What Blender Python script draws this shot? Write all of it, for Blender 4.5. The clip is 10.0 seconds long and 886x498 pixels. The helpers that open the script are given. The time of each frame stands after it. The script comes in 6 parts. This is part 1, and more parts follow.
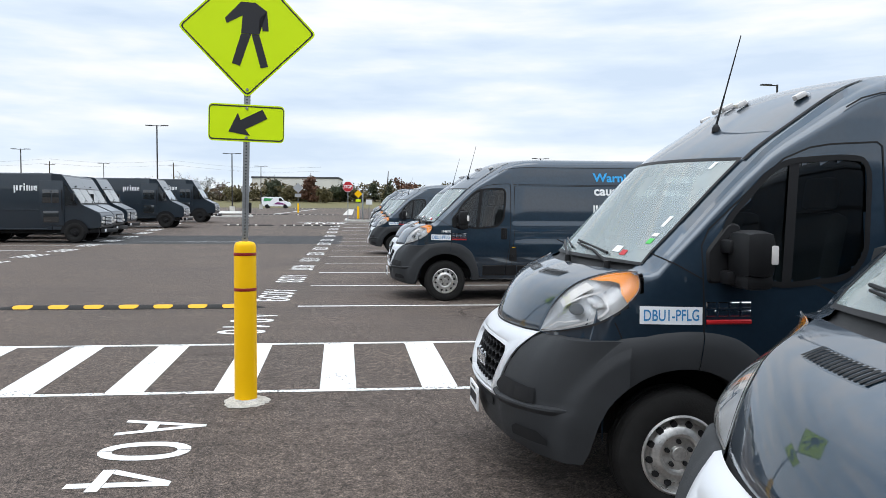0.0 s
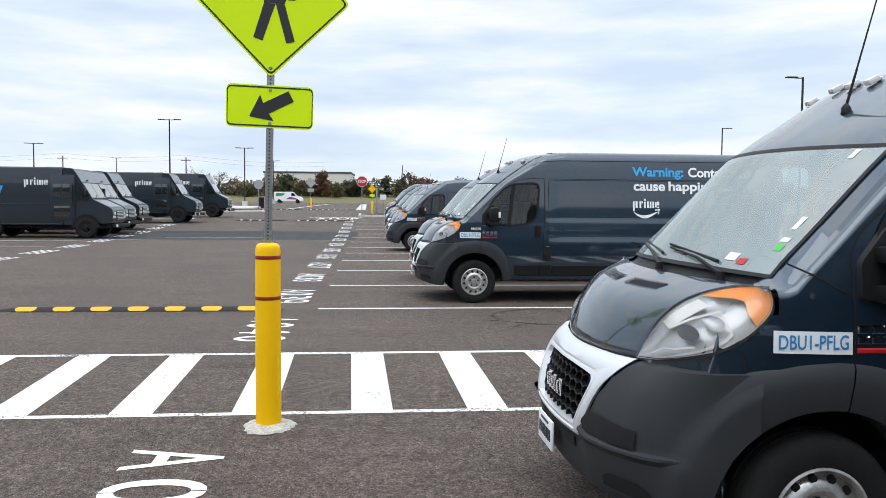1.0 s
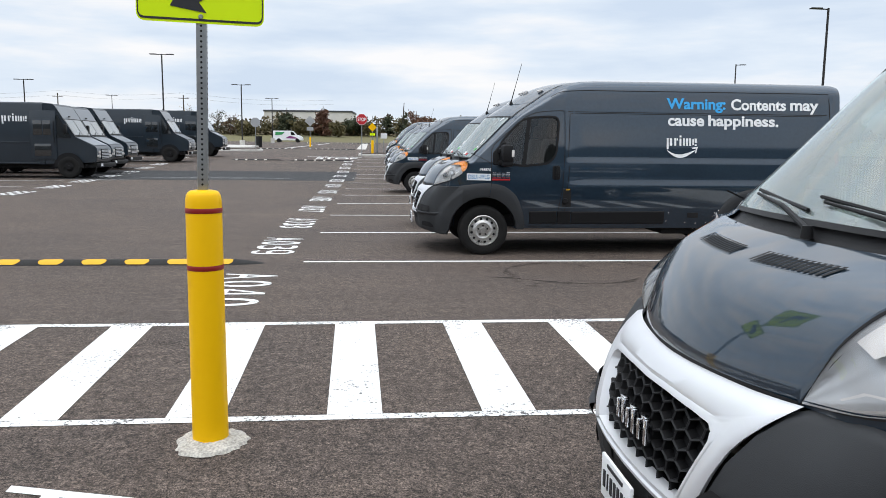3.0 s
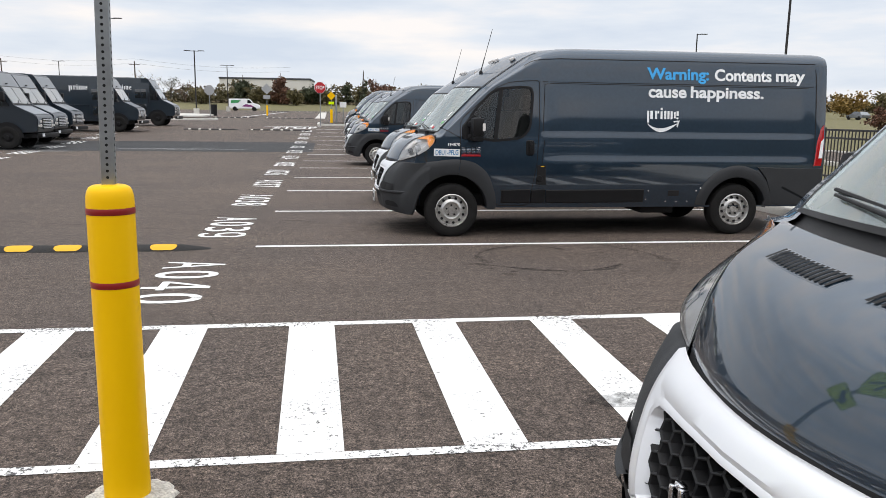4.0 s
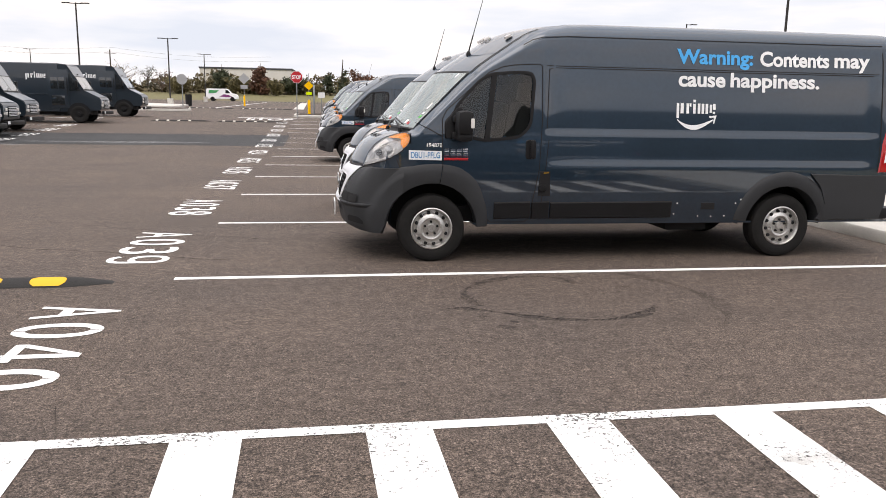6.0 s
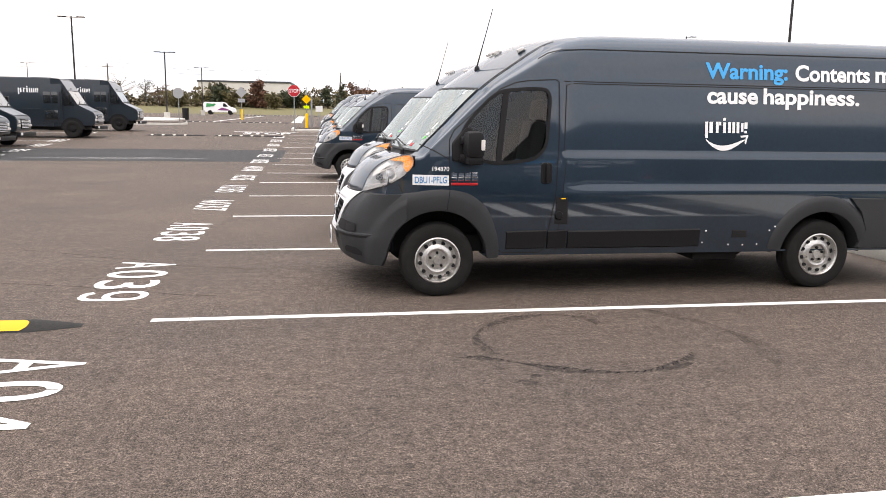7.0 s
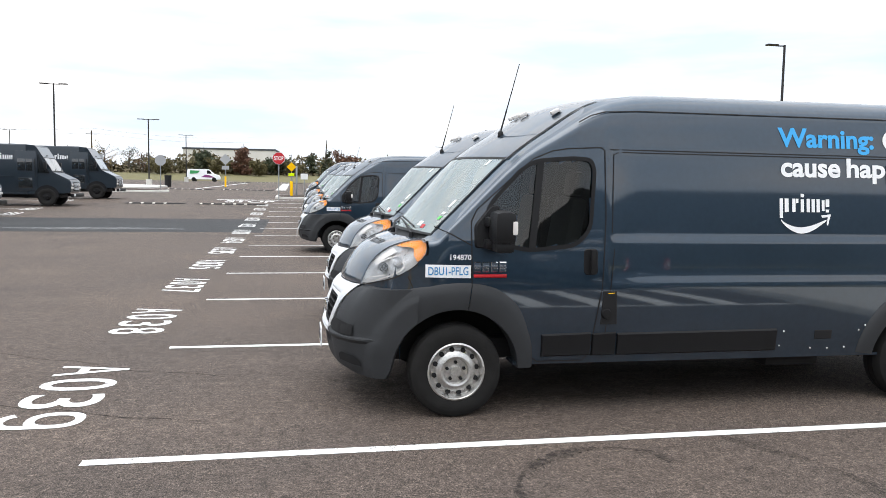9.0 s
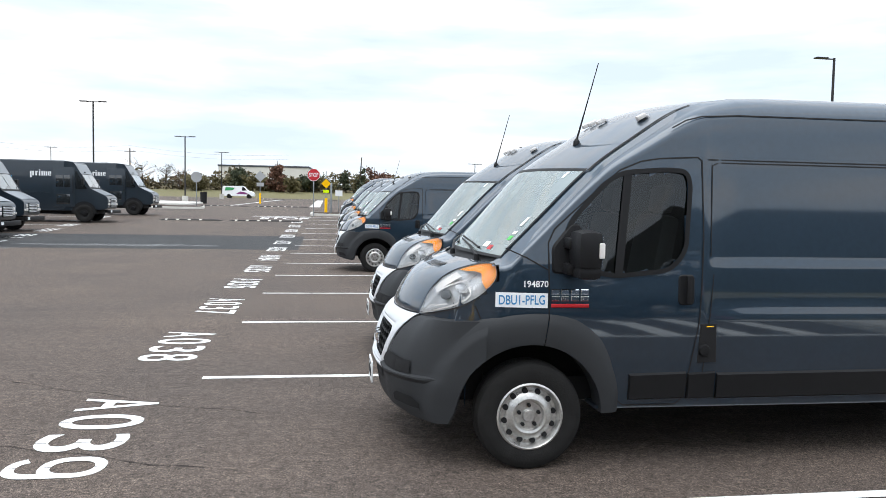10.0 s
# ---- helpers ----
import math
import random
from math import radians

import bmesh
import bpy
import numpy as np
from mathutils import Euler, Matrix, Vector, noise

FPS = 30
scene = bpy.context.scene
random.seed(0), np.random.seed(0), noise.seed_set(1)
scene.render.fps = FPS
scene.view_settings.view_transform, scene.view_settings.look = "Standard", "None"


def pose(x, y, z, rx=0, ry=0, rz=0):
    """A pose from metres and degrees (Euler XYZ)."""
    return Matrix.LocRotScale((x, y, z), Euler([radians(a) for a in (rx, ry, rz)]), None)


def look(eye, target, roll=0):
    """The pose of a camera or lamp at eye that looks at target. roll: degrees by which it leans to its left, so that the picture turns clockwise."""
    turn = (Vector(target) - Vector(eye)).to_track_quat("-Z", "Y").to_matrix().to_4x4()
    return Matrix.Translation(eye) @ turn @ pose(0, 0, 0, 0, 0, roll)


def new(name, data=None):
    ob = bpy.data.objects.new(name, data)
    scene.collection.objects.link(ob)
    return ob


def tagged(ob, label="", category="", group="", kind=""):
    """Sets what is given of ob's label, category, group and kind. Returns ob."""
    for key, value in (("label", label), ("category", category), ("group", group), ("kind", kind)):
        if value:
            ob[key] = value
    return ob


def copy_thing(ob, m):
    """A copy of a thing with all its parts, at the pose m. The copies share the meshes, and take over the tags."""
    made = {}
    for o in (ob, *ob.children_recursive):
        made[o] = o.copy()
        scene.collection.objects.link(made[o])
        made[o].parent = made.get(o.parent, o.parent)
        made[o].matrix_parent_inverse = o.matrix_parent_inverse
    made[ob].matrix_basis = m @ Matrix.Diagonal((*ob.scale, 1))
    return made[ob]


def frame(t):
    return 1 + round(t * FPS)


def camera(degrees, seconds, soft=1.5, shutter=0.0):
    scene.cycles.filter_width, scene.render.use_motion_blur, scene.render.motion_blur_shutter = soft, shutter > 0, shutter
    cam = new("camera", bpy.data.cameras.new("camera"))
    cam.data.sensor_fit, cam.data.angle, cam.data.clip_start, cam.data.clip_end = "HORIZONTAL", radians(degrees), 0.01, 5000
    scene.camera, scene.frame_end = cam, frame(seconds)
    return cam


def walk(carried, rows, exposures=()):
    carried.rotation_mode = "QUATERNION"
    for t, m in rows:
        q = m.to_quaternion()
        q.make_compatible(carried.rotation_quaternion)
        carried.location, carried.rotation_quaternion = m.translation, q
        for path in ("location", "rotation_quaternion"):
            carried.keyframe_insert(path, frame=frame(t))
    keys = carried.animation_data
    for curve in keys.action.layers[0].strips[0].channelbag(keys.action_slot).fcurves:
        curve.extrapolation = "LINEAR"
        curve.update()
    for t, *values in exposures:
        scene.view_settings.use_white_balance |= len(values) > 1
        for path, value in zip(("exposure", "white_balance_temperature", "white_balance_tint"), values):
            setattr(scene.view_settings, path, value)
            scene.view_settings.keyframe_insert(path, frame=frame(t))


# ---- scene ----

cam = camera(60.0, 10.0, soft=0.8)
PATH = [
    (0.0, (0.341, -0.177, 1.597), (0.562, 1.809, 1.497), 0.4),
    (0.5, (0.254, 0.24, 1.565), (0.463, 2.226, 1.465), 0.5),
    (1.0, (0.137, 0.7, 1.61), (0.329, 2.687, 1.497), 0.5),
    (1.5, (0.068, 1.083, 1.587), (0.235, 3.071, 1.444), 0.6),
    (2.0, (0.136, 1.52, 1.553), (0.285, 3.506, 1.37), 0.6),
    (3.5, (0.281, 2.738, 1.587), (0.512, 4.701, 1.279), 0.7),
    (4.0, (0.279, 3.158, 1.619), (0.566, 5.107, 1.274), 0.8),
    (4.5, (0.255, 3.494, 1.654), (0.585, 5.431, 1.28), 0.8),
    (4.9, (0.317, 3.764, 1.614), (0.663, 5.694, 1.226), 0.9),
    (5.0, (0.333, 3.831, 1.604), (0.683, 5.76, 1.212), 0.9),
    (5.1, (0.44, 4.611, 1.672), (0.783, 6.542, 1.282), 1.2),
    (5.2, (0.47, 4.68, 1.66), (0.81, 6.611, 1.272), 1.2),
    (5.5, (0.559, 4.883, 1.623), (0.888, 6.819, 1.244), 1.1),
    (7.0, (0.698, 6.096, 1.698), (1.032, 8.04, 1.363), 0.9),
    (7.5, (0.703, 6.464, 1.757), (1.059, 8.409, 1.457), 0.9),
    (8.0, (0.717, 6.805, 1.784), (1.095, 8.752, 1.531), 1.0),
    (8.5, (0.695, 7.177, 1.754), (1.083, 9.128, 1.546), 0.9),
    (9.0, (0.675, 7.629, 1.764), (1.052, 9.587, 1.6), 1.0),
    (9.5, (0.563, 7.989, 1.772), (0.907, 9.954, 1.629), 1.1),
    (10.0, (0.556, 8.429, 1.747), (0.852, 10.404, 1.626), 1.1),
]
walk(cam, [(t, look(eye, target, roll)) for t, eye, target, roll in PATH],
     [(0.0, 0.33, 6350, 10), (2.2, 0.29, 6350, 10), (3.5, 0.22, 6600, 12), (5.0, 0.24, 7100, 16), (5.7, 0.35, 7200, 18), (6.9, 0.72, 7280, 18), (7.6, 0.82, 7280, 17), (8.5, 0.75, 6950, 13), (9.2, 0.62, 6550, 11), (10.0, 0.58, 6450, 10)])

# ---- light: an overcast afternoon ----
world = bpy.data.worlds.new("world")
scene.world = world
world.use_nodes = True
wn, wl = world.node_tree.nodes, world.node_tree.links
wn.clear()
w_out = wn.new("ShaderNodeOutputWorld")
w_sky = wn.new("ShaderNodeTexSky")
w_sky.sky_type, w_sky.sun_disc = "NISHITA", False
w_sky.sun_elevation, w_sky.sun_rotation = radians(48), radians(215)
w_bg = wn.new("ShaderNodeBackground")
w_bg.inputs["Strength"].default_value = 0.06
w_cloud = wn.new("ShaderNodeBackground")
w_cloud.inputs["Strength"].default_value = 0.86
w_mix = wn.new("ShaderNodeMixShader")
w_co = wn.new("ShaderNodeTexCoord")
w_map = wn.new("ShaderNodeMapping")
w_map.inputs["Scale"].default_value = (1.6, 1.6, 9.0)
w_map.inputs["Rotation"].default_value = (0.0, 0.05, 0.4)
w_noise = wn.new("ShaderNodeTexNoise")
w_noise.inputs["Scale"].default_value, w_noise.inputs["Detail"].default_value = 2.3, 7.0
w_noise.inputs["Roughness"].default_value = 0.52
w_ramp = wn.new("ShaderNodeValToRGB")
w_ramp.color_ramp.elements[0].position, w_ramp.color_ramp.elements[0].color = 0.34, (0.66, 0.77, 0.91, 1)
w_ramp.color_ramp.elements[1].position, w_ramp.color_ramp.elements[1].color = 0.64, (1.0, 1.0, 1.0, 1)
w_mid = w_ramp.color_ramp.elements.new(0.48)
w_mid.color = (0.78, 0.87, 0.97, 1)
w_mix.inputs[0].default_value = 0.94
wl.new(w_co.outputs["Generated"], w_map.inputs["Vector"])
wl.new(w_map.outputs["Vector"], w_noise.inputs["Vector"])
wl.new(w_noise.outputs["Fac"], w_ramp.inputs["Fac"])
w_sep, w_rise, w_gain = wn.new("ShaderNodeSeparateXYZ"), wn.new("ShaderNodeMapRange"), wn.new("ShaderNodeVectorMath")
w_rise.interpolation_type = "SMOOTHSTEP"
w_rise.inputs["From Min"].default_value, w_rise.inputs["From Max"].default_value = 0.3, 0.95
w_rise.inputs["To Min"].default_value, w_rise.inputs["To Max"].default_value = 1.0, 2.1
w_gain.operation = "SCALE"
wl.new(w_co.outputs["Generated"], w_sep.inputs["Vector"])
wl.new(w_sep.outputs["Z"], w_rise.inputs["Value"])
wl.new(w_ramp.outputs["Color"], w_gain.inputs[0])
wl.new(w_rise.outputs["Result"], w_gain.inputs["Scale"])
wl.new(w_gain.outputs["Vector"], w_cloud.inputs["Color"])
wl.new(w_sky.outputs["Color"], w_bg.inputs["Color"])
wl.new(w_bg.outputs["Background"], w_mix.inputs[1])
wl.new(w_cloud.outputs["Background"], w_mix.inputs[2])
wl.new(w_mix.outputs["Shader"], w_out.inputs["Surface"])

sun = new("sun", bpy.data.lights.new("sun", "SUN"))
sun.data.energy, sun.data.angle, sun.data.color = 0.9, radians(50), (1.0, 0.96, 0.9)
sun.matrix_world = look((0, 0, 30), (7, 9, 0))


# ---- materials ----
def material(name, color, rough=0.6, metal=0.0, vary=0.12, scale=8.0, bump=0.0, bump_scale=60.0, coat=0.0, spec=0.5, other=None, fine=0.0, fine_scale=200.0):
    """A painted, plastic, metal or mineral surface with two scales of variation in object space."""
    m = bpy.data.materials.new(name)
    m.use_nodes = True
    n, l = m.node_tree.nodes, m.node_tree.links
    p = n["Principled BSDF"]
    p.inputs["Roughness"].default_value, p.inputs["Metallic"].default_value = rough, metal
    p.inputs["Coat Weight"].default_value, p.inputs["Coat Roughness"].default_value = coat, 0.04
    p.inputs["Coat IOR"].default_value = 1.52
    p.inputs["Specular IOR Level"].default_value = spec
    co = n.new("ShaderNodeTexCoord")
    big = n.new("ShaderNodeTexNoise")
    big.inputs["Scale"].default_value, big.inputs["Detail"].default_value = scale, 6
    l.new(co.outputs["Object"], big.inputs["Vector"])
    mix = n.new("ShaderNodeMix")
    mix.data_type = "RGBA"
    dark = other or tuple(c * (1 - 2 * vary) for c in color)
    lite = color if other else tuple(min(1, c * (1 + vary)) for c in color)
    mix.inputs["A"].default_value, mix.inputs["B"].default_value = (*dark, 1), (*lite, 1)
    l.new(big.outputs["Fac"], mix.inputs["Factor"])
    last = mix.outputs["Result"]
    if fine:
        speck = n.new("ShaderNodeTexNoise")
        speck.inputs["Scale"].default_value, speck.inputs["Detail"].default_value = fine_scale, 2
        l.new(co.outputs["Object"], speck.inputs["Vector"])
        gain = n.new("ShaderNodeMapRange")
        gain.inputs["From Min"].default_value, gain.inputs["From Max"].default_value = 0.3, 0.7
        gain.inputs["To Min"].default_value, gain.inputs["To Max"].default_value = 1 - fine, 1 + fine
        l.new(speck.outputs["Fac"], gain.inputs["Value"])
        mul = n.new("ShaderNodeVectorMath")
        mul.operation = "SCALE"
        l.new(last, mul.inputs[0])
        l.new(gain.outputs["Result"], mul.inputs["Scale"])
        last = mul.outputs["Vector"]
    l.new(last, p.inputs["Base Color"])
    rr = n.new("ShaderNodeMapRange")
    rr.inputs["To Min"].default_value, rr.inputs["To Max"].default_value = max(0.02, rough - 0.08), min(1, rough + 0.08)
    l.new(big.outputs["Fac"], rr.inputs["Value"])
    l.new(rr.outputs["Result"], p.inputs["Roughness"])
    if bump:
        bn = n.new("ShaderNodeTexNoise")
        bn.inputs["Scale"].default_value, bn.inputs["Detail"].default_value = bump_scale, 3
        l.new(co.outputs["Object"], bn.inputs["Vector"])
        b = n.new("ShaderNodeBump")
        b.inputs["Strength"].default_value, b.inputs["Distance"].default_value = bump, 0.01
        l.new(bn.outputs["Fac"], b.inputs["Height"])
        l.new(b.outputs["Normal"], p.inputs["Normal"])
    return m


def asphalt_material(name, base, seed):
    m = bpy.data.materials.new(name)
    m.use_nodes = True
    n, l = m.node_tree.nodes, m.node_tree.links
    p = n["Principled BSDF"]
    p.inputs["Roughness"].default_value, p.inputs["Specular IOR Level"].default_value = 0.82, 0.3
    co = n.new("ShaderNodeTexCoord")
    mp = n.new("ShaderNodeMapping")
    mp.inputs["Location"].default_value = (seed, seed * 2, 0)
    l.new(co.outputs["Object"], mp.inputs["Vector"])

    def tex(scale, detail, rough=0.6, squash=None):
        t = n.new("ShaderNodeTexNoise")
        t.inputs["Scale"].default_value, t.inputs["Detail"].default_value, t.inputs["Roughness"].default_value = scale, detail, rough
        if squash:
            s = n.new("ShaderNodeMapping")
            s.inputs["Scale"].default_value = squash
            l.new(mp.outputs["Vector"], s.inputs["Vector"])
            l.new(s.outputs["Vector"], t.inputs["Vector"])
        else:
            l.new(mp.outputs["Vector"], t.inputs["Vector"])
        return t

    def gain(src, lo, hi, a=0.3, b=0.7):
        g = n.new("ShaderNodeMapRange")
        g.inputs["From Min"].default_value, g.inputs["From Max"].default_value = a, b
        g.inputs["To Min"].default_value, g.inputs["To Max"].default_value = lo, hi
        l.new(src.outputs["Fac"] if "Fac" in src.outputs else src.outputs[0], g.inputs["Value"])
        return g.outputs["Result"]

    large, streak = tex(0.35, 5), tex(1.0, 6, 0.65, (0.25, 1.6, 1.0))
    speck, grit, coarse = tex(85, 3, 0.85), tex(210, 2, 0.7), tex(9, 5, 0.7)
    mix = n.new("ShaderNodeMix")
    mix.data_type = "RGBA"
    mix.inputs["A"].default_value = (*(c * 0.84 for c in base), 1)
    mix.inputs["B"].default_value = (base[0] * 1.14, base[1] * 1.10, base[2] * 1.04, 1)
    l.new(gain(large, 0, 1), mix.inputs["Factor"])
    v = mix.outputs["Result"]
    for g in (gain(streak, 0.88, 1.1), gain(speck, -0.25, 2.45), gain(grit, 0.25, 1.9), gain(coarse, 0.66, 1.34), gain(tex(27, 4, 0.85), 0.2, 1.8), gain(tex(48, 3, 0.9), 0.55, 1.45)):
        s = n.new("ShaderNodeVectorMath")
        s.operation = "SCALE"
        l.new(v, s.inputs[0])
        l.new(g, s.inputs["Scale"])
        v = s.outputs["Vector"]
    l.new(v, p.inputs["Base Color"])
    b = n.new("ShaderNodeBump")
    b.inputs["Strength"].default_value, b.inputs["Distance"].default_value = 0.9, 0.008
    l.new(speck.outputs["Fac"], b.inputs["Height"])
    l.new(b.outputs["Normal"], p.inputs["Normal"])
    return m


def worn_paint(name, color, holes=0.40, show=0.07):
    """Road paint that has worn through to the stones in specks."""
    m = bpy.data.materials.new(name)
    m.use_nodes = True
    n, l = m.node_tree.nodes, m.node_tree.links
    p = n["Principled BSDF"]
    p.inputs["Roughness"].default_value = 0.75
    co = n.new("ShaderNodeTexCoord")
    a, b = n.new("ShaderNodeTexNoise"), n.new("ShaderNodeTexNoise")
    a.inputs["Scale"].default_value, a.inputs["Detail"].default_value = 38, 5
    a.inputs["Roughness"].default_value = 0.7
    b.inputs["Scale"].default_value, b.inputs["Detail"].default_value = 1.6, 5
    add = n.new("ShaderNodeMath")
    add.operation = "MULTIPLY_ADD"
    add.inputs[1].default_value = 0.55
    for t in (a, b):
        l.new(co.outputs["Object"], t.inputs["Vector"])
    l.new(b.outputs["Fac"], add.inputs[0])
    l.new(a.outputs["Fac"], add.inputs[2])
    r = n.new("ShaderNodeMapRange")
    r.inputs["From Min"].default_value, r.inputs["From Max"].default_value = holes + 0.20, holes + 0.27
    l.new(add.outputs[0], r.inputs["Value"])
    mix = n.new("ShaderNodeMix")
    mix.data_type = "RGBA"
    mix.inputs["A"].default_value, mix.inputs["B"].default_value = (show, show * 0.94, show * 0.9, 1), (*color, 1)
    l.new(r.outputs["Result"], mix.inputs["Factor"])
    l.new(mix.outputs["Result"], p.inputs["Base Color"])
    return m


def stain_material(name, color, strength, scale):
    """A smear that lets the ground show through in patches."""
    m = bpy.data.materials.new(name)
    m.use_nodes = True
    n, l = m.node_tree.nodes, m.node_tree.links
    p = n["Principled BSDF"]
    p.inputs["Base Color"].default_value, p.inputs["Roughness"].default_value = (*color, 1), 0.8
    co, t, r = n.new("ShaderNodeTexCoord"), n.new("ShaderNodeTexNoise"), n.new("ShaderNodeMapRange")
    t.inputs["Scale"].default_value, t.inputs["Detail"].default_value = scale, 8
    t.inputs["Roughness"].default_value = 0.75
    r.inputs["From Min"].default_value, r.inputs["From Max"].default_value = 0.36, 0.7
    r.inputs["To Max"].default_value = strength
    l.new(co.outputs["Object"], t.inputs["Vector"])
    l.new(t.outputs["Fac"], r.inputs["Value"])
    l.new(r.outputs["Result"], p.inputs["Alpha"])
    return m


def glass_material(name, tint, gloss=1.0, ior=1.75, sky_film=0.0):
    m = bpy.data.materials.new(name)
    m.use_nodes = True
    n, l = m.node_tree.nodes, m.node_tree.links
    n.remove(n["Principled BSDF"])
    tr, gl, mx, fr = n.new("ShaderNodeBsdfTransparent"), n.new("ShaderNodeBsdfGlossy"), n.new("ShaderNodeMixShader"), n.new("ShaderNodeFresnel")
    tr.inputs["Color"].default_value = (*tint, 1)
    gl.inputs["Roughness"].default_value, gl.inputs["Color"].default_value = 0.015, (gloss, gloss, gloss, 1)
    fr.inputs["IOR"].default_value = ior
    l.new(fr.outputs["Fac"], mx.inputs[0])
    l.new(tr.outputs["BSDF"], mx.inputs[1])
    l.new(gl.outputs["BSDF"], mx.inputs[2])
    last = mx.outputs["Shader"]
    # patchy pale diffuse film that brightens the glass like reflected sky
    if sky_film:
        haze, over, co, no, mr = n.new("ShaderNodeBsdfDiffuse"), n.new("ShaderNodeMixShader"), n.new("ShaderNodeTexCoord"), n.new("ShaderNodeTexNoise"), n.new("ShaderNodeMapRange")
        haze.inputs["Color"].default_value = (0.60, 0.70, 0.68, 1)
        no.inputs["Scale"].default_value, no.inputs["Detail"].default_value = 3.0, 6
        mr.inputs["To Min"].default_value, mr.inputs["To Max"].default_value = sky_film * 0.5, sky_film * 1.5
        l.new(co.outputs["Object"], no.inputs["Vector"])
        l.new(no.outputs["Fac"], mr.inputs["Value"])
        l.new(mr.outputs["Result"], over.inputs[0])
        l.new(last, over.inputs[1])
        l.new(haze.outputs["BSDF"], over.inputs[2])
        last = over.outputs["Shader"]
    l.new(last, n["Material Output"].inputs["Surface"])
    return m


ASPHALT = asphalt_material("asphalt", (0.0855, 0.0675, 0.0575), 0)
ASPHALT_DARK = asphalt_material("fresh_asphalt", (0.032, 0.033, 0.035), 7)
ROUGH_CONCRETE = material("rough_concrete", (0.56, 0.53, 0.47), 0.9, vary=0.3, scale=14, bump=0.7, bump_scale=60, fine=0.3, fine_scale=80)
CONCRETE = material("concrete", (0.56, 0.54, 0.50), 0.85, vary=0.12, scale=3, bump=0.3, bump_scale=90, fine=0.12, fine_scale=60)
GRASS = material("grass", (0.10, 0.105, 0.035), 0.9, other=(0.17, 0.135, 0.06), scale=1.2, bump=0.8, bump_scale=20, fine=0.35, fine_scale=30)
MULCH = material("mulch", (0.05, 0.032, 0.02), 0.95, vary=0.3, scale=20, bump=0.9, bump_scale=50)
WHITE_PAINT = worn_paint("white_road_paint", (0.80, 0.80, 0.78), 0.40)
LINE_PAINT = worn_paint("worn_line_paint", (0.80, 0.80, 0.78), 0.45)
LETTER_PAINT = worn_paint("white_letter_paint", (0.78, 0.78, 0.76), 0.31)
SKID = stain_material("tyre_mark", (0.010, 0.010, 0.010), 0.7, 16)
DARK_SMEAR = stain_material("dark_smear", (0.03, 0.027, 0.024), 0.38, 3)
CRACK = stain_material("asphalt_crack", (0.02, 0.018, 0.016), 0.9, 6)
PALE = stain_material("pale_dust", (0.4, 0.4, 0.4), 0.55, 4)
VAN_PAINT = material("slate_blue_paint", (0.019, 0.039, 0.063), 0.38, 0.6, vary=0.08, scale=2.5, coat=1.0, spec=0.25, fine=0.06, fine_scale=25)
VAN_PAINT.node_tree.nodes["Principled BSDF"].inputs["Coat IOR"].default_value = 1.75
PLASTIC = material("dark_grey_plastic", (0.032, 0.034, 0.037), 0.6, spec=0.3, vary=0.12, scale=5, bump=0.12, bump_scale=400)
BLACK = material("black_plastic", (0.010, 0.010, 0.011), 0.5, spec=0.25, vary=0.15, scale=9, bump=0.1, bump_scale=300)
SEAM = material("shut_gap", (0.004, 0.004, 0.005), 0.8, vary=0.1)
RUBBER = material("tyre_rubber", (0.018, 0.0175, 0.017), 0.85, spec=0.2, vary=0.25, scale=12, bump=0.3, bump_scale=80)
STEEL = material("painted_steel_wheel", (0.58, 0.57, 0.55), 0.3, 0.75, vary=0.14, scale=14, fine=0.15, fine_scale=60)
CHROME = material("chrome", (0.75, 0.76, 0.78), 0.12, 1.0, vary=0.05)
SILVER = material("satin_silver_trim", (0.72, 0.73, 0.75), 0.36, 0.4, vary=0.04, scale=4)
AMBER = material("amber_lens", (0.92, 0.33, 0.012), 0.25, vary=0.1, coat=0.6)
RED_LENS = material("red_lens", (0.45, 0.01, 0.012), 0.15, vary=0.1, coat=0.6)
CLEAR_LENS = material("clear_lens", (0.78, 0.75, 0.72), 0.12, vary=0.15, coat=0.8)
REFLECTOR = material("lamp_reflector", (0.54, 0.545, 0.55), 0.3, 0.4, vary=0.25, scale=8)
WHITE = material("white_vinyl", (0.88, 0.89, 0.90), 0.45, vary=0.03)
BLUE = material("blue_vinyl", (0.04, 0.40, 0.82), 0.45, vary=0.03)
LABEL_BLUE = material("label_blue", (0.03, 0.22, 0.48), 0.5, vary=0.05)
RED = material("red_vinyl", (0.5, 0.015, 0.02), 0.4, vary=0.05)
GREEN_STICKER = material("green_vinyl", (0.08, 0.5, 0.1), 0.5, vary=0.05)
WINDSHIELD = glass_material("windshield_glass", (0.70, 0.80, 0.77), ior=2.45, sky_film=0.27)
SIDE_GLASS = glass_material("tinted_side_glass", (0.30, 0.36, 0.35), ior=1.6)
INTERIOR = material("grey_interior", (0.07, 0.07, 0.072), 0.8, vary=0.15)
HEADLINER = material("pale_headliner", (0.028, 0.028, 0.028), 0.9, vary=0.1)
PAPER = material("paper", (0.75, 0.76, 0.77), 0.8, vary=0.03)
YELLOW = material("yellow_sleeve", (1.0, 0.555, 0.001), 0.45, spec=0.2, vary=0.03, scale=3, bump=0.05, bump_scale=40)
YELLOW_PAINT = worn_paint("worn_yellow_paint", (0.75, 0.40, 0.015), 0.33, 0.05)
DARK_RED = material("red_reflective_tape", (0.28, 0.012, 0.01), 0.4, vary=0.06)
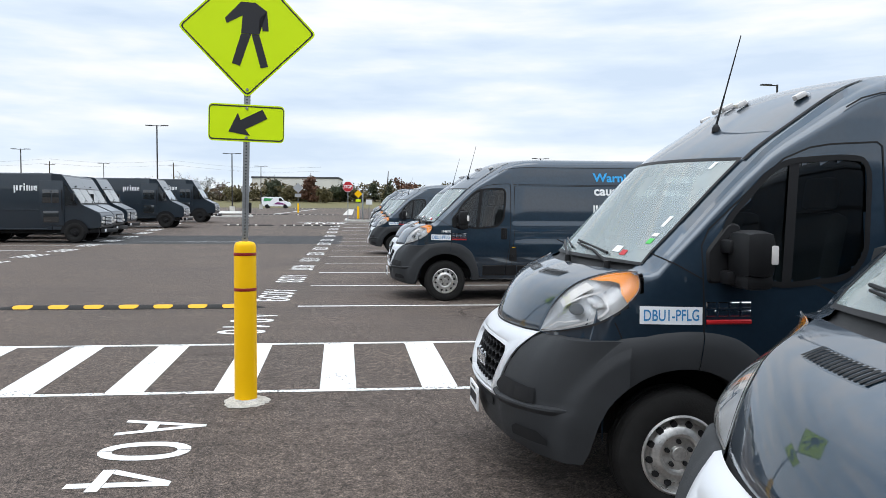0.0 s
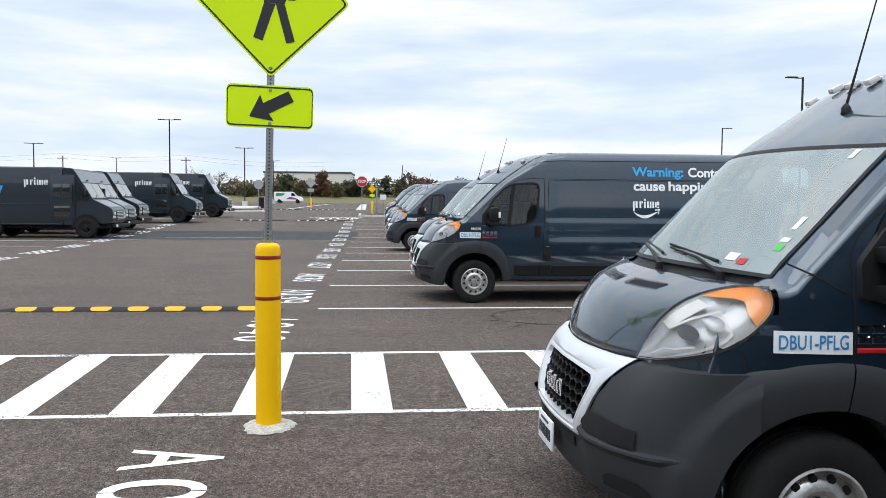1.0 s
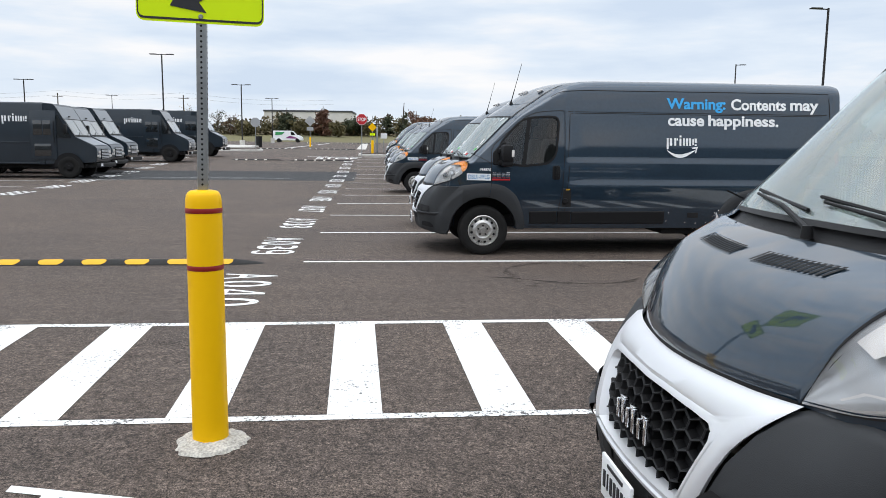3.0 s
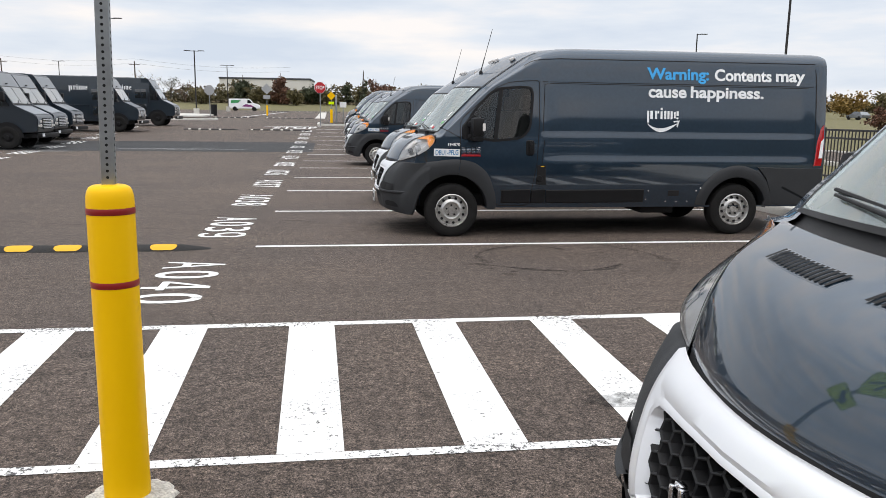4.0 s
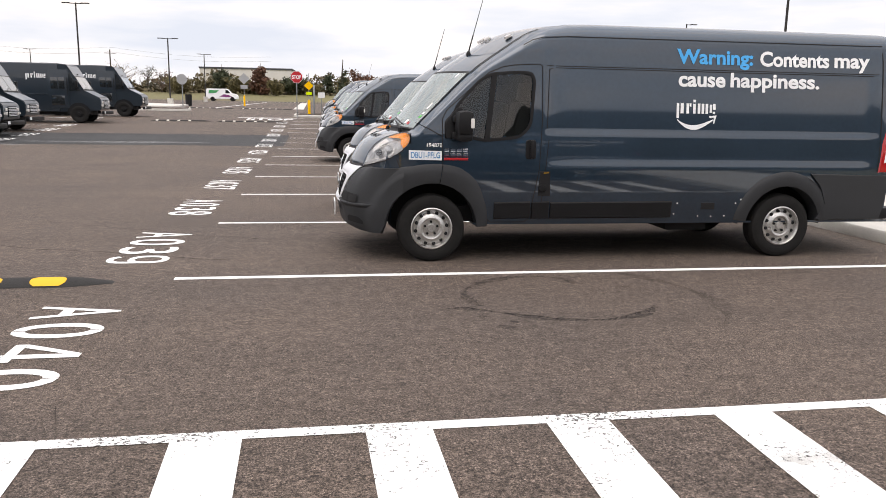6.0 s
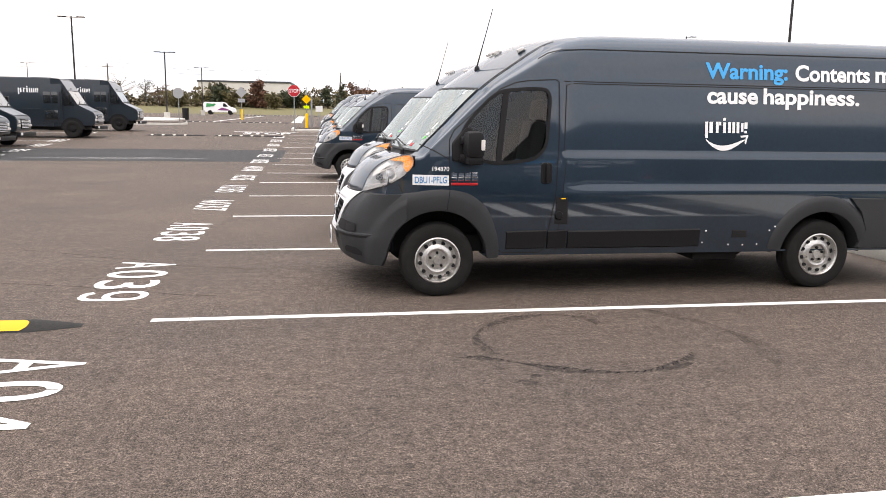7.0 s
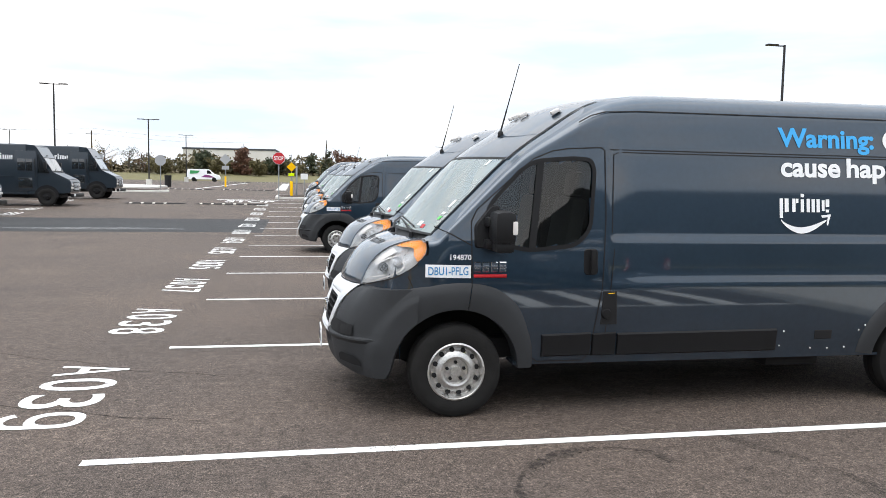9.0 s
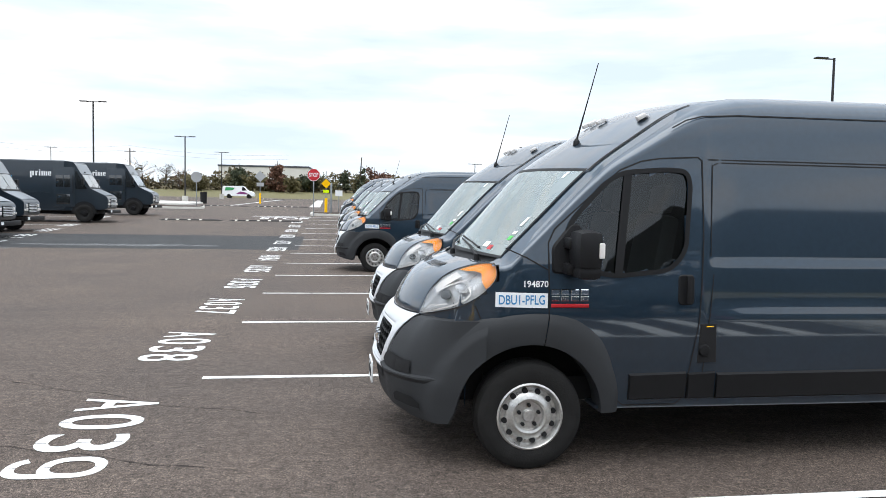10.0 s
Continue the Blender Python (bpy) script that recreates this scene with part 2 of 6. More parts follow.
SIGN_GREEN = material("fluorescent_sign_sheet", (0.74, 0.98, 0.002), 0.5, spec=0.25, vary=0.02, scale=3)
SIGN_BLACK = material("sign_black", (0.02, 0.02, 0.024), 0.5, vary=0.08)
GALVANISED = material("galvanised_steel", (0.36, 0.38, 0.39), 0.45, 0.6, vary=0.16, scale=25)
POLE_BLACK = material("bronze_black_pole", (0.018, 0.016, 0.016), 0.5, vary=0.1)
STOP_RED = material("stop_sign_red", (0.55, 0.02, 0.03), 0.45, vary=0.04)
ALU = material("sign_back", (0.42, 0.43, 0.44), 0.5, 0.4, vary=0.06)
TRUCK_PAINT = material("slate_truck_paint", (0.011, 0.021, 0.032), 0.4, vary=0.12, scale=2, coat=0.6)
TRUCK_CAP_SHEEN = material("grey_truck_cap_and_sheen", (0.20, 0.22, 0.24), 0.4, vary=0.1, scale=2, coat=0.3)
WAREHOUSE = material("pale_precast_wall", (0.62, 0.60, 0.56), 0.8, vary=0.08, scale=0.2)
ROOF_DARK = material("dark_parapet", (0.06, 0.065, 0.075), 0.7, vary=0.1)
BARK = material("bark", (0.085, 0.065, 0.05), 0.9, vary=0.25, scale=10, bump=0.5, bump_scale=30)
RUBBER_BUMP = material("bump_rubber", (0.022, 0.021, 0.02), 0.9, vary=0.3, scale=15, bump=0.5, bump_scale=120, fine=0.3, fine_scale=80)


def leaf_material(name, a, b):
    m = bpy.data.materials.new(name)
    m.use_nodes = True
    n, l = m.node_tree.nodes, m.node_tree.links
    g, r = n.new("ShaderNodeNewGeometry"), n.new("ShaderNodeValToRGB")
    r.color_ramp.elements[0].color, r.color_ramp.elements[1].color = (*a, 1), (*b, 1)
    l.new(g.outputs["Random Per Island"], r.inputs["Fac"])
    l.new(r.outputs["Color"], n["Principled BSDF"].inputs["Base Color"])
    n["Principled BSDF"].inputs["Roughness"].default_value = 0.8
    return m


LEAF_GREEN = leaf_material("green_leaves", (0.03, 0.04, 0.022), (0.075, 0.085, 0.04))
LEAF_OLIVE = leaf_material("olive_leaves", (0.07, 0.062, 0.028), (0.17, 0.14, 0.06))
LEAF_SCRUB = leaf_material("scrub_leaves", (0.045, 0.04, 0.025), (0.16, 0.125, 0.065))
LEAF_RUST = leaf_material("rust_leaves", (0.07, 0.035, 0.022), (0.18, 0.085, 0.05))
LEAF_GOLD = leaf_material("gold_leaves", (0.16, 0.10, 0.02), (0.30, 0.19, 0.05))


# ---- mesh helpers ----
def part(name, bm, mats, parent=None, label="", smooth=True):
    """Links a bmesh as one mesh object, under a thing or a part if one is given."""
    me = bpy.data.meshes.new(name)
    bm.to_mesh(me)
    bm.free()
    for m in mats if isinstance(mats, (list, tuple)) else [mats]:
        me.materials.append(m)
    if smooth:
        me.polygons.foreach_set("use_smooth", [True] * len(me.polygons))
        me.set_sharp_from_angle(angle=radians(38))
    ob = new(name, me)
    ob.parent = parent
    if label:
        tagged(ob, label)
    return ob


def grid(bm, fn, us, vs, skip=None, flip=False, mat=0):
    """A sheet of quads over us x vs; fn gives the place, skip leaves a cell open."""
    rows = [[bm.verts.new(fn(u, v)) for v in vs] for u in us]
    for i in range(len(us) - 1):
        for j in range(len(vs) - 1):
            if skip and skip((us[i] + us[i + 1]) / 2, (vs[j] + vs[j + 1]) / 2):
                continue
            q = (rows[i][j], rows[i + 1][j], rows[i + 1][j + 1], rows[i][j + 1])
            f = bm.faces.new(q[::-1] if flip else q)
            f.material_index = mat
    return rows


def box(bm, c, s, bevel=0.0, turn=None, mat=0):
    m = Matrix.Translation(c) @ (turn or Matrix()) @ Matrix.Diagonal((*s, 1))
    made = bmesh.ops.create_cube(bm, size=1, matrix=m)["verts"]
    faces = {f for v in made for f in v.link_faces}
    for f in faces:
        f.material_index = mat
    if bevel:
        edges = {e for v in made for e in v.link_edges}
        bmesh.ops.bevel(bm, geom=list(edges), offset=bevel, segments=2, profile=0.6, affect="EDGES")


def rod(bm, a, b, r0, r1=None, n=10, mat=0, caps=True):
    a, b = Vector(a), Vector(b)
    r1 = r0 if r1 is None else r1
    side = (b - a).to_track_quat("Z", "Y").to_matrix()
    ra, rb = [], []
    for k in range(n):
        d = side @ Vector((math.cos(2 * math.pi * k / n), math.sin(2 * math.pi * k / n), 0))
        ra.append(bm.verts.new(a + d * r0))
        rb.append(bm.verts.new(b + d * r1))
    for k in range(n):
        f = bm.faces.new((ra[k], ra[(k + 1) % n], rb[(k + 1) % n], rb[k]))
        f.material_index = mat
    if caps:
        bm.faces.new(ra[::-1]).material_index = mat
        bm.faces.new(rb).material_index = mat


def lathe(bm, profile, n=32, place=None, mat=0):
    """Turns a profile of (radius, height) round the local z axis."""
    place = place or Matrix()
    rings = []
    for r, h in profile:
        if r < 1e-5:
            rings.append([bm.verts.new(place @ Vector((0, 0, h)))] * n)
        else:
            rings.append([bm.verts.new(place @ Vector((r * math.cos(2 * math.pi * k / n), r * math.sin(2 * math.pi * k / n), h))) for k in range(n)])
    for a, b in zip(rings, rings[1:]):
        for k in range(n):
            q = []
            for v in (a[k], a[(k + 1) % n], b[(k + 1) % n], b[k]):
                if v not in q:
                    q.append(v)
            if len(q) > 2:
                bm.faces.new(q).material_index = mat


def slab(bm, outline, fn, depth=0.0, mat=0):
    """A flat outline, mapped by fn(x, y, h): a face, with walls of the given depth."""
    top = [bm.verts.new(fn(x, y, 0.0)) for x, y in outline]
    f = bm.faces.new(top)
    f.material_index = mat
    if depth:
        low = [bm.verts.new(fn(x, y, -depth)) for x, y in outline]
        for k in range(len(top)):
            j = (k + 1) % len(top)
            bm.faces.new((top[j], top[k], low[k], low[j])).material_index = mat


def lettering(text, size, bold=0.0, depth=0.0):
    """A bmesh with the text's faces in its xy plane, starting at the origin."""
    cu = bpy.data.curves.new("lettering", "FONT")
    cu.body, cu.size, cu.offset, cu.extrude, cu.resolution_u = text, size, bold, depth, 5
    ob = bpy.data.objects.new("lettering", cu)
    scene.collection.objects.link(ob)
    me = bpy.data.meshes.new_from_object(ob.evaluated_get(bpy.context.evaluated_depsgraph_get()))
    bm = bmesh.new()
    bm.from_mesh(me)
    bpy.data.objects.remove(ob)
    bpy.data.curves.remove(cu)
    bpy.data.meshes.remove(me)
    return bm


def fit_lettering(text, width, height, bold=0.0, depth=0.0):
    """The same, scaled to a width and height with its lower left corner at the origin."""
    bm = lettering(text, 1.0, bold, depth)
    xs, ys = [v.co.x for v in bm.verts], [v.co.y for v in bm.verts]
    x0, y0, sx, sy = min(xs), min(ys), width / (max(xs) - min(xs)), height / (max(ys) - min(ys))
    for v in bm.verts:
        v.co.x, v.co.y = (v.co.x - x0) * sx, (v.co.y - y0) * sy
    return bm


def remap(bm, fn):
    for v in bm.verts:
        v.co = fn(v.co.x, v.co.y, v.co.z)
    return bm


def interp(x, table):
    if x <= table[0][0]:
        return table[0][1]
    for (a, p), (b, q) in zip(table, table[1:]):
        if x <= b:
            return p + (q - p) * (x - a) / (b - a)
    return table[-1][1]


def smooth_interp(x, table):
    """A smooth curve through the table (Catmull-Rom)."""
    n = len(table)
    if x <= table[0][0]:
        return table[0][1]
    for i in range(n - 1):
        (a, p), (b, q) = table[i], table[i + 1]
        if x <= b:
            m0 = (q - table[i - 1][1]) / (b - table[i - 1][0]) if i else (q - p) / (b - a)
            m1 = (table[i + 2][1] - p) / (table[i + 2][0] - a) if i + 2 < n else (q - p) / (b - a)
            h, s = b - a, (x - a) / (b - a)
            return (2 * s**3 - 3 * s**2 + 1) * p + (s**3 - 2 * s**2 + s) * h * m0 + (3 * s**2 - 2 * s**3) * q + (s**3 - s**2) * h * m1
    return table[-1][1]


def span(a, b, step):
    n = max(1, round((b - a) / step))
    return [a + (b - a) * k / n for k in range(n + 1)]


def inside(x, y, poly):
    hit = False
    for (ax, ay), (bx, by) in zip(poly, poly[1:] + poly[:1]):
        if (ay > y) != (by > y) and x < (bx - ax) * (y - ay) / (by - ay) + ax:
            hit = not hit
    return hit


def rounded(poly, r, steps=4):
    """The outline with its corners rounded."""
    out = []
    n = len(poly)
    for k in range(n):
        p, a, b = Vector(poly[k]), Vector(poly[k - 1]), Vector(poly[(k + 1) % n])
        u, v = (a - p), (b - p)
        d = min(r, u.length * 0.45, v.length * 0.45)
        p0, p1 = p + u.normalized() * d, p + v.normalized() * d
        for s in range(steps + 1):
            t = s / steps
            out.append(tuple(p0 * (1 - t) ** 2 + p * 2 * t * (1 - t) + p1 * t * t))
    return out


def grown(poly, d):
    """The outline pushed outwards by d (inwards if negative), for outlines that run anticlockwise."""
    out = []
    n = len(poly)
    for k in range(n):
        a, p, b = Vector(poly[k - 1]), Vector(poly[k]), Vector(poly[(k + 1) % n])
        t = (b - a).normalized()
        out.append((p.x + t.y * d, p.y - t.x * d))
    return out


# ---- the ground ----
RISE = [(-120, -0.16), (0, -0.12), (4.7, -0.088), (6.65, -0.015), (9.0, 0), (30, 0), (40, 0.12), (48, 0.36), (56, 0.64), (80, 1.03), (133, 1.75), (146, 1.9), (190, 4.2), (300, 4.6), (2500, 5.0)]


def level(y):
    return interp(y, RISE)


def ground_strip(name, x0, x1, y0, y1, mats, h=0.004, skew=0.0, label="", category="road marking", kind="structure", step=4.0):
    bm = bmesh.new()
    ys = span(y0, y1, step)
    grid(bm, lambda u, v: (v + skew * (u - y1), u, level(u) + h), ys, span(x0, x1, 0.6), flip=True)
    return tagged(part(name, bm, mats, smooth=False), label, category, kind=kind)


bm = bmesh.new()
gx = [-900, -300, -120, -60, -40, -20, -10, -5, 0, 4, 7.86, 11.4, 18, 24.5, 40, 90, 300, 900]
gy = [-120, -40, -10, 0, 4.7, 6.65, 9.0, 10, 20, 30, 35, 40, 44, 48, 52, 56, 62, 70, 80, 100, 133, 146, 160, 175, 190, 300, 800, 2500]
rows = [[bm.verts.new((x, y, level(y))) for y in gy] for x in gx]
for i in range(len(gx) - 1):
    for j in range(len(gy) - 1):
        f = bm.faces.new((rows[i][j], rows[i + 1][j], rows[i + 1][j + 1], rows[i][j + 1]))
        x, y = (gx[i] + gx[i + 1]) / 2, (gy[j] + gy[j + 1]) / 2
        paved = y < 146 and (-120 < x < 11.4 or 18 < x < 24.5)
        f.material_index = 0 if paved else 1
tagged(part("ground", bm, [ASPHALT, GRASS], smooth=False), "worn brown-grey asphalt car park with dry grass beyond", "ground", kind="structure")

# newer, darker strip of asphalt across the aisle
ground_strip("asphalt_patch", -13.0, -0.45, 34.6, 41.8, ASPHALT_DARK, 0.003, label="darker newer strip of asphalt across the aisle", category="road patch", step=1.0)

# bay lines
STALL = 3.44
for k in range(14):
    y = 12.62 + STALL * k
    if y < 59:
        ground_strip("bay_line", -0.64, 7.85, y - 0.05, y + 0.05, WHITE_PAINT, label="white painted parking bay line on asphalt")
ground_strip("bay_line", -0.64, 7.85, 3.16, 3.26, WHITE_PAINT, label="white painted parking bay line on asphalt")
for k in range(12):
    y = 23.0 + STALL * k
    ground_strip("bay_line", -20.0, -11.6, y - 0.05, y + 0.05, WHITE_PAINT, label="white painted parking bay line on asphalt")

# the zebra crossing
ground_strip("crossing_line", -14.0, 7.85, 8.97, 9.07, LINE_PAINT, label="thin white edge line of the pedestrian crossing")
ground_strip("crossing_line", -14.0, 7.85, 6.635, 6.715, LINE_PAINT, label="thin white edge line of the pedestrian crossing")
for k in range(-13, 8):
    far, near = -0.05 + 0.948 * k, 0.003 + 0.925 * k
    bm = bmesh.new()
    grid(bm, lambda u, v: (far + v * 0.342 + (near - far - 0.016 * v) * (8.97 - u) / 2.255, u, level(u) + 0.005), span(6.716, 8.968, 0.375), span(0, 1, 0.25), flip=True)
    tagged(part("crossing_bar", bm, WHITE_PAINT, smooth=False), "broad white bar of the pedestrian crossing, slightly worn", "road marking", kind="structure")


def stencil_four(width, height):
    """The figure 4 from four butted strokes."""
    bm = bmesh.new()
    for poly in ([(0.60, 0.0), (0.82, 0.0), (0.82, 0.23), (0.60, 0.23)], [(0.0, 0.235), (1.0, 0.235), (1.0, 0.36), (0.0, 0.36)], [(0.60, 0.365), (0.82, 0.365), (0.82, 1.0), (0.60, 1.0)], [(0.0, 0.365), (0.2, 0.365), (0.595, 0.82), (0.595, 0.99)]):
        bm.faces.new([bm.verts.new((x * width, y * height, 0)) for x, y in poly])
    return bm


def stencil_nine(width, height, turned=False):
    """The figure 9: a closed bowl and a rounded hook; turned about, a 6."""
    def rim(deg, cy, rx, ry):
        c, d = math.cos(radians(deg)), math.sin(radians(deg))
        return (0.5 + rx * math.copysign(abs(c) ** 0.85, c), cy + ry * math.copysign(abs(d) ** 0.85, d))
    bm = bmesh.new()

    def stroke(outer, inner):
        a, b = [bm.verts.new((*p, 0)) for p in outer], [bm.verts.new((*p, 0)) for p in inner]
        for k in range(len(a) - 1):
            bm.faces.new((b[k], a[k], a[k + 1], b[k + 1]))
    bowl, hook = span(0, 360, 12), span(0, 148, 12)
    stroke([rim(d, 0.67, 0.5, 0.33) for d in bowl], [rim(d, 0.67, 0.29, 0.215) for d in bowl])
    limb = span(0.33, 0.665, 0.02)
    stroke([(1.0, y) for y in limb], [(max(0.79, 0.502 + 0.5 * (1 - min(1, (0.67 - y) / 0.33) ** 2.35) ** 0.425), y) for y in limb])
    stroke([rim(-d, 0.33, 0.5, 0.33) for d in hook][::-1], [rim(-d, 0.33, 0.29, 0.215) for d in hook][::-1])
    flip = -1 if turned else 1
    return remap(bm, lambda x, y, z: Vector(((0.5 + flip * (x - 0.5)) * width, (0.5 + flip * (y - 0.5)) * height, 0)))


def bridge(bm, x, gap):
    """Cut the thin bare line that the stencil leaves through a round figure."""
    for side in (-1, 1):
        bmesh.ops.bisect_plane(bm, geom=bm.verts[:] + bm.edges[:] + bm.faces[:], plane_co=(x + side * gap / 2, 0, 0), plane_no=(1, 0, 0))
    bmesh.ops.delete(bm, geom=[f for f in bm.faces if abs(f.calc_center_median().x - x) < gap * 0.49], context="FACES")
    return bm


def bay_number(text, x_right, y_far, tall=0.62, length=1.75, glyph=0.37):
    """Painted letters that read from the far end towards the near end, their tops to +x."""
    whole = new("bay_number")
    for k, letter in enumerate(text):
        far = y_far - k * (length - glyph) / 3
        if letter == "4":
            bm = stencil_four(glyph, tall)
        elif letter in "69":
            bm = stencil_nine(glyph, tall, letter == "6")
        else:
            bm = fit_lettering(letter, glyph, tall, bold=0.006)
        if letter in "03689":
            bridge(bm, glyph * 0.5, 0.011)
        if letter == "1":
            remap(bm, lambda x, y, z: Vector((0.14 + x * 0.25, y, z)))
        remap(bm, lambda x, y, z: Vector((x_right - tall + y, far - x, level(far - x) + 0.005)))
        part("painted_letter", bm, LETTER_PAINT, whole, smooth=False)
    return tagged(whole, "white stencilled bay number %s on the asphalt" % text, "road marking", kind="structure")


for k in range(14):
    number = 41 - k
    y_far = 5.92 if k == 0 else (11.67 if k == 1 else (15.31 if k == 2 else 15.26 + STALL * (k - 2)))
    bay_number("A%03d" % number, -0.80 if k == 0 else -0.85, y_far, length=1.95 if k in (0, 2) else (1.89 if k == 1 else 1.83), glyph=0.40 if k == 2 else 0.37)
for k in range(10):
    y = 22.2 + STALL * k
    bm = bmesh.new()
    x1 = -9.9 - 0.06 * (y - 22)
    for c in range(4):
        for a, b in ((0.0, 0.13), (0.24, 0.38), (0.49, 0.62)):
            q = [(x1 - u, y + 0.46 * c + v) for u, v in ((a, 0.03), (b, 0.03), (b, 0.37), (a, 0.37))]
            bm.faces.new([bm.verts.new((u, v, level(v) + 0.005)) for u, v in q][::-1])
    tagged(part("bay_number", bm, LETTER_PAINT, smooth=False), "white worn bay number as plain bars on the asphalt", "road marking", kind="structure")

bm = fit_lettering("STOP", 2.85, 2.0, bold=0.02)
remap(bm, lambda a, b, z: Vector((-3.45 + a, 54.4 + b, level(54.4 + b) + 0.006)))
tagged(part("stop_marking", bm, LETTER_PAINT, smooth=False), "white word STOP painted on the asphalt", "road marking", kind="structure")
ground_strip("stop_line", -4.2, -0.4, 57.4, 57.8, WHITE_PAINT, label="white painted stop line across the lane")
ground_strip("lane_line", -6.6, -6.3, 84.0, 128.0, WHITE_PAINT, label="white painted lane edge line", skew=0.05)

# tyre marks and stains
def tyre_track(points, width, mat, label, lug=0.0):
    """A smear along a smooth line, with short lug prints across it where lug is given."""
    bm = bmesh.new()
    n = len(points)
    tx, ty = list(zip(range(n), [p[0] for p in points])), list(zip(range(n), [p[1] for p in points]))
    line = [Vector((smooth_interp(t, tx), smooth_interp(t, ty))) for t in span(0, n - 1, 0.1)]
    rows = []
    for k, p in enumerate(line):
        d = (line[min(k + 1, len(line) - 1)] - line[max(k - 1, 0)]).normalized()
        side = Vector((-d.y, d.x)) * width * (0.6 + 0.4 * math.sin(0.23 * k + 1)) * min(1, 0.25 + 0.12 * min(k, len(line) - 1 - k))
        rows.append([bm.verts.new((q.x, q.y, level(q.y) + 0.003)) for q in (p - side, p + side)])
        if lug and k % 2:
            a, b = p + side * 0.8, p + side * 0.8 + (side.normalized() * 0.7 + d * 0.7) * lug
            w = d * 0.012
            bm.faces.new([bm.verts.new((q.x, q.y, level(q.y) + 0.0035)) for q in (a - w, a + w, b + w * 0.5, b - w * 0.5)])
    for (a, b), (c, d) in zip(rows, rows[1:]):
        bm.faces.new((a, c, d, b))
    tagged(part("tyre_mark", bm, mat, smooth=False), label, "tyre mark", kind="structure")


tyre_track([(3.09, 12.07), (3.03, 12.31), (2.72, 12.44), (2.36, 12.33), (2.06, 12.06), (1.94, 11.73), (1.99, 11.37)], 0.06, SKID, "curved black tyre mark with lug prints on the asphalt", 0.07)
tyre_track([(1.75, 11.32), (1.96, 11.26), (2.19, 11.11), (2.39, 10.97), (2.74, 10.87), (3.05, 10.89), (3.32, 11.03), (3.49, 11.25)], 0.065, SKID, "curved black tyre mark with lug prints on the asphalt", -0.07)
tyre_track([(3.66, 12.55), (3.96, 12.11), (4.09, 11.7), (4.09, 11.28), (3.97, 10.91), (3.78, 10.6)], 0.10, DARK_SMEAR, "faint curved tyre mark on the asphalt")


def blot(x, y, rx, ry, mat, seed, label):
    bm = bmesh.new()
    rng = random.Random(seed)
    vs = []
    for k in range(26):
        a = 2 * math.pi * k / 26
        r = 0.7 + 0.35 * rng.random()
        px, py = x + rx * r * math.cos(a), y + ry * r * math.sin(a)
        vs.append(bm.verts.new((px, py, level(py) + 0.0065)))
    bm.faces.new(vs)
    tagged(part("stain", bm, mat, smooth=False), label, "stain", kind="structure")


blot(2.02, 7.22, 0.34, 0.13, SKID, 3, "black rubber smear over the crossing bars")
blot(2.45, 7.4, 0.42, 0.2, DARK_SMEAR, 4, "dark oily stain on the asphalt")
blot(3.02, 8.42, 0.22, 0.08, DARK_SMEAR, 14, "grey scuff on a crossing bar")
blot(2.07, 10.73, 0.09, 0.06, SKID, 5, "small black oil spot")
blot(2.17, 10.86, 0.05, 0.04, SKID, 15, "small black oil spot")
blot(1.95, 11.03, 0.05, 0.03, SKID, 16, "small black oil spot")
blot(3.52, 11.92, 0.06, 0.04, SKID, 17, "small black oil spot")
# broad patchy darkening of the asphalt under two of the vans
blot(3.0, 14.3, 2.2, 0.75, DARK_SMEAR, 6, "darker patchy asphalt under a parked van")
blot(3.2, 4.56, 2.2, 0.75, DARK_SMEAR, 8, "darker patchy asphalt under a parked van")
blot(-1.2, 8.4, 0.3, 0.12, DARK_SMEAR, 9, "grey scuff on a crossing bar")
blot(-6.5, 36.2, 3.6, 0.5, PALE, 10, "pale dusty smear across the dark asphalt")
blot(-10.5, 34.2, 1.6, 0.5, PALE, 11, "pale dusty smear across the dark asphalt")


def crack(points, width, seed):
    bm = bmesh.new()
    rng = random.Random(seed)
    pts = []
    for (ax, ay), (bx, by) in zip(points, points[1:]):
        n = max(2, int(math.hypot(bx - ax, by - ay) / 0.25))
        for k in range(n):
            pts.append((ax + (bx - ax) * k / n + rng.uniform(-0.05, 0.05), ay + (by - ay) * k / n + rng.uniform(-0.05, 0.05)))
    vs = [(bm.verts.new((x, y - width, level(y) + 0.003)), bm.verts.new((x, y + width, level(y) + 0.003))) for x, y in pts]
    for (a, b), (c, d) in zip(vs, vs[1:]):
        bm.faces.new((a, c, d, b))
    tagged(part("crack", bm, CRACK, smooth=False), "thin dark crack line in the asphalt", "crack", kind="structure")


crack([(-9.0, 13.5), (-5.0, 15.2), (-1.6, 14.0), (0.2, 13.3)], 0.014, 1)
crack([(-3.0, 16.4), (-1.0, 15.2), (0.3, 14.6)], 0.012, 2)
crack([(-8.0, 21.0), (-5.5, 24.0), (-3.8, 27.5)], 0.014, 3)
crack([(-6.5, 16.0), (-6.1, 19.5), (-5.0, 22.0)], 0.012, 4)
crack([(-4.5, 43.0), (-3.0, 46.5), (-2.2, 51.0)], 0.04, 5)
crack([(-0.72, 3.0), (-0.68, 8.0), (-0.74, 14.0), (-0.66, 22.0), (-0.72, 33.0)], 0.009, 6)
crack([(-8.0, 0.5), (-6.3, 4.2), (-5.0, 8.3)], 0.01, 7)

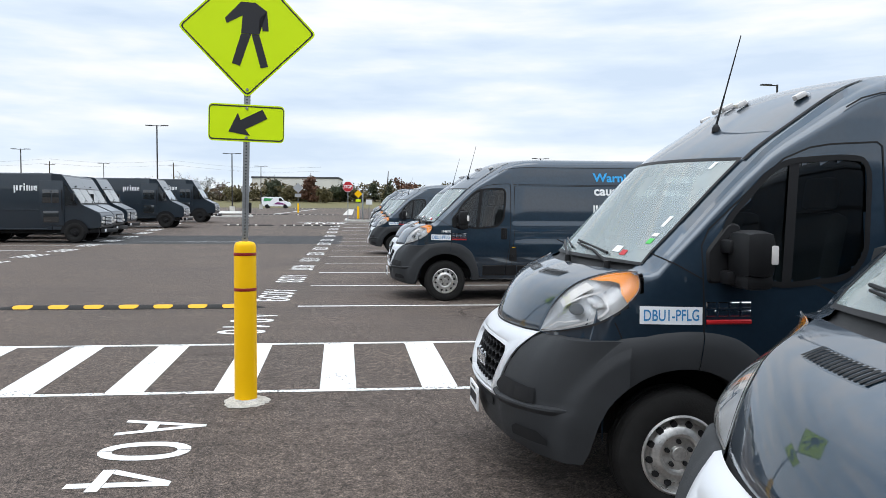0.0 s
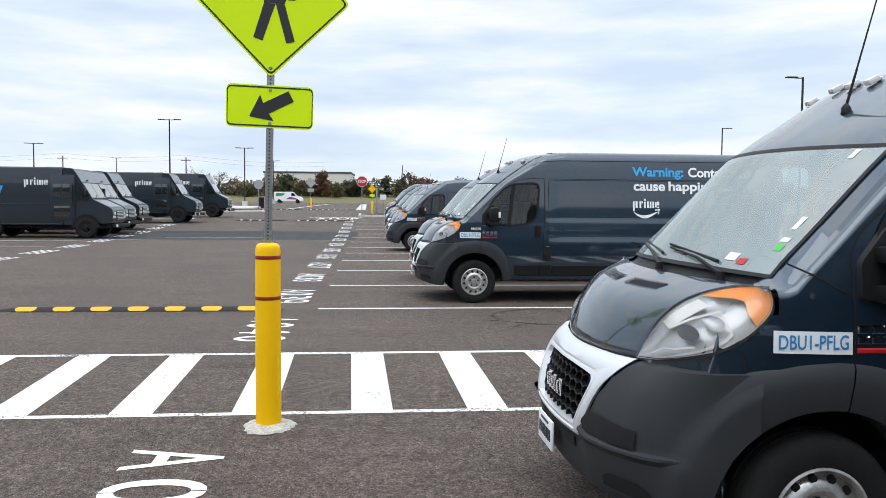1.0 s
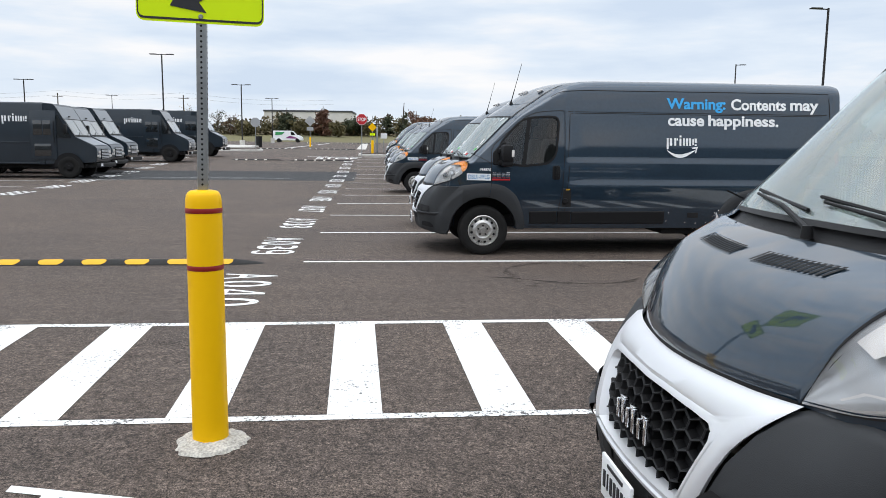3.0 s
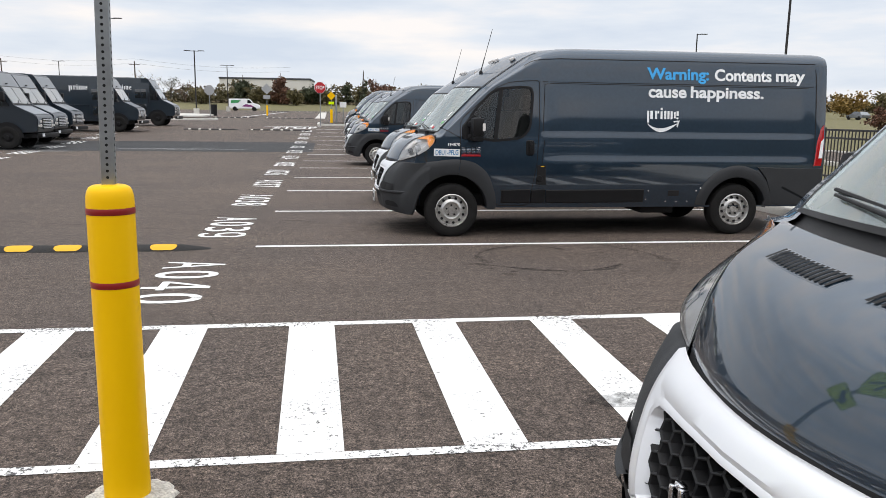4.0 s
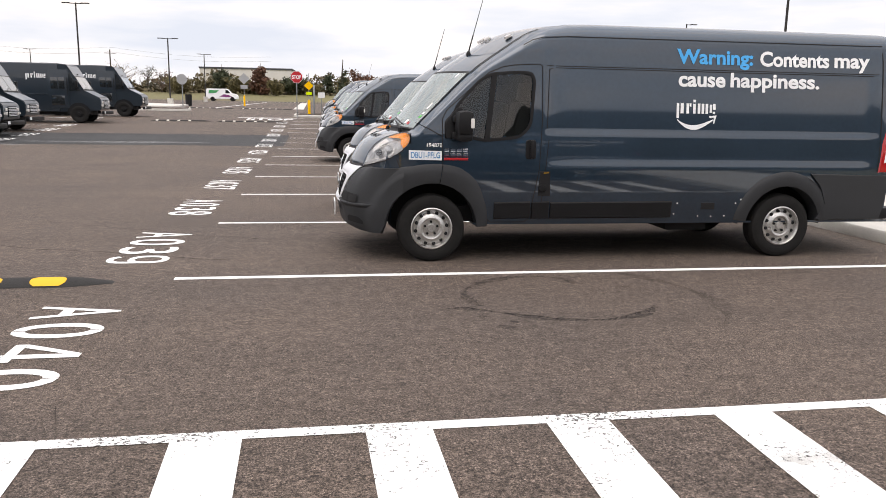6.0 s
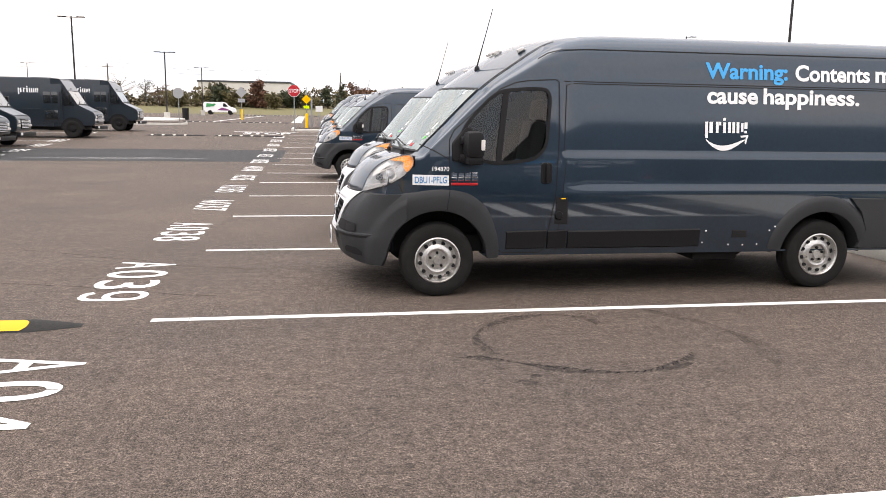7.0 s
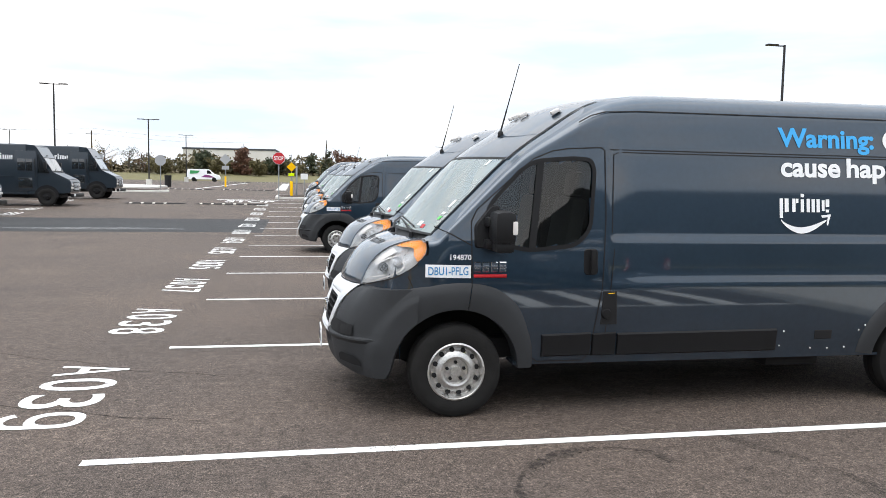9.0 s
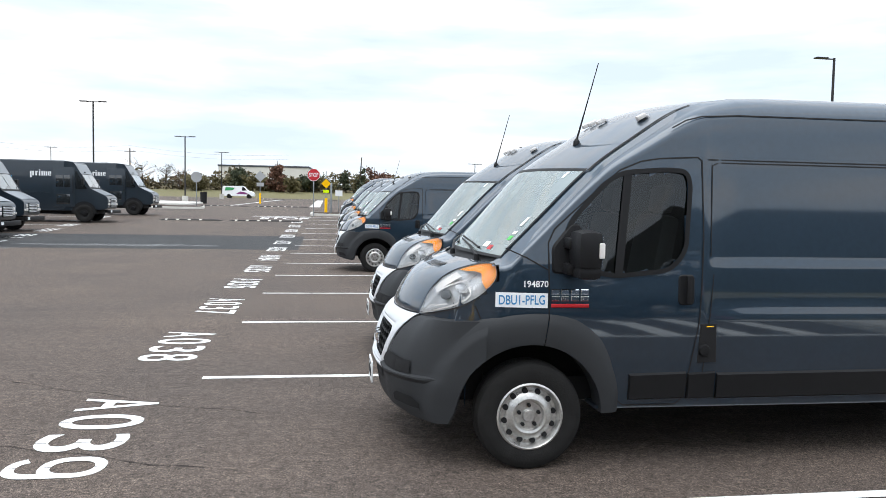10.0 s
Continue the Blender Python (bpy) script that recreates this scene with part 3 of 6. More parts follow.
# kerb, walkway and fence behind the vans
bm = bmesh.new()
prof = [(7.86, 0.0), (7.875, 0.12), (7.90, 0.15), (8.02, 0.152)]
for a, b in zip(span(-20, 58, 3.0), span(-20, 58, 3.0)[1:]):
    r0 = [bm.verts.new((x, a + 0.006, level(a) + z)) for x, z in prof]
    r1 = [bm.verts.new((x, b - 0.006, level(b) + z)) for x, z in prof]
    for k in range(3):
        bm.faces.new((r0[k], r0[k + 1], r1[k + 1], r1[k]))
tagged(part("kerb", bm, CONCRETE), "pale concrete kerb with thin joints", "kerb", kind="structure")
ground_strip("walkway", 8.02, 11.42, -20, 58, CONCRETE, 0.15, label="pale concrete walkway behind the parked vans", category="pavement")
bm = bmesh.new()
box(bm, (11.52, 19, 0.11), (0.22, 78, 0.24), 0.01)
tagged(part("fence_footing", bm, BLACK), "dark low footing strip under the fence", "footing", kind="structure")


def fence_panel(y0, y1):
    f = new("fence_panel")
    f.location = (11.55, y0, 0)
    n = round((y1 - y0) / 0.115)
    bar = None
    for z in (0.36, 1.22, 1.40):
        bm = bmesh.new()
        box(bm, (0, (y1 - y0) / 2, z), (0.035, y1 - y0 - 0.004, 0.045), 0.004)
        part("rail", bm, POLE_BLACK, f)
    for k in range(n):
        if bar is None:
            bm = bmesh.new()
            box(bm, (0, 0, 0.80), (0.022, 0.022, 1.22), 0.003)
            bar = part("picket", bm, POLE_BLACK, f)
        else:
            ob = new("picket", bar.data)
            ob.parent = f
            ob.location.y = (k + 0.5) * (y1 - y0) / n
    bar.location.y = 0.5 * (y1 - y0) / n
    bm = bmesh.new()
    box(bm, (0, 0, 0.75), (0.06, 0.06, 1.4), 0.004)
    part("post", bm, POLE_BLACK, f)
    return tagged(f, "black steel picket fence panel on a dark footing", "fence", "fence behind the walkway")


fence = fence_panel(10.0, 12.4)
for k in range(1, 10):
    copy_thing(fence, pose(11.55, 10.0 + 2.4 * k, 0))


# ---- the delivery van: x runs back from its nose, y to its right, z up ----
TOP = [(0.13, 0.985), (0.15, 1.035), (0.19, 1.110), (0.25, 1.192), (0.32, 1.250), (0.40, 1.292), (0.50, 1.332), (0.58, 1.368), (0.66, 1.455), (1.0, 1.865), (1.12, 1.995), (1.22, 2.075), (1.4, 2.195), (1.72, 2.395), (1.95, 2.48), (2.2, 2.52), (2.6, 2.535), (6.0, 2.535), (6.16, 2.51), (6.24, 2.46)]
TUMBLE = [(0.25, 0.965), (0.42, 0.99), (0.6, 1.01), (0.9, 1.02), (1.15, 1.018), (1.4, 1.0), (1.7, 0.97), (2.0, 0.938), (2.2, 0.912), (2.36, 0.885), (2.5, 0.85)]
PLAN = [(0.02, 0.62), (0.06, 0.68), (0.10, 0.735), (0.14, 0.785), (0.23, 0.855), (0.36, 0.915), (0.535, 0.958), (0.75, 0.987), (1.0, 1.0), (6.0, 1.0), (6.2, 0.99), (6.3, 0.965)]
SWEEP = [(0.0, 0.36), (0.13, 0.36), (0.2, 0.30), (0.3, 0.25), (0.54, 0.21), (0.66, 0.20), (1.1, 0.36), (1.9, 0.36), (2.6, 0.2)]
LEDGES = ((1.05, 0.011), (1.38, 0.009))


def half_width(x, z):
    shift = 0.07 * min(1, max(0, (z - 0.8) / 0.2)) * min(1, max(0, (0.75 - x) / 0.3))
    w = smooth_interp(z, TUMBLE) * smooth_interp(x - shift, PLAN)
    ease = min(1, max(0, (x - 2.14) / 0.08)) * min(1, max(0, (6.1 - x) / 0.06))
    for zl, d in LEDGES:
        w -= d * ease * min(1, max(0, (z - zl + 0.012) / 0.024))
    lean = min(1, max(0, (1.9 - x) / 0.9)) * min(1, max(0, (z - 1.35) / 0.7))
    return w - 0.07 * lean


def sweep_back(s):
    return interp(s, SWEEP)


def crown(s):
    return interp(s, [(0.13, 0.0), (0.2, -0.01), (0.35, -0.03), (0.5, -0.02), (0.62, 0.02), (0.8, 0.025)])


def top_height(x, y):
    s = x
    for _ in range(6):
        s = x - sweep_back(s) * y * y
    return smooth_interp(s, TOP) - crown(s) * y * y


def crease(x):
    """The height at which the side meets the top."""
    z = 2.0
    for _ in range(30):
        z = 0.5 * z + 0.5 * top_height(x, half_width(x, z))
    return z


def corner(x):
    return interp(x, [(0.0, 0.03), (0.5, 0.035), (0.8, 0.05), (1.4, 0.06), (2.0, 0.13), (2.6, 0.15), (6.3, 0.15)])


def on_side(x, z, out=0.0, side=-1):
    return Vector((x, side * (half_width(x, z) + out), z))


WINDOW = [(1.12, 1.36), (1.49, 1.285), (1.87, 1.325), (1.985, 1.45), (2.022, 1.90), (1.995, 1.985), (1.86, 1.995), (1.56, 1.97), (1.44, 1.90), (1.19, 1.63)]
WHEELS = (0.946, 4.986)
AXLE = 0.355


def arch_cut(x, z):
    return any((x - w) ** 2 + (z - AXLE) ** 2 < 0.515**2 for w in WHEELS)


BONNET = [(0.13, 0.575), (0.2, 0.615), (0.3, 0.665), (0.4, 0.71), (0.48, 0.765), (0.55, 0.85)]
LAMP_LOW = [(0.252, 0.59, 0.985), (0.30, 0.74, 1.002), (0.36, 0.85, 1.028), (0.457, 0.93, 1.062), (0.549, 0.955, 1.105), (0.63, 0.965, 1.16), (0.70, 0.965, 1.235), (0.715, 0.955, 1.295), (0.70, 0.94, 1.36)]
LAMP_TOP = [(x, y, top_height(x, y) + 0.004) for x, y in ((0.252, 0.59), (0.288, 0.606), (0.325, 0.622), (0.375, 0.648), (0.43, 0.675), (0.49, 0.70), (0.555, 0.735), (0.63, 0.80))] + [(0.70, 0.94, 1.36)]


def bonnet_edge(s):
    return smooth_interp(s, BONNET)


def lamp_low(x):
    return interp(x, [(p[0], p[2]) for p in LAMP_LOW[:8]])


def van_body(van):
    bm = bmesh.new()
    xs = span(0.0, 0.2, 0.025) + span(0.2, 1.08, 0.04)[1:] + span(1.08, 2.08, 0.02)[1:] + span(2.08, 2.2, 0.04)[1:] + span(2.2, 4.4, 0.2)[1:] + span(4.4, 5.6, 0.04)[1:] + span(5.6, 6.1, 0.1)[1:] + [6.16, 6.2, 6.24, 6.27, 6.3]
    base = [0.40, 0.46, 0.52, 0.58, 0.64, 0.70, 0.76, 0.82, 0.90, 0.98, 1.036, 1.064, 1.15, 1.25, 1.285, 1.325, 1.366, 1.394] + [1.43 + 0.0375 * k for k in range(17)] + [2.08, 2.13, 2.2]
    m, t = len(base), 6
    tops = [1.0, 0.86, 0.7, 0.52, 0.34, 0.16, 0.0]

    for side in (-1, 1):
        rows, keep = [], []
        for x in xs:
            zc, r = crease(x), corner(x)
            wall = min(zc - r, 2.3)
            sec = []
            foot = 0.93 if x < 0.5 else 0.40
            for b in base:
                z = foot + (wall - foot) * (b - 0.40) / 1.8 if wall < 2.2 else b
                sec.append((half_width(x, z), z))
            w = half_width(x, wall)
            lift = zc - wall
            for k in range(1, t + 1):
                a = radians(90 * k / (t + 1))
                sec.append((w - r * (1 - math.cos(a)), wall + lift * math.sin(a)))
            y1 = w - r
            for q in tops:
                y = y1 * q
                sec.append((y, top_height(x, y)))
            rows.append([bm.verts.new((x, side * y, z)) for y, z in sec])
            keep.append(sec)
        for i in range(len(xs) - 1):
            for j in range(len(rows[0]) - 1):
                x = (xs[i] + xs[i + 1]) / 2
                y = sum(keep[a][b][0] for a in (i, i + 1) for b in (j, j + 1)) / 4
                z = sum(keep[a][b][1] for a in (i, i + 1) for b in (j, j + 1)) / 4
                if j < m and (arch_cut(x, z) or inside(x, z, grown(WINDOW, -0.014))):
                    continue
                if x < 0.42 or x < 0.66 and z > lamp_low(x) + 0.02 or x < 0.715 and lamp_low(x) + 0.005 < z < 1.345:
                    continue
                if j >= m:
                    s = x
                    for _ in range(6):
                        s = x - sweep_back(s) * y * y
                    if s < 0.62 and y < 0.86 or 0.60 < s < 1.09 and y < 0.80:
                        continue
                q = (rows[i][j], rows[i + 1][j], rows[i + 1][j + 1], rows[i][j + 1])
                bm.faces.new(q if side < 0 else q[::-1])
        tail = [v for v in rows[-1]]
        mid = [bm.verts.new((6.31, 0, v.co.z)) for v in tail]
        for k in range(len(tail) - 1):
            q = (tail[k], mid[k], mid[k + 1], tail[k + 1])
            bm.faces.new(q if side < 0 else q[::-1])
    bmesh.ops.remove_doubles(bm, verts=bm.verts, dist=0.0008)
    part("body", bm, VAN_PAINT, van)


def ribbon(bm, pts, width, out, side=-1, mat=0, close=False):
    """A thin strip along points (x, z) of the van's side."""
    pts = [Vector(p) for p in pts]
    fine = []
    n = len(pts)
    for k in range(n if close else n - 1):
        a, b = pts[k], pts[(k + 1) % n]
        c = max(1, int((b - a).length / 0.08))
        fine += [a.lerp(b, i / c) for i in range(c)]
    if not close:
        fine.append(pts[-1])
    vs = []
    for k, p in enumerate(fine):
        a = fine[k - 1] if (k or close) else p
        b = fine[(k + 1) % len(fine)] if (k + 1 < len(fine) or close) else p
        d = (b - a).normalized()
        nrm = Vector((-d.y, d.x)) * width / 2
        vs.append((bm.verts.new(on_side(*(p - nrm), out, side)), bm.verts.new(on_side(*(p + nrm), out, side))))
    for k in range(len(vs) if close else len(vs) - 1):
        (a, b), (c, d) = vs[k], vs[(k + 1) % len(vs)]
        f = bm.faces.new((a, c, d, b) if side < 0 else (a, b, d, c))
        f.material_index = mat


def side_patch(bm, poly, out, side=-1, thick=0.0, mat=0):
    """A panel with a bevelled edge that follows the van's side; poly is (x, z), anticlockwise seen from its left."""
    rings = [[bm.verts.new(on_side(x, z, 0.0, side)) for x, z in poly], [bm.verts.new(on_side(x, z, out, side)) for x, z in grown(poly, -min(0.012, out))]]
    n = len(poly)
    for k in range(n):
        j = (k + 1) % n
        q = (rings[0][k], rings[0][j], rings[1][j], rings[1][k])
        bm.faces.new(q if side < 0 else q[::-1]).material_index = mat
    f = bm.faces.new(rings[1] if side < 0 else rings[1][::-1])
    f.material_index = mat
    bmesh.ops.triangulate(bm, faces=[f])


def flare(bm, cx, a0, a1, r0, reach, out, side):
    """Wheel arch lip: a band round the arch with an inner return; reach gives its outer radius by angle."""
    rings = []
    for k in range(33):
        d = a0 + (a1 - a0) * k / 32
        a, r1 = radians(d), interp(d, reach)
        c, s = math.cos(a), math.sin(a)
        ring = []
        for r, o in ((r0, -0.16), (r0, out * 0.75), (r0 + 0.025, out), (r0 + 0.6 * (r1 - r0), out), (r1 - 0.02, out * 0.7), (r1, 0.002)):
            x, z = cx + r * c, AXLE + r * s
            ring.append(bm.verts.new(on_side(x, max(z, 0.31), o, side)))
        rings.append(ring)
    for p, q in zip(rings, rings[1:]):
        for k in range(5):
            f = (p[k], p[k + 1], q[k + 1], q[k])
            bm.faces.new(f if side > 0 else f[::-1])


# the wrap-round nose: places by way round (-1 left .. 0 middle .. 1 right) and height
NOSE = [(0.0, -0.002, 0.0), (0.22, 0.006, 0.22), (0.42, 0.03, 0.42), (0.58, 0.066, 0.58), (0.7, 0.112, 0.69), (0.8, 0.175, 0.79), (0.88, 0.27, 0.875), (0.94, 0.40, 0.94), (0.97, 0.53, 0.975), (1.0, 0.69, 0.998)]
SET_BACK = [(0.24, 0.10), (0.30, 0.06), (0.38, 0.03), (0.5, 0.01), (0.62, 0.0), (0.72, 0.014), (0.82, 0.042), (0.88, 0.068), (0.94, 0.105), (1.0, 0.155), (1.06, 0.21)]


def nose(q, z, out=0.0):
    a = abs(q)
    x, y = smooth_interp(a, [(p[0], p[1]) for p in NOSE]), smooth_interp(a, [(p[0], p[2]) for p in NOSE])
    back = smooth_interp(z, SET_BACK) * (1 + 0.35 * a - 1.3 * max(0, a - 0.72) / 0.28)
    tuck = 0.03 * max(0, (0.5 - z) / 0.25)
    way = Vector((-(1 - a * 0.75), math.copysign(a, q), 0)).normalized()
    p = Vector((x + back, math.copysign(y - tuck * a, q), z))
    return p + way * out


def bumper_flare(x, z):
    """How far the bumper swells out round the front wheel."""
    r = math.hypot(x - WHEELS[0], z - AXLE)
    return 0.028 * min(1, max(0, (0.70 - r) / 0.07))


def van_front(van):
    # bumper
    rim = [(0.0, 0.565), (0.38, 0.565), (0.44, 0.585), (0.475, 0.67), (0.505, 0.77), (0.535, 0.85), (0.565, 0.905), (0.595, 0.95), (0.625, 0.978), (0.70, 0.985), (0.80, 0.992), (0.9, 0.99), (1.0, 0.99)]
    qs = span(-0.992, -0.86, 0.0104) + span(-0.86, 0.86, 0.043)[1:] + span(0.86, 0.992, 0.0104)[1:]

    def bumper(q, v):
        hi = interp(abs(q), rim)
        x = nose(q, 0.5).x
        lo = interp(abs(q), [(0.0, 0.345), (0.5, 0.33), (0.75, 0.30), (0.9, 0.285)])
        if x > 0.44:
            lo = max(lo, AXLE + math.sqrt(max(0, 0.482**2 - (min(x, WHEELS[0]) - WHEELS[0]) ** 2)))
        z = lo + (hi - lo) * v
        out = 0.004 + 0.010 * min(1, max(0, (abs(q) - 0.6) / 0.15)) + bumper_flare(x, z)
        a = abs(q)
        # a step runs round the corner under the pocket
        out += 0.014 * min(1, max(0, (0.60 - z) / 0.018)) * min(1, max(0, (a - 0.42) / 0.08)) * min(1, max(0, (0.95 - a) / 0.05))
        if v < 0.02:
            out -= 0.09
        if v > 0.99:
            out -= 0.03
        return nose(q, z, out)
    bm = bmesh.new()
    grid(bm, bumper, qs, [0.0, 0.03] + span(0.07, 0.96, 0.035) + [0.985, 1.0], flip=False)
    part("front_bumper", bm, PLASTIC, van, "dark grey textured plastic bumper")
    # air slots below the grille, pockets and fog lamp recesses
    for a, b in ((-0.36, -0.19), (0.19, 0.36)):
        bm = bmesh.new()
        grid(bm, lambda q, z: nose(q, z, 0.012), span(a, b, 0.04), [0.49, 0.52, 0.55], flip=False)
        part("lower_intake", bm, SEAM, van)
    for s in (-1, 1):
        bm = bmesh.new()
        low, high = [(0.45, 0.645), (0.51, 0.612), (0.74, 0.605)], [(0.45, 0.66), (0.50, 0.718), (0.74, 0.70)]
        grid(bm, lambda q, v: nose(s * q, interp(q, low) * (1 - v) + interp(q, high) * v, 0.021 + 0.004 * (q > 0.6)), span(0.45, 0.74, 0.029), [0, 0.5, 1], flip=s < 0)
        part("bumper_pocket", bm, SEAM, van)
        bm = bmesh.new()
        grid(bm, lambda q, v: nose(s * q, 0.612 + 0.085 * v, 0.030 - 0.006 * v), span(0.665, 0.80, 0.027), [0, 0.5, 1], flip=s < 0)
        part("pocket_flap", bm, BLACK, van)
        bm = bmesh.new()
        edge = [(0.608, 0.016), (0.600, 0.046), (0.588, 0.048), (0.560, 0.028)]
        grid(bm, lambda q, k: nose(s * q, edge[k][0] + 0.025 * max(0, (0.5 - q) / 0.05), edge[k][1] * (1 if q < 0.88 else 0.8)), span(0.45, 0.92, 0.0235), [0, 1, 2, 3], flip=s > 0)
        part("bumper_ledge", bm, PLASTIC, van)
        bm = bmesh.new()
        low, high = [(0.62, 0.40), (0.68, 0.385), (0.85, 0.375)], [(0.62, 0.44), (0.66, 0.468), (0.81, 0.462), (0.85, 0.42)]
        grid(bm, lambda q, v: nose(s * q, interp(q, low) * (1 - v) + interp(q, high) * v, 0.036 + bumper_flare(nose(q, 0.5).x, 0.42)), span(0.62, 0.85, 0.023), [0, 0.5, 1], flip=s < 0)
        recess = part("fog_lamp_recess", bm, SEAM, van)
        bm = bmesh.new()
        grid(bm, lambda q, v: nose(s * q, 0.375 + 0.014 * v + 0.012 * (0.85 - q) / 0.2, 0.043 + bumper_flare(nose(q, 0.5).x, 0.38)), span(0.63, 0.85, 0.044), [0, 1], flip=s < 0)
        part("recess_lip", bm, PLASTIC, recess)
    # silver surround: a broad upper band with arms that run down beside the grille
    outer = [(-0.43, 0.572), (-0.462, 0.65), (-0.49, 0.75), (-0.515, 0.825), (-0.54, 0.875), (-0.575, 0.93), (-0.612, 0.982), (-0.45, 0.975), (-0.25, 0.972), (0.0, 0.970)]
    inner = [(-0.36, 0.612), (-0.385, 0.68), (-0.408, 0.75), (-0.422, 0.80), (-0.425, 0.825), (-0.415, 0.848), (-0.39, 0.862), (-0.31, 0.870), (-0.15, 0.877), (0.0, 0.878)]
    outer = outer + [(-q, z) for q, z in outer[-2::-1]]
    inner = inner + [(-q, z) for q, z in inner[-2::-1]]
    n = len(outer)

    def refine(path):
        out = []
        for k in range(4 * n - 3):
            i, f = min(k // 4, n - 2), k / 4 - min(k // 4, n - 2)
            (a, b), (c, d) = path[i], path[i + 1]
            out.append((a + (c - a) * f, b + (d - b) * f))
        return out
    bm = bmesh.new()
    rings = []
    for (qo, zo), (qi, zi) in zip(refine(outer), refine(inner)):
        ring = []
        for f, o in ((0.0, -0.004), (0.04, 0.014), (0.3, 0.026), (0.62, 0.028), (0.78, 0.018), (0.84, 0.022), (0.95, 0.020), (1.0, -0.03)):
            ring.append(bm.verts.new(nose(qo + (qi - qo) * f, zo + (zi - zo) * f, o)))
        rings.append(ring)
    for p, q in zip(rings, rings[1:]):
        for k in range(7):
            bm.faces.new((p[k], q[k], q[k + 1], p[k + 1]))
    rows = []
    for q in span(-0.43, 0.43, 0.043):
        rows.append([bm.verts.new(nose(q, z, o)) for z, o in ((0.568, 0.0), (0.574, 0.022), (0.590, 0.026), (0.596, 0.018), (0.611, 0.02), (0.618, -0.03))])
    for a, b in zip(rows, rows[1:]):
        for k in range(5):
            bm.faces.new((a[k], b[k], b[k + 1], a[k + 1]))
    part("grille_surround", bm, SILVER, van, "satin silver grille surround")
    # grille
    bm = bmesh.new()
    grid(bm, lambda q, z: nose(q, z, -0.045), span(-0.5, 0.5, 0.05), span(0.58, 0.93, 0.07), flip=False)
    back = part("grille", bm, SEAM, van)
    bm = bmesh.new()
    for r in range(6):
        for c in range(-6, 7):
            q, z = c * 0.086 + (0.043 if r % 2 else 0), 0.628 + r * 0.048
            if abs(q) > interp(z, [(0.6, 0.37), (0.7, 0.41), (0.8, 0.455), (0.93, 0.46)]) - 0.02:
                continue
            for k in range(6):
                a0, a1 = radians(60 * k + 30), radians(60 * k + 90)
                ring = [nose(q + 0.0497 * f * math.cos(a), z + 0.032 * f * math.sin(a), o) for a in (a0, a1) for f, o in ((1.0, -0.006), (0.87, -0.010), (0.83, -0.044))]
                v = [bm.verts.new(p) for p in ring]
                bm.faces.new((v[0], v[3], v[4], v[1]))
                bm.faces.new((v[1], v[4], v[5], v[2]))
    part("grille_mesh", bm, BLACK, back, "black honeycomb grille mesh", smooth=False)
    # the maker's badge as plain chrome bars on a dark block
    for k in (-1, 0, 1):
        for d, w, h, dz in ((-0.026, 0.02, 0.085, 0.0), (0.004, 0.04, 0.018, 0.033), (0.026, 0.018, 0.07, -0.006)):
            c, a = nose(k * 0.105 + d, 0.735 + dz, 0.014), nose(k * 0.105 + d + 0.01, 0.735, 0.012) - nose(k * 0.105 + d - 0.01, 0.735, 0.012)
            bm = bmesh.new()
            box(bm, c, (w, 0.022, h), 0.004, Matrix.Rotation(math.atan2(a.y, a.x), 4, "Z"))
            part("badge_bar", bm, CHROME, back)
    # number plate with plain bars
    bm = bmesh.new()
    box(bm, (-0.042, 0, 0.475), (0.012, 0.31, 0.155), 0.003, mat=0)
    for k in range(7):
        box(bm, (-0.05, -0.115 + 0.038 * k, 0.47), (0.004, 0.02 if k != 5 else 0.008, 0.06), mat=1)
    box(bm, (-0.05, 0, 0.53), (0.004, 0.16, 0.012), mat=1)
    part("number_plate", bm, [WHITE, SIGN_BLACK], van, "white number plate with dark bars")
    # bonnet: a domed panel with turned-down edges over a dark gap
    bm = bmesh.new()
    ss = [0.128] + span(0.132, 0.24, 0.012) + span(0.24, 0.545, 0.025)[1:] + [0.553]
    vs = [-1.0, -0.985] + span(-0.96, 0.96, 0.08) + [0.985, 1.0]

    def skin(s, v, drop=0.0):
        y = v * bonnet_edge(s)
        x = s + sweep_back(s) * y * y
        low = 0.022 if s < 0.13 or s > 0.55 or abs(v) == 1 else 0.0
        return Vector((x + (0.012 if s < 0.13 else 0), y, smooth_interp(s, TOP) - crown(s) * y * y + 0.006 - low - drop))
    grid(bm, skin, ss, vs, flip=False)
    part("bonnet", bm, VAN_PAINT, van)
    bm = bmesh.new()
    grid(bm, lambda s, v: skin(max(s, 0.1301), v * 1.012, 0.026 if s > 0.1 else 0.07) - Vector((0.015 if s < 0.1 else 0.0, 0, 0)), [0.08, 0.1301] + span(0.16, 0.545, 0.035), [-0.999] + span(-0.96, 0.96, 0.08) + [0.999], flip=False)
    part("bonnet_gap", bm, SEAM, van)


def lamp_curve(points, u):
    k = [i / 8 for i in range(9)]
    return Vector([smooth_interp(u, list(zip(k, [p[c] for p in points]))) for c in range(3)])


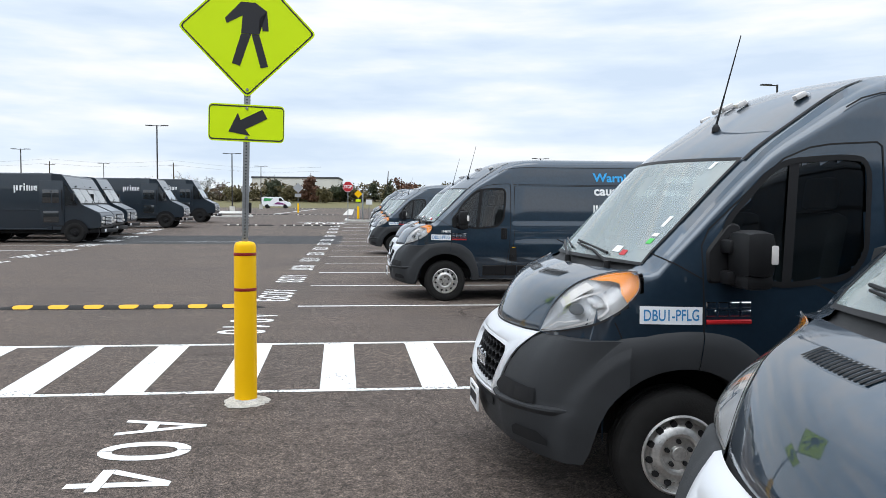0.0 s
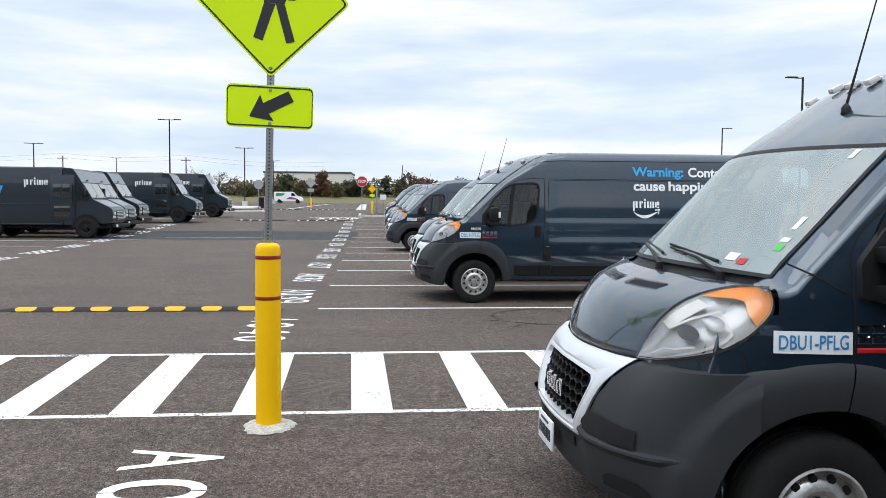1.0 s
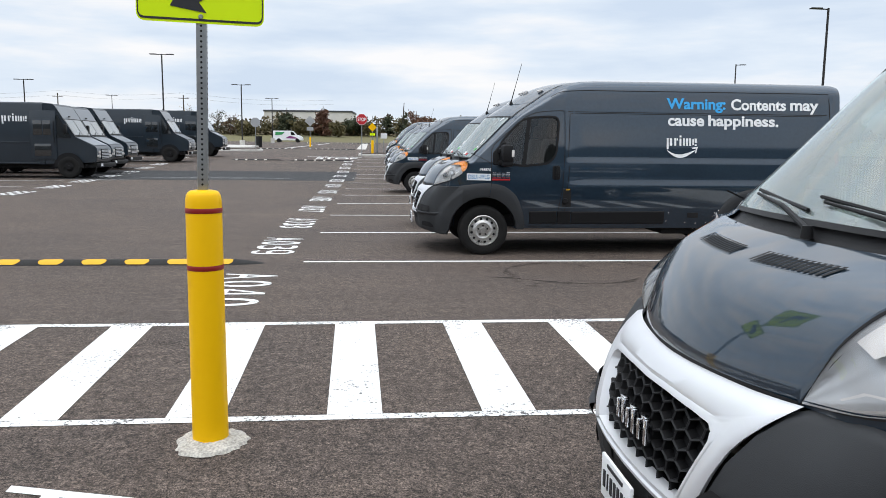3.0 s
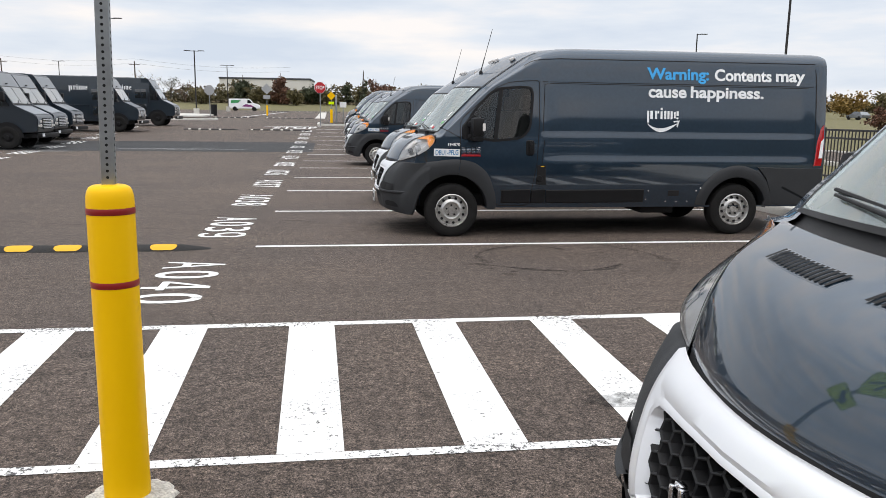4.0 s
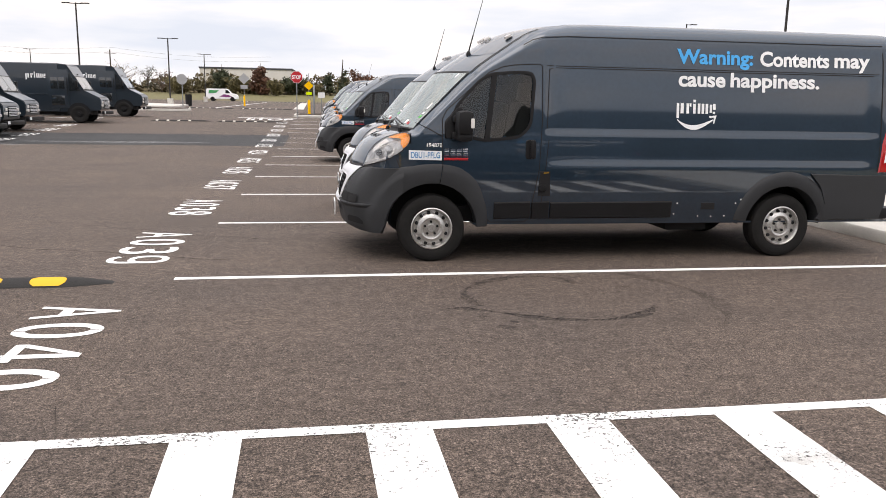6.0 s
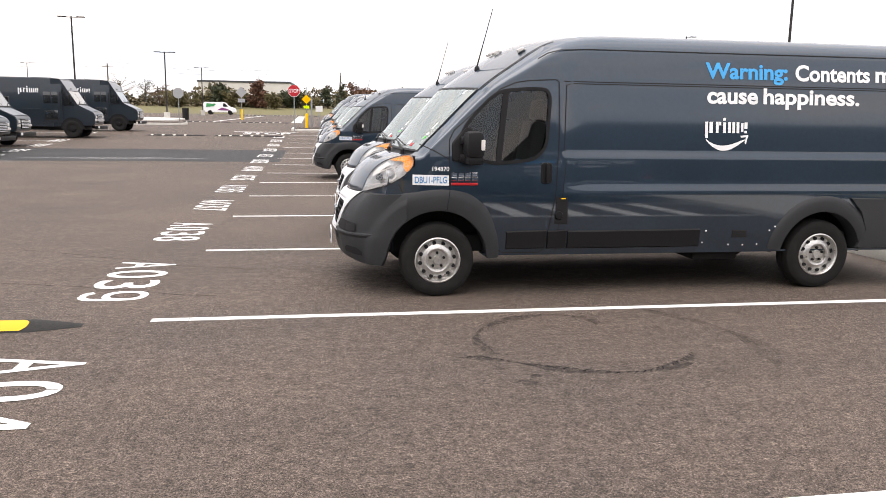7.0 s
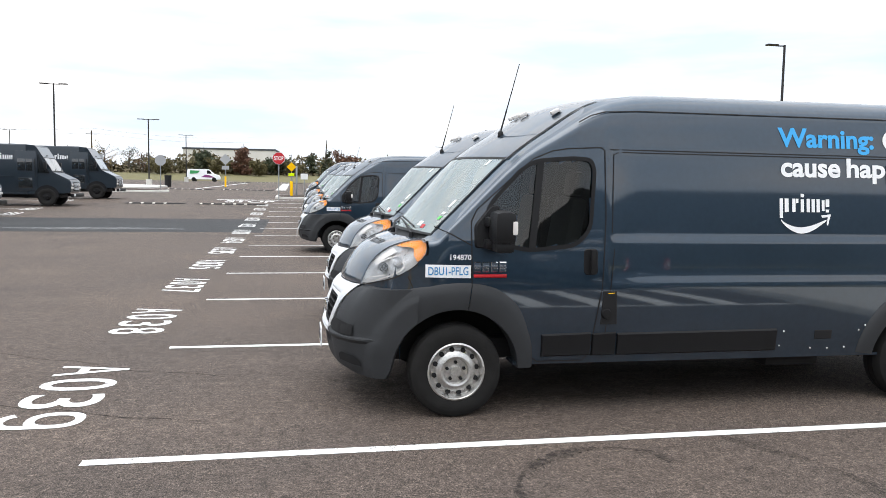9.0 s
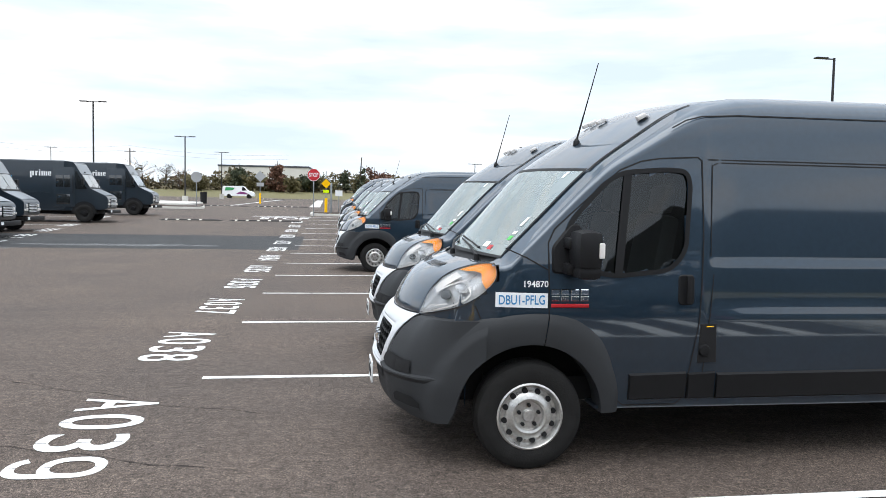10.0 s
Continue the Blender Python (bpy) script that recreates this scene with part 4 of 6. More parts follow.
def headlamp(van, side):
    def at(u, v, out=0.0):
        lo, hi = lamp_curve(LAMP_LOW, u), lamp_curve(LAMP_TOP, u)
        p = lo.lerp(hi, v)
        wide = (hi - lo).length
        way = Vector((-0.55 + 0.35 * u, 0.62 + 0.2 * u, 0.20)).normalized()
        p = p + way * (0.008 + out + 0.17 * wide * math.sin(math.pi * min(1, max(0, v))) ** 0.9 * (1.15 - 0.85 * v) - 0.006 * v)
        return Vector((p.x, side * p.y, p.z))
    us, vs = span(0, 1, 0.04), span(0, 1, 0.1)
    # bowl, with a dark rim
    bm = bmesh.new()
    grid(bm, lambda u, v: at(u, v, -0.001 - 0.055 * min(1, 4 * min(v, 1 - v)) * min(1, 6 * min(u, 1 - u))), us, vs, flip=side > 0)
    lamp = part("headlamp", bm, REFLECTOR, van, "clear headlamp with an amber rear corner")
    bm = bmesh.new()
    for v0, v1 in ((-0.02, 0.025), (0.98, 1.01)):
        grid(bm, lambda u, w: at(u, v0 + (v1 - v0) * w, 0.003), us, [0, 1], flip=side > 0)
    part("lamp_rim", bm, SEAM, lamp)
    # amber rear corner
    bm = bmesh.new()
    lead = [(0.0, 0.66), (0.25, 0.69), (0.48, 0.76), (0.7, 0.74), (1.0, 0.64)]
    grid(bm, lambda u, v: at(interp(v, lead) + (0.955 - interp(v, lead)) * u, 0.05 + 0.91 * v, -0.010), span(0, 1, 0.1), span(0, 1, 0.0625), flip=side > 0)
    part("indicator", bm, AMBER, lamp, "amber indicator lens")
    # two projector bowls
    for uc, vc, ru, rv, mat in ((0.52, 0.44, 0.05, 0.17, REFLECTOR), (0.37, 0.48, 0.05, 0.17, PLASTIC)):
        bm = bmesh.new()
        hub = bm.verts.new(at(uc, vc, -0.045))
        ring = [bm.verts.new(at(uc + ru * math.cos(radians(20 * k)), vc + rv * math.sin(radians(20 * k)), -0.020)) for k in range(18)]
        for k in range(18):
            q = (hub, ring[k], ring[(k + 1) % 18])
            bm.faces.new(q if side < 0 else q[::-1])
        part("projector", bm, mat, lamp)
    # white guide bars: a low one that climbs behind the bowls, one over them, one in front
    for run in ([(0.10, 0.10), (0.30, 0.08), (0.48, 0.09), (0.54, 0.14), (0.58, 0.30), (0.61, 0.50)], [(0.30, 0.70), (0.45, 0.64), (0.61, 0.53)], [(0.12, 0.34), (0.20, 0.36), (0.25, 0.24), (0.34, 0.17)]):
        bm = bmesh.new()
        grid(bm, lambda u, w: at(interp(u, [(k, p[0]) for k, p in enumerate(run)]), interp(u, [(k, p[1]) for k, p in enumerate(run)]) + 0.045 * w, -0.012), span(0, len(run) - 1, 0.2), [0, 1], flip=side > 0)
        part("light_bar", bm, CLEAR_LENS, lamp)
    bm = bmesh.new()
    grid(bm, lambda u, v: at(u, 0.72 + 0.20 * v, -0.014), span(0.30, 0.60, 0.03), [0, 0.5, 1], flip=side > 0)
    part("upper_reflector", bm, CLEAR_LENS, lamp)
    bm = bmesh.new()
    grid(bm, lambda u, v: at(u, v, 0.0), us, vs, flip=side > 0)
    lens = part("lens", bm, glass_clear, lamp)
    lens.visible_shadow = False
    # painted strip between the lamp and the bumper
    bm = bmesh.new()

    def strip(u, w):
        p = lamp_curve(LAMP_LOW, u)
        y = p.y
        return Vector((p.x, side * (y + 0.002), p.z + 0.01 - (p.z + 0.01 - 0.978) * w))
    grid(bm, strip, span(0, 0.56, 0.04), span(0, 1, 0.25), flip=side < 0)
    part("fender_strip", bm, VAN_PAINT, van)


glass_clear = glass_material("clear_lamp_cover", (0.93, 0.94, 0.95), ior=1.5)


def wheel(van, x, y, side):
    bm = bmesh.new()
    place = Matrix.Translation((x, y, AXLE)) @ Matrix.Rotation(radians(90 * -side), 4, "X")
    R, w = 0.362, 0.115
    prof = [(0.215, -w + 0.01), (0.24, -w), (0.30, -w - 0.004), (0.335, -w + 0.008), (0.354, -w + 0.03), (R - 0.002, -0.06), (R, -0.03), (R - 0.008, -0.028), (R - 0.008, -0.022), (R, -0.02), (R, 0.02), (R - 0.008, 0.022), (R - 0.008, 0.028), (R, 0.03), (R - 0.002, 0.06), (0.354, w - 0.03), (0.345, w - 0.012), (0.335, w - 0.008), (0.315, w + 0.002), (0.30, w + 0.004), (0.27, w + 0.005), (0.24, w), (0.222, w - 0.006), (0.215, w - 0.02)]
    lathe(bm, prof, 56, place)
    hub = part("wheel", bm, RUBBER, van, "silver steel wheel with a black tyre")
    bm = bmesh.new()
    lathe(bm, [(0.219, w - 0.018), (0.223, w - 0.002), (0.212, w + 0.004), (0.205, w - 0.004), (0.197, w - 0.03), (0.188, w - 0.045), (0.165, w - 0.042), (0.15, w - 0.026), (0.115, w - 0.012), (0.10, w - 0.018), (0.092, w - 0.04), (0.066, w - 0.042), (0.045, w - 0.040), (0.043, w - 0.024), (0.038, w - 0.018), (0.0, w - 0.018)], 56, place)
    part("rim", bm, STEEL, hub)
    for k in range(5):
        bm = bmesh.new()
        a = radians(72 * k + 18)
        c = place @ Vector((0.069 * math.cos(a), 0.069 * math.sin(a), w - 0.043))
        e = place @ Vector((0.069 * math.cos(a), 0.069 * math.sin(a), w - 0.018))
        rod(bm, c, e, 0.0145, 0.012, 6)
        part("lug_nut", bm, SEAM, hub)
    for k in range(12):
        bm = bmesh.new()
        a = radians(30 * k + 10)
        c = place @ Vector((0.168 * math.cos(a), 0.170 * math.sin(a), w - 0.05))
        e = place @ Vector((0.166 * math.cos(a), 0.166 * math.sin(a), w - 0.026))
        rod(bm, c, e, 0.0200, 0.0185, 10)
        part("vent_hole", bm, SEAM, hub, smooth=False)


def van_cab(van):
    # windscreen: glass, dark border, wipers, cowl
    def on_top(s, y, out=0.0):
        x = s + sweep_back(s) * y * y
        return Vector((x - 0.7 * out, y, smooth_interp(s, TOP) - crown(s) * y * y + 0.7 * out))

    def edge(s):
        return interp(s, [(0.5, 0.86), (0.64, 0.855), (1.14, 0.80)])
    bm = bmesh.new()
    grid(bm, lambda s, v: on_top(s, v * edge(s), 0.007), span(0.615, 1.125, 0.051), span(-1, 1, 0.1), flip=False)
    screen = part("windshield", bm, WINDSHIELD, van, "sloping windshield that mirrors the pale sky")
    screen.visible_shadow = False
    bm = bmesh.new()
    for a, b in ((0.605, 0.622), (1.112, 1.132)):
        grid(bm, lambda s, v: on_top(s, v * edge(s), 0.009), [a, b], span(-1, 1, 0.1), flip=False)
    for sgn in (-1, 1):
        grid(bm, lambda s, v: on_top(s, sgn * edge(s) * v, 0.009), span(0.62, 1.12, 0.05), [0.982, 1.004], flip=sgn < 0)
    part("windshield_border", bm, BLACK, screen)
    bm = bmesh.new()
    grid(bm, lambda s, v: on_top(s, v * 0.885, -0.006 - 0.012 * math.sin(math.pi * (s - 0.52) / 0.105)), span(0.52, 0.625, 0.0175), span(-1, 1, 0.1), flip=False)
    part("cowl", bm, BLACK, van)
    for y0, y1, s1 in ((-0.60, 0.02, 0.66), (-0.02, 0.62, 0.66)):
        bm = bmesh.new()
        a, b, c = on_top(0.585, y0, 0.022), on_top(0.635, y0 * 0.6 + y1 * 0.4, 0.034), on_top(0.665, y1, 0.022)
        rod(bm, a, b, 0.011, 0.009, 8)
        rod(bm, b, c, 0.009, 0.006, 8)
        d, e = on_top(0.64, y0 + 0.10, 0.018), on_top(0.68, y1 + 0.05, 0.018)
        rod(bm, d, e, 0.008, 0.007, 6)
        rod(bm, a + Vector((0, 0, -0.03)), a + Vector((0, 0, 0.012)), 0.022, 0.018, 10)
        part("wiper", bm, BLACK, van)
    # stickers and papers at the foot of the screen
    for s, y, w, h, m, lab in ((0.668, -0.555, 0.038, 0.015, PAPER, "small white windshield sticker"), (0.718, -0.762, 0.02, 0.012, GREEN_STICKER, "small green windshield sticker"), (0.748, -0.757, 0.022, 0.008, PAPER, "small white windshield sticker"), (0.81, -0.745, 0.014, 0.024, PAPER, "white windshield sticker"), (0.655, -0.635, 0.026, 0.012, RED, "small red windshield sticker"), (1.085, -0.68, 0.012, 0.02, PAPER, "small white windshield sticker")):
        bm = bmesh.new()
        bm.faces.new([bm.verts.new(on_top(s + b * h, y + a * w, 0.010)) for a, b in ((-1, -1), (1, -1), (1, 1), (-1, 1))])
        part("sticker", bm, m, screen, lab, smooth=False)
    # bonnet vents: two raised pads with slots
    for yc in (0.30, -0.22):
        bm = bmesh.new()
        grid(bm, lambda s, v: on_top(s, yc + 0.21 * v, 0.003 + 0.006 * min(1, 6 * (1 - abs(v))) * min(1, 60 * min(s - 0.36, 0.455 - s))), span(0.36, 0.455, 0.0136), [-1, -0.93] + span(-0.85, 0.85, 0.17) + [0.93, 1], flip=False)
        vent = part("bonnet_vent", bm, VAN_PAINT, van)
        for k in range(15):
            y = yc - 0.175 + 0.0255 * k
            bm = bmesh.new()
            bm.faces.new([bm.verts.new(on_top(s, y + d, 0.0115)) for s, d in ((0.375, -0.002), (0.44, -0.016), (0.44, -0.001), (0.375, 0.013))])
            part("vent_slot", bm, SEAM, vent, smooth=False)
    # cab interior
    bm = bmesh.new()
    box(bm, (0.96, 0, 1.17), (0.5, 1.66, 0.28), 0.06)
    box(bm, (0.84, 0, 1.30), (0.26, 1.5, 0.05), 0.02)
    part("dashboard", bm, BLACK, van)
    bm = bmesh.new()
    box(bm, (2.13, 0, 1.35), (0.03, 1.72, 1.9))
    part("bulkhead", bm, HEADLINER, van)
    bm = bmesh.new()
    box(bm, (1.78, 0, 0.62), (0.62, 1.6, 0.06))
    part("cab_floor", bm, INTERIOR, van)
    for y in (-0.5, 0.5):
        bm = bmesh.new()
        box(bm, (1.70, y, 0.98), (0.5, 0.5, 0.16), 0.05)
        box(bm, (1.95, y, 1.36), (0.14, 0.48, 0.66), 0.05, Matrix.Rotation(radians(10), 4, "Y"))
        box(bm, (2.03, y, 1.80), (0.10, 0.26, 0.20), 0.04, Matrix.Rotation(radians(8), 4, "Y"))
        box(bm, (1.72, y, 0.78), (0.4, 0.4, 0.3), 0.02)
        part("cab_seat", bm, INTERIOR, van)
    bm = bmesh.new()
    place = Matrix.Translation((1.28, -0.45, 1.33)) @ Matrix.Rotation(radians(-55), 4, "Y")
    lathe(bm, [(0.185 + 0.014 * math.cos(radians(a)), 0.014 * math.sin(radians(a))) for a in range(0, 361, 60)], 28, place)
    for a in (0, 120, 240):
        rod(bm, place.translation, place @ Vector((0.18 * math.cos(radians(a)), 0.18 * math.sin(radians(a)), 0)), 0.02, 0.012, 6)
    part("steering_wheel", bm, BLACK, van)
    bm = bmesh.new()
    box(bm, (0.72, -0.1, 1.345), (0.2, 0.32, 0.004), turn=Matrix.Rotation(0.3, 4, "Z"))
    part("paper_sheet", bm, PAPER, van, "white paper lying on the dashboard")
    # dark gutter between the brow and the sides
    for sgn in (-1, 1):
        bm = bmesh.new()
        grid(bm, lambda s, w: on_top(s, sgn * (interp(s, [(1.12, 0.815), (1.3, 0.80), (1.6, 0.78), (1.9, 0.75)]) + w), 0.006), span(1.12, 1.9, 0.06), [-0.011, 0.011], flip=sgn < 0)
        part("roof_gutter", bm, SEAM, van)
    # marker lamps and aerial on the brow
    for y in (-0.62, -0.16, 0.0, 0.16, 0.62):
        p = on_top(1.66, y, 0.0)
        bm = bmesh.new()
        box(bm, p + Vector((0.0, 0, 0.025)), (0.075, 0.05, 0.034), 0.012, Matrix.Rotation(radians(-28), 4, "Y"))
        lamp = part("marker_lamp", bm, CLEAR_LENS, van, "small clear roof marker lamp")
        bm = bmesh.new()
        box(bm, p + Vector((0.045, 0, 0.03)), (0.018, 0.046, 0.03), 0.004, Matrix.Rotation(radians(-28), 4, "Y"))
        part("lamp_base", bm, SILVER, lamp)
    bm = bmesh.new()
    p = on_top(1.405, -0.30)
    lathe(bm, [(0.026, -0.01), (0.024, 0.02), (0.012, 0.04), (0.0, 0.045)], 14, Matrix.Translation(p))
    foot = part("aerial_foot", bm, BLACK, van)
    bm = bmesh.new()
    rod(bm, p + Vector((0, 0, 0.03)), p + Vector((0.05, 0, 0.22)), 0.008, 0.006, 8)
    rod(bm, p + Vector((0.05, 0, 0.22)), p + Vector((0.15, 0.0, 0.60)), 0.005, 0.0035, 6)
    part("aerial", bm, BLACK, foot)


def van_mirror(van, side):
    bm = bmesh.new()
    y = side * 1.135
    box(bm, (1.245, y, 1.465), (0.17, 0.25, 0.25), 0.062)
    box(bm, (1.25, y - side * 0.01, 1.325), (0.15, 0.22, 0.09), 0.035)
    box(bm, (1.25, y - side * 0.01, 1.35), (0.14, 0.20, 0.10), 0.01)
    mirror = part("door_mirror", bm, BLACK, van, "large black door mirror with a clear side lamp")
    for z, w in ((1.50, 0.11), (1.335, 0.13)):
        bm = bmesh.new()
        box(bm, (1.195, side * 1.03, z), (w, 0.16, 0.075), 0.025)
        part("mirror_arm", bm, BLACK, mirror)
    bm = bmesh.new()
    side_patch(bm, rounded([(1.065, 1.30), (1.27, 1.30), (1.27, 1.62), (1.20, 1.63), (1.065, 1.47)], 0.03, 3), 0.02, side)
    part("sail_panel", bm, BLACK, mirror)
    bm = bmesh.new()
    box(bm, (1.312, y + side * 0.112, 1.465), (0.04, 0.024, 0.10), 0.011)
    part("side_lamp", bm, CLEAR_LENS, mirror)
    bm = bmesh.new()
    box(bm, (1.331, y - side * 0.02, 1.46), (0.006, 0.18, 0.20), 0.0)
    part("mirror_glass", bm, CHROME, mirror)


def van_side(van, side):
    # door window with its gasket and divider
    window = rounded(WINDOW, 0.075)
    bm = bmesh.new()
    f = bm.faces.new([bm.verts.new(on_side(x, z, -0.004, side)) for x, z in (window if side < 0 else window[::-1])])
    bmesh.ops.triangulate(bm, faces=[f])
    pane = part("door_window", bm, SIDE_GLASS, van, "dark tinted door window")
    pane.visible_shadow = False
    bm = bmesh.new()
    ribbon(bm, window, 0.032, 0.011, side, close=True)
    ribbon(bm, [(1.515, 1.295), (1.595, 1.965)], 0.055, 0.007, side)
    part("window_gasket", bm, BLACK, pane)
    # shut lines
    bm = bmesh.new()
    door = [(1.045, 1.32), (1.05, 1.0), (1.24, 0.90), (1.50, 0.60), (1.54, 0.45), (1.58, 0.42), (1.95, 0.42), (2.0, 0.47), (2.09, 0.98), (2.115, 1.55), (2.11, 2.06), (2.08, 2.083), (1.81, 2.068), (1.69, 2.048), (1.54, 1.985), (1.35, 1.82), (1.09, 1.59), (1.045, 1.50)]
    ribbon(bm, door, 0.009, 0.0035, side, close=True)
    for line in ([(2.16, 2.07), (6.08, 2.07)], [(2.17, 1.42), (2.19, 2.03), (2.24, 2.05), (6.02, 2.05), (6.06, 2.0), (6.06, 1.42)], [(2.11, 0.44), (2.19, 1.30)], [(1.045, 1.32), (0.90, 1.40), (0.76, 1.46)], [(0.568, 1.085), (0.585, 1.05), (0.605, 1.0)]):
        ribbon(bm, line, 0.008, 0.0035, side)
    ribbon(bm, [(1.90, 2.275), (2.0, 2.33), (2.12, 2.362), (2.4, 2.378), (6.1, 2.385)], 0.009, 0.010, side)
    ribbon(bm, [(6.12, 0.98), (6.13, 1.5), (6.12, 2.2), (6.10, 2.4)], 0.012, 0.0035, side)
    part("shut_line", bm, SEAM, van, smooth=False)
    # lower cladding
    for a, b in ((1.61, 2.01), (2.02, 2.22), (2.23, 3.62)):
        bm = bmesh.new()
        side_patch(bm, [(a, 0.455), (b, 0.46), (b, 0.645), (a, 0.635)], 0.022, side)
        part("side_cladding", bm, BLACK, van, "black lower door cladding")
    if side < 0:
        for x, z in ((3.66, 0.50), (3.69, 0.62), (3.95, 0.475), (4.11, 0.47), (4.27, 0.475), (4.43, 0.49), (4.39, 0.62), (4.45, 0.66)):
            p = on_side(x, z, 0.004, side)
            bm = bmesh.new()
            rod(bm, p, p + Vector((0, side * 0.006, 0)), 0.008, 0.006, 6)
            part("clip", bm, WHITE, van, "bare white clip where cladding is missing")
        bm = bmesh.new()
        side_patch(bm, [(3.98, 0.55), (4.14, 0.55), (4.14, 0.625), (3.98, 0.625)], 0.004, side)
        part("jack_hole", bm, SEAM, van)
        bm = bmesh.new()
        side_patch(bm, [(2.085, 0.705), (2.225, 0.705), (2.215, 0.967), (2.10, 0.967)], 0.006, side)
        pocket = part("fuel_pocket", bm, SEAM, van, "open dark fuel filler recess")
        bm = bmesh.new()
        lathe(bm, [(0.0, 0.02), (0.035, 0.018), (0.042, 0.0)], 16, Matrix.Translation(on_side(2.13, 0.79, 0.006, side)) @ Matrix.Rotation(radians(90), 4, "X"))
        part("filler_cap", bm, BLACK, pocket)
        bm = bmesh.new()
        side_patch(bm, [(2.14, 0.94), (2.195, 0.942), (2.195, 0.96), (2.14, 0.958)], 0.009, side)
        part("fuel_sticker", bm, YELLOW, pocket)
    # rear lower quarter in plastic, arches, rear lamp
    bm = bmesh.new()
    quarter = [(5.40, 0.42), (6.22, 0.42), (6.27, 0.60), (6.27, 0.94), (5.28, 0.955), (5.40, 0.80), (5.47, 0.62)]
    side_patch(bm, quarter, 0.03, side)
    part("rear_quarter_cladding", bm, PLASTIC, van, "dark grey rear quarter cladding")
    for cx, a0, a1, r1 in ((WHEELS[0], 2, 81, [(0, 0.595), (30, 0.635), (48, 0.69), (65, 0.705), (81, 0.688)]), (WHEELS[0], 81.6, 138, [(81, 0.688), (95, 0.682), (108, 0.69), (119, 0.73), (138, 0.70)]), (WHEELS[1], 7, 173, [(0, 0.60), (90, 0.62), (184, 0.60)])):
        bm = bmesh.new()
        flare(bm, cx, a0, a1, 0.482 if cx < 2 else 0.455, r1, 0.028, side)
        part("wheel_arch", bm, PLASTIC, van, "dark grey plastic wheel arch")
        if a0 > 20:
            continue
        bm = bmesh.new()
        rings = []
        for k in range(15):
            a = radians(2 + 176 * k / 14)
            rings.append([bm.verts.new((cx + 0.51 * math.cos(a), side * y, AXLE + 0.51 * math.sin(a))) for y in (0.60, 0.94)])
        for p, q in zip(rings, rings[1:]):
            bm.faces.new((p[0], p[1], q[1], q[0]))
        f = bm.faces.new([r[0] for r in rings])
        part("wheel_liner", bm, SEAM, van)
    bm = bmesh.new()
    side_patch(bm, [(6.13, 0.97), (6.26, 0.97), (6.285, 1.2), (6.28, 1.55), (6.22, 1.50), (6.16, 1.3)], 0.014, side)
    lamp = part("rear_lamp", bm, RED_LENS, van, "red rear lamp cluster")
    bm = bmesh.new()
    side_patch(bm, [(6.19, 1.08), (6.27, 1.08), (6.28, 1.36), (6.22, 1.32)], 0.018, side)
    part("reversing_lens", bm, WHITE, lamp)
    # handle
    bm = bmesh.new()
    side_patch(bm, rounded([(1.935, 1.095), (2.05, 1.095), (2.05, 1.298), (1.935, 1.298)], 0.035), 0.006, side)
    plate = part("handle_plate", bm, BLACK, van)
    bm = bmesh.new()
    p = on_side(1.995, 1.2, 0.035, side)
    box(bm, p, (0.034, 0.022, 0.19), 0.01)
    part("door_handle", bm, BLACK, plate)
    # fender badge: chrome bars over a red bar
    for z, h, m in ((1.181, 0.036, CHROME), (1.137, 0.036, CHROME), (1.09, 0.026, RED)):
        for k in range(1 if m is RED else 4):
            a = 1.062 + 0.066 * k
            b = a + (0.255 if m is RED else 0.056)
            bm = bmesh.new()
            side_patch(bm, [(a, z - h / 2), (b, z - h / 2), (b, z + h / 2), (a, z + h / 2)], 0.007, side)
            part("badge_bar", bm, m, van, "red fender badge bar" if m is RED else "chrome fender badge bar")
    # writing
    bm = bmesh.new()
    grid(bm, lambda u, v: on_side(0.695 + 0.343 * u, 1.082 - 0.006 * u + 0.096 * v, 0.006, side), span(0, 1, 0.1), [0, 0.5, 1], flip=side > 0)
    plate = part("unit_label", bm, WHITE, van, "white label with blue DBU1-PFLG lettering")

    def write(name, text, x, z, w, h, mat, parent, bold, out=0.006, lab=""):
        t = fit_lettering(text, w, h, bold)
        remap(t, lambda a, b, c: on_side(x + (a if side < 0 else w - a), z + b, out, side))
        part(name, t, mat, parent, lab, smooth=False)
    write("label_letters", "DBU1-PFLG", 0.716, 1.098, 0.302, 0.062, LABEL_BLUE, plate, 0.010, 0.0095)
    write("fleet_number", "194870", 0.881, 1.211, 0.16, 0.042, WHITE, van, 0.012)
    write("slogan", "Warning:", 3.625, 2.082, 0.895, 0.207, BLUE, van, 0.03, 0.005, "blue word Warning on the van side")
    for text, x, z, w, h in (("Contents", 4.605, 2.125, 0.845, 0.165), ("may", 5.515, 2.082, 0.445, 0.165), ("cause", 3.645, 1.885, 0.55, 0.118), ("happiness.", 4.255, 1.842, 1.08, 0.207)):
        write("slogan", text, x, z, w, h, WHITE, van, 0.03, 0.005, "white word %s on the van side" % text.strip("."))
    # maker's word and swoosh as plain shapes
    for a, w, lo, hi in ((0.0, 0.03, -0.05, 0.11), (0.046, 0.036, 0.0, 0.11), (0.115, 0.03, 0.0, 0.11), (0.15, 0.022, 0.075, 0.11), (0.193, 0.03, 0.0, 0.105), (0.193, 0.03, 0.122, 0.15), (0.247, 0.03, 0.0, 0.11), (0.293, 0.03, 0.0, 0.108), (0.339, 0.03, 0.0, 0.108), (0.388, 0.026, 0.012, 0.10), (0.424, 0.034, 0.045, 0.108), (0.424, 0.03, 0.0, 0.024)):
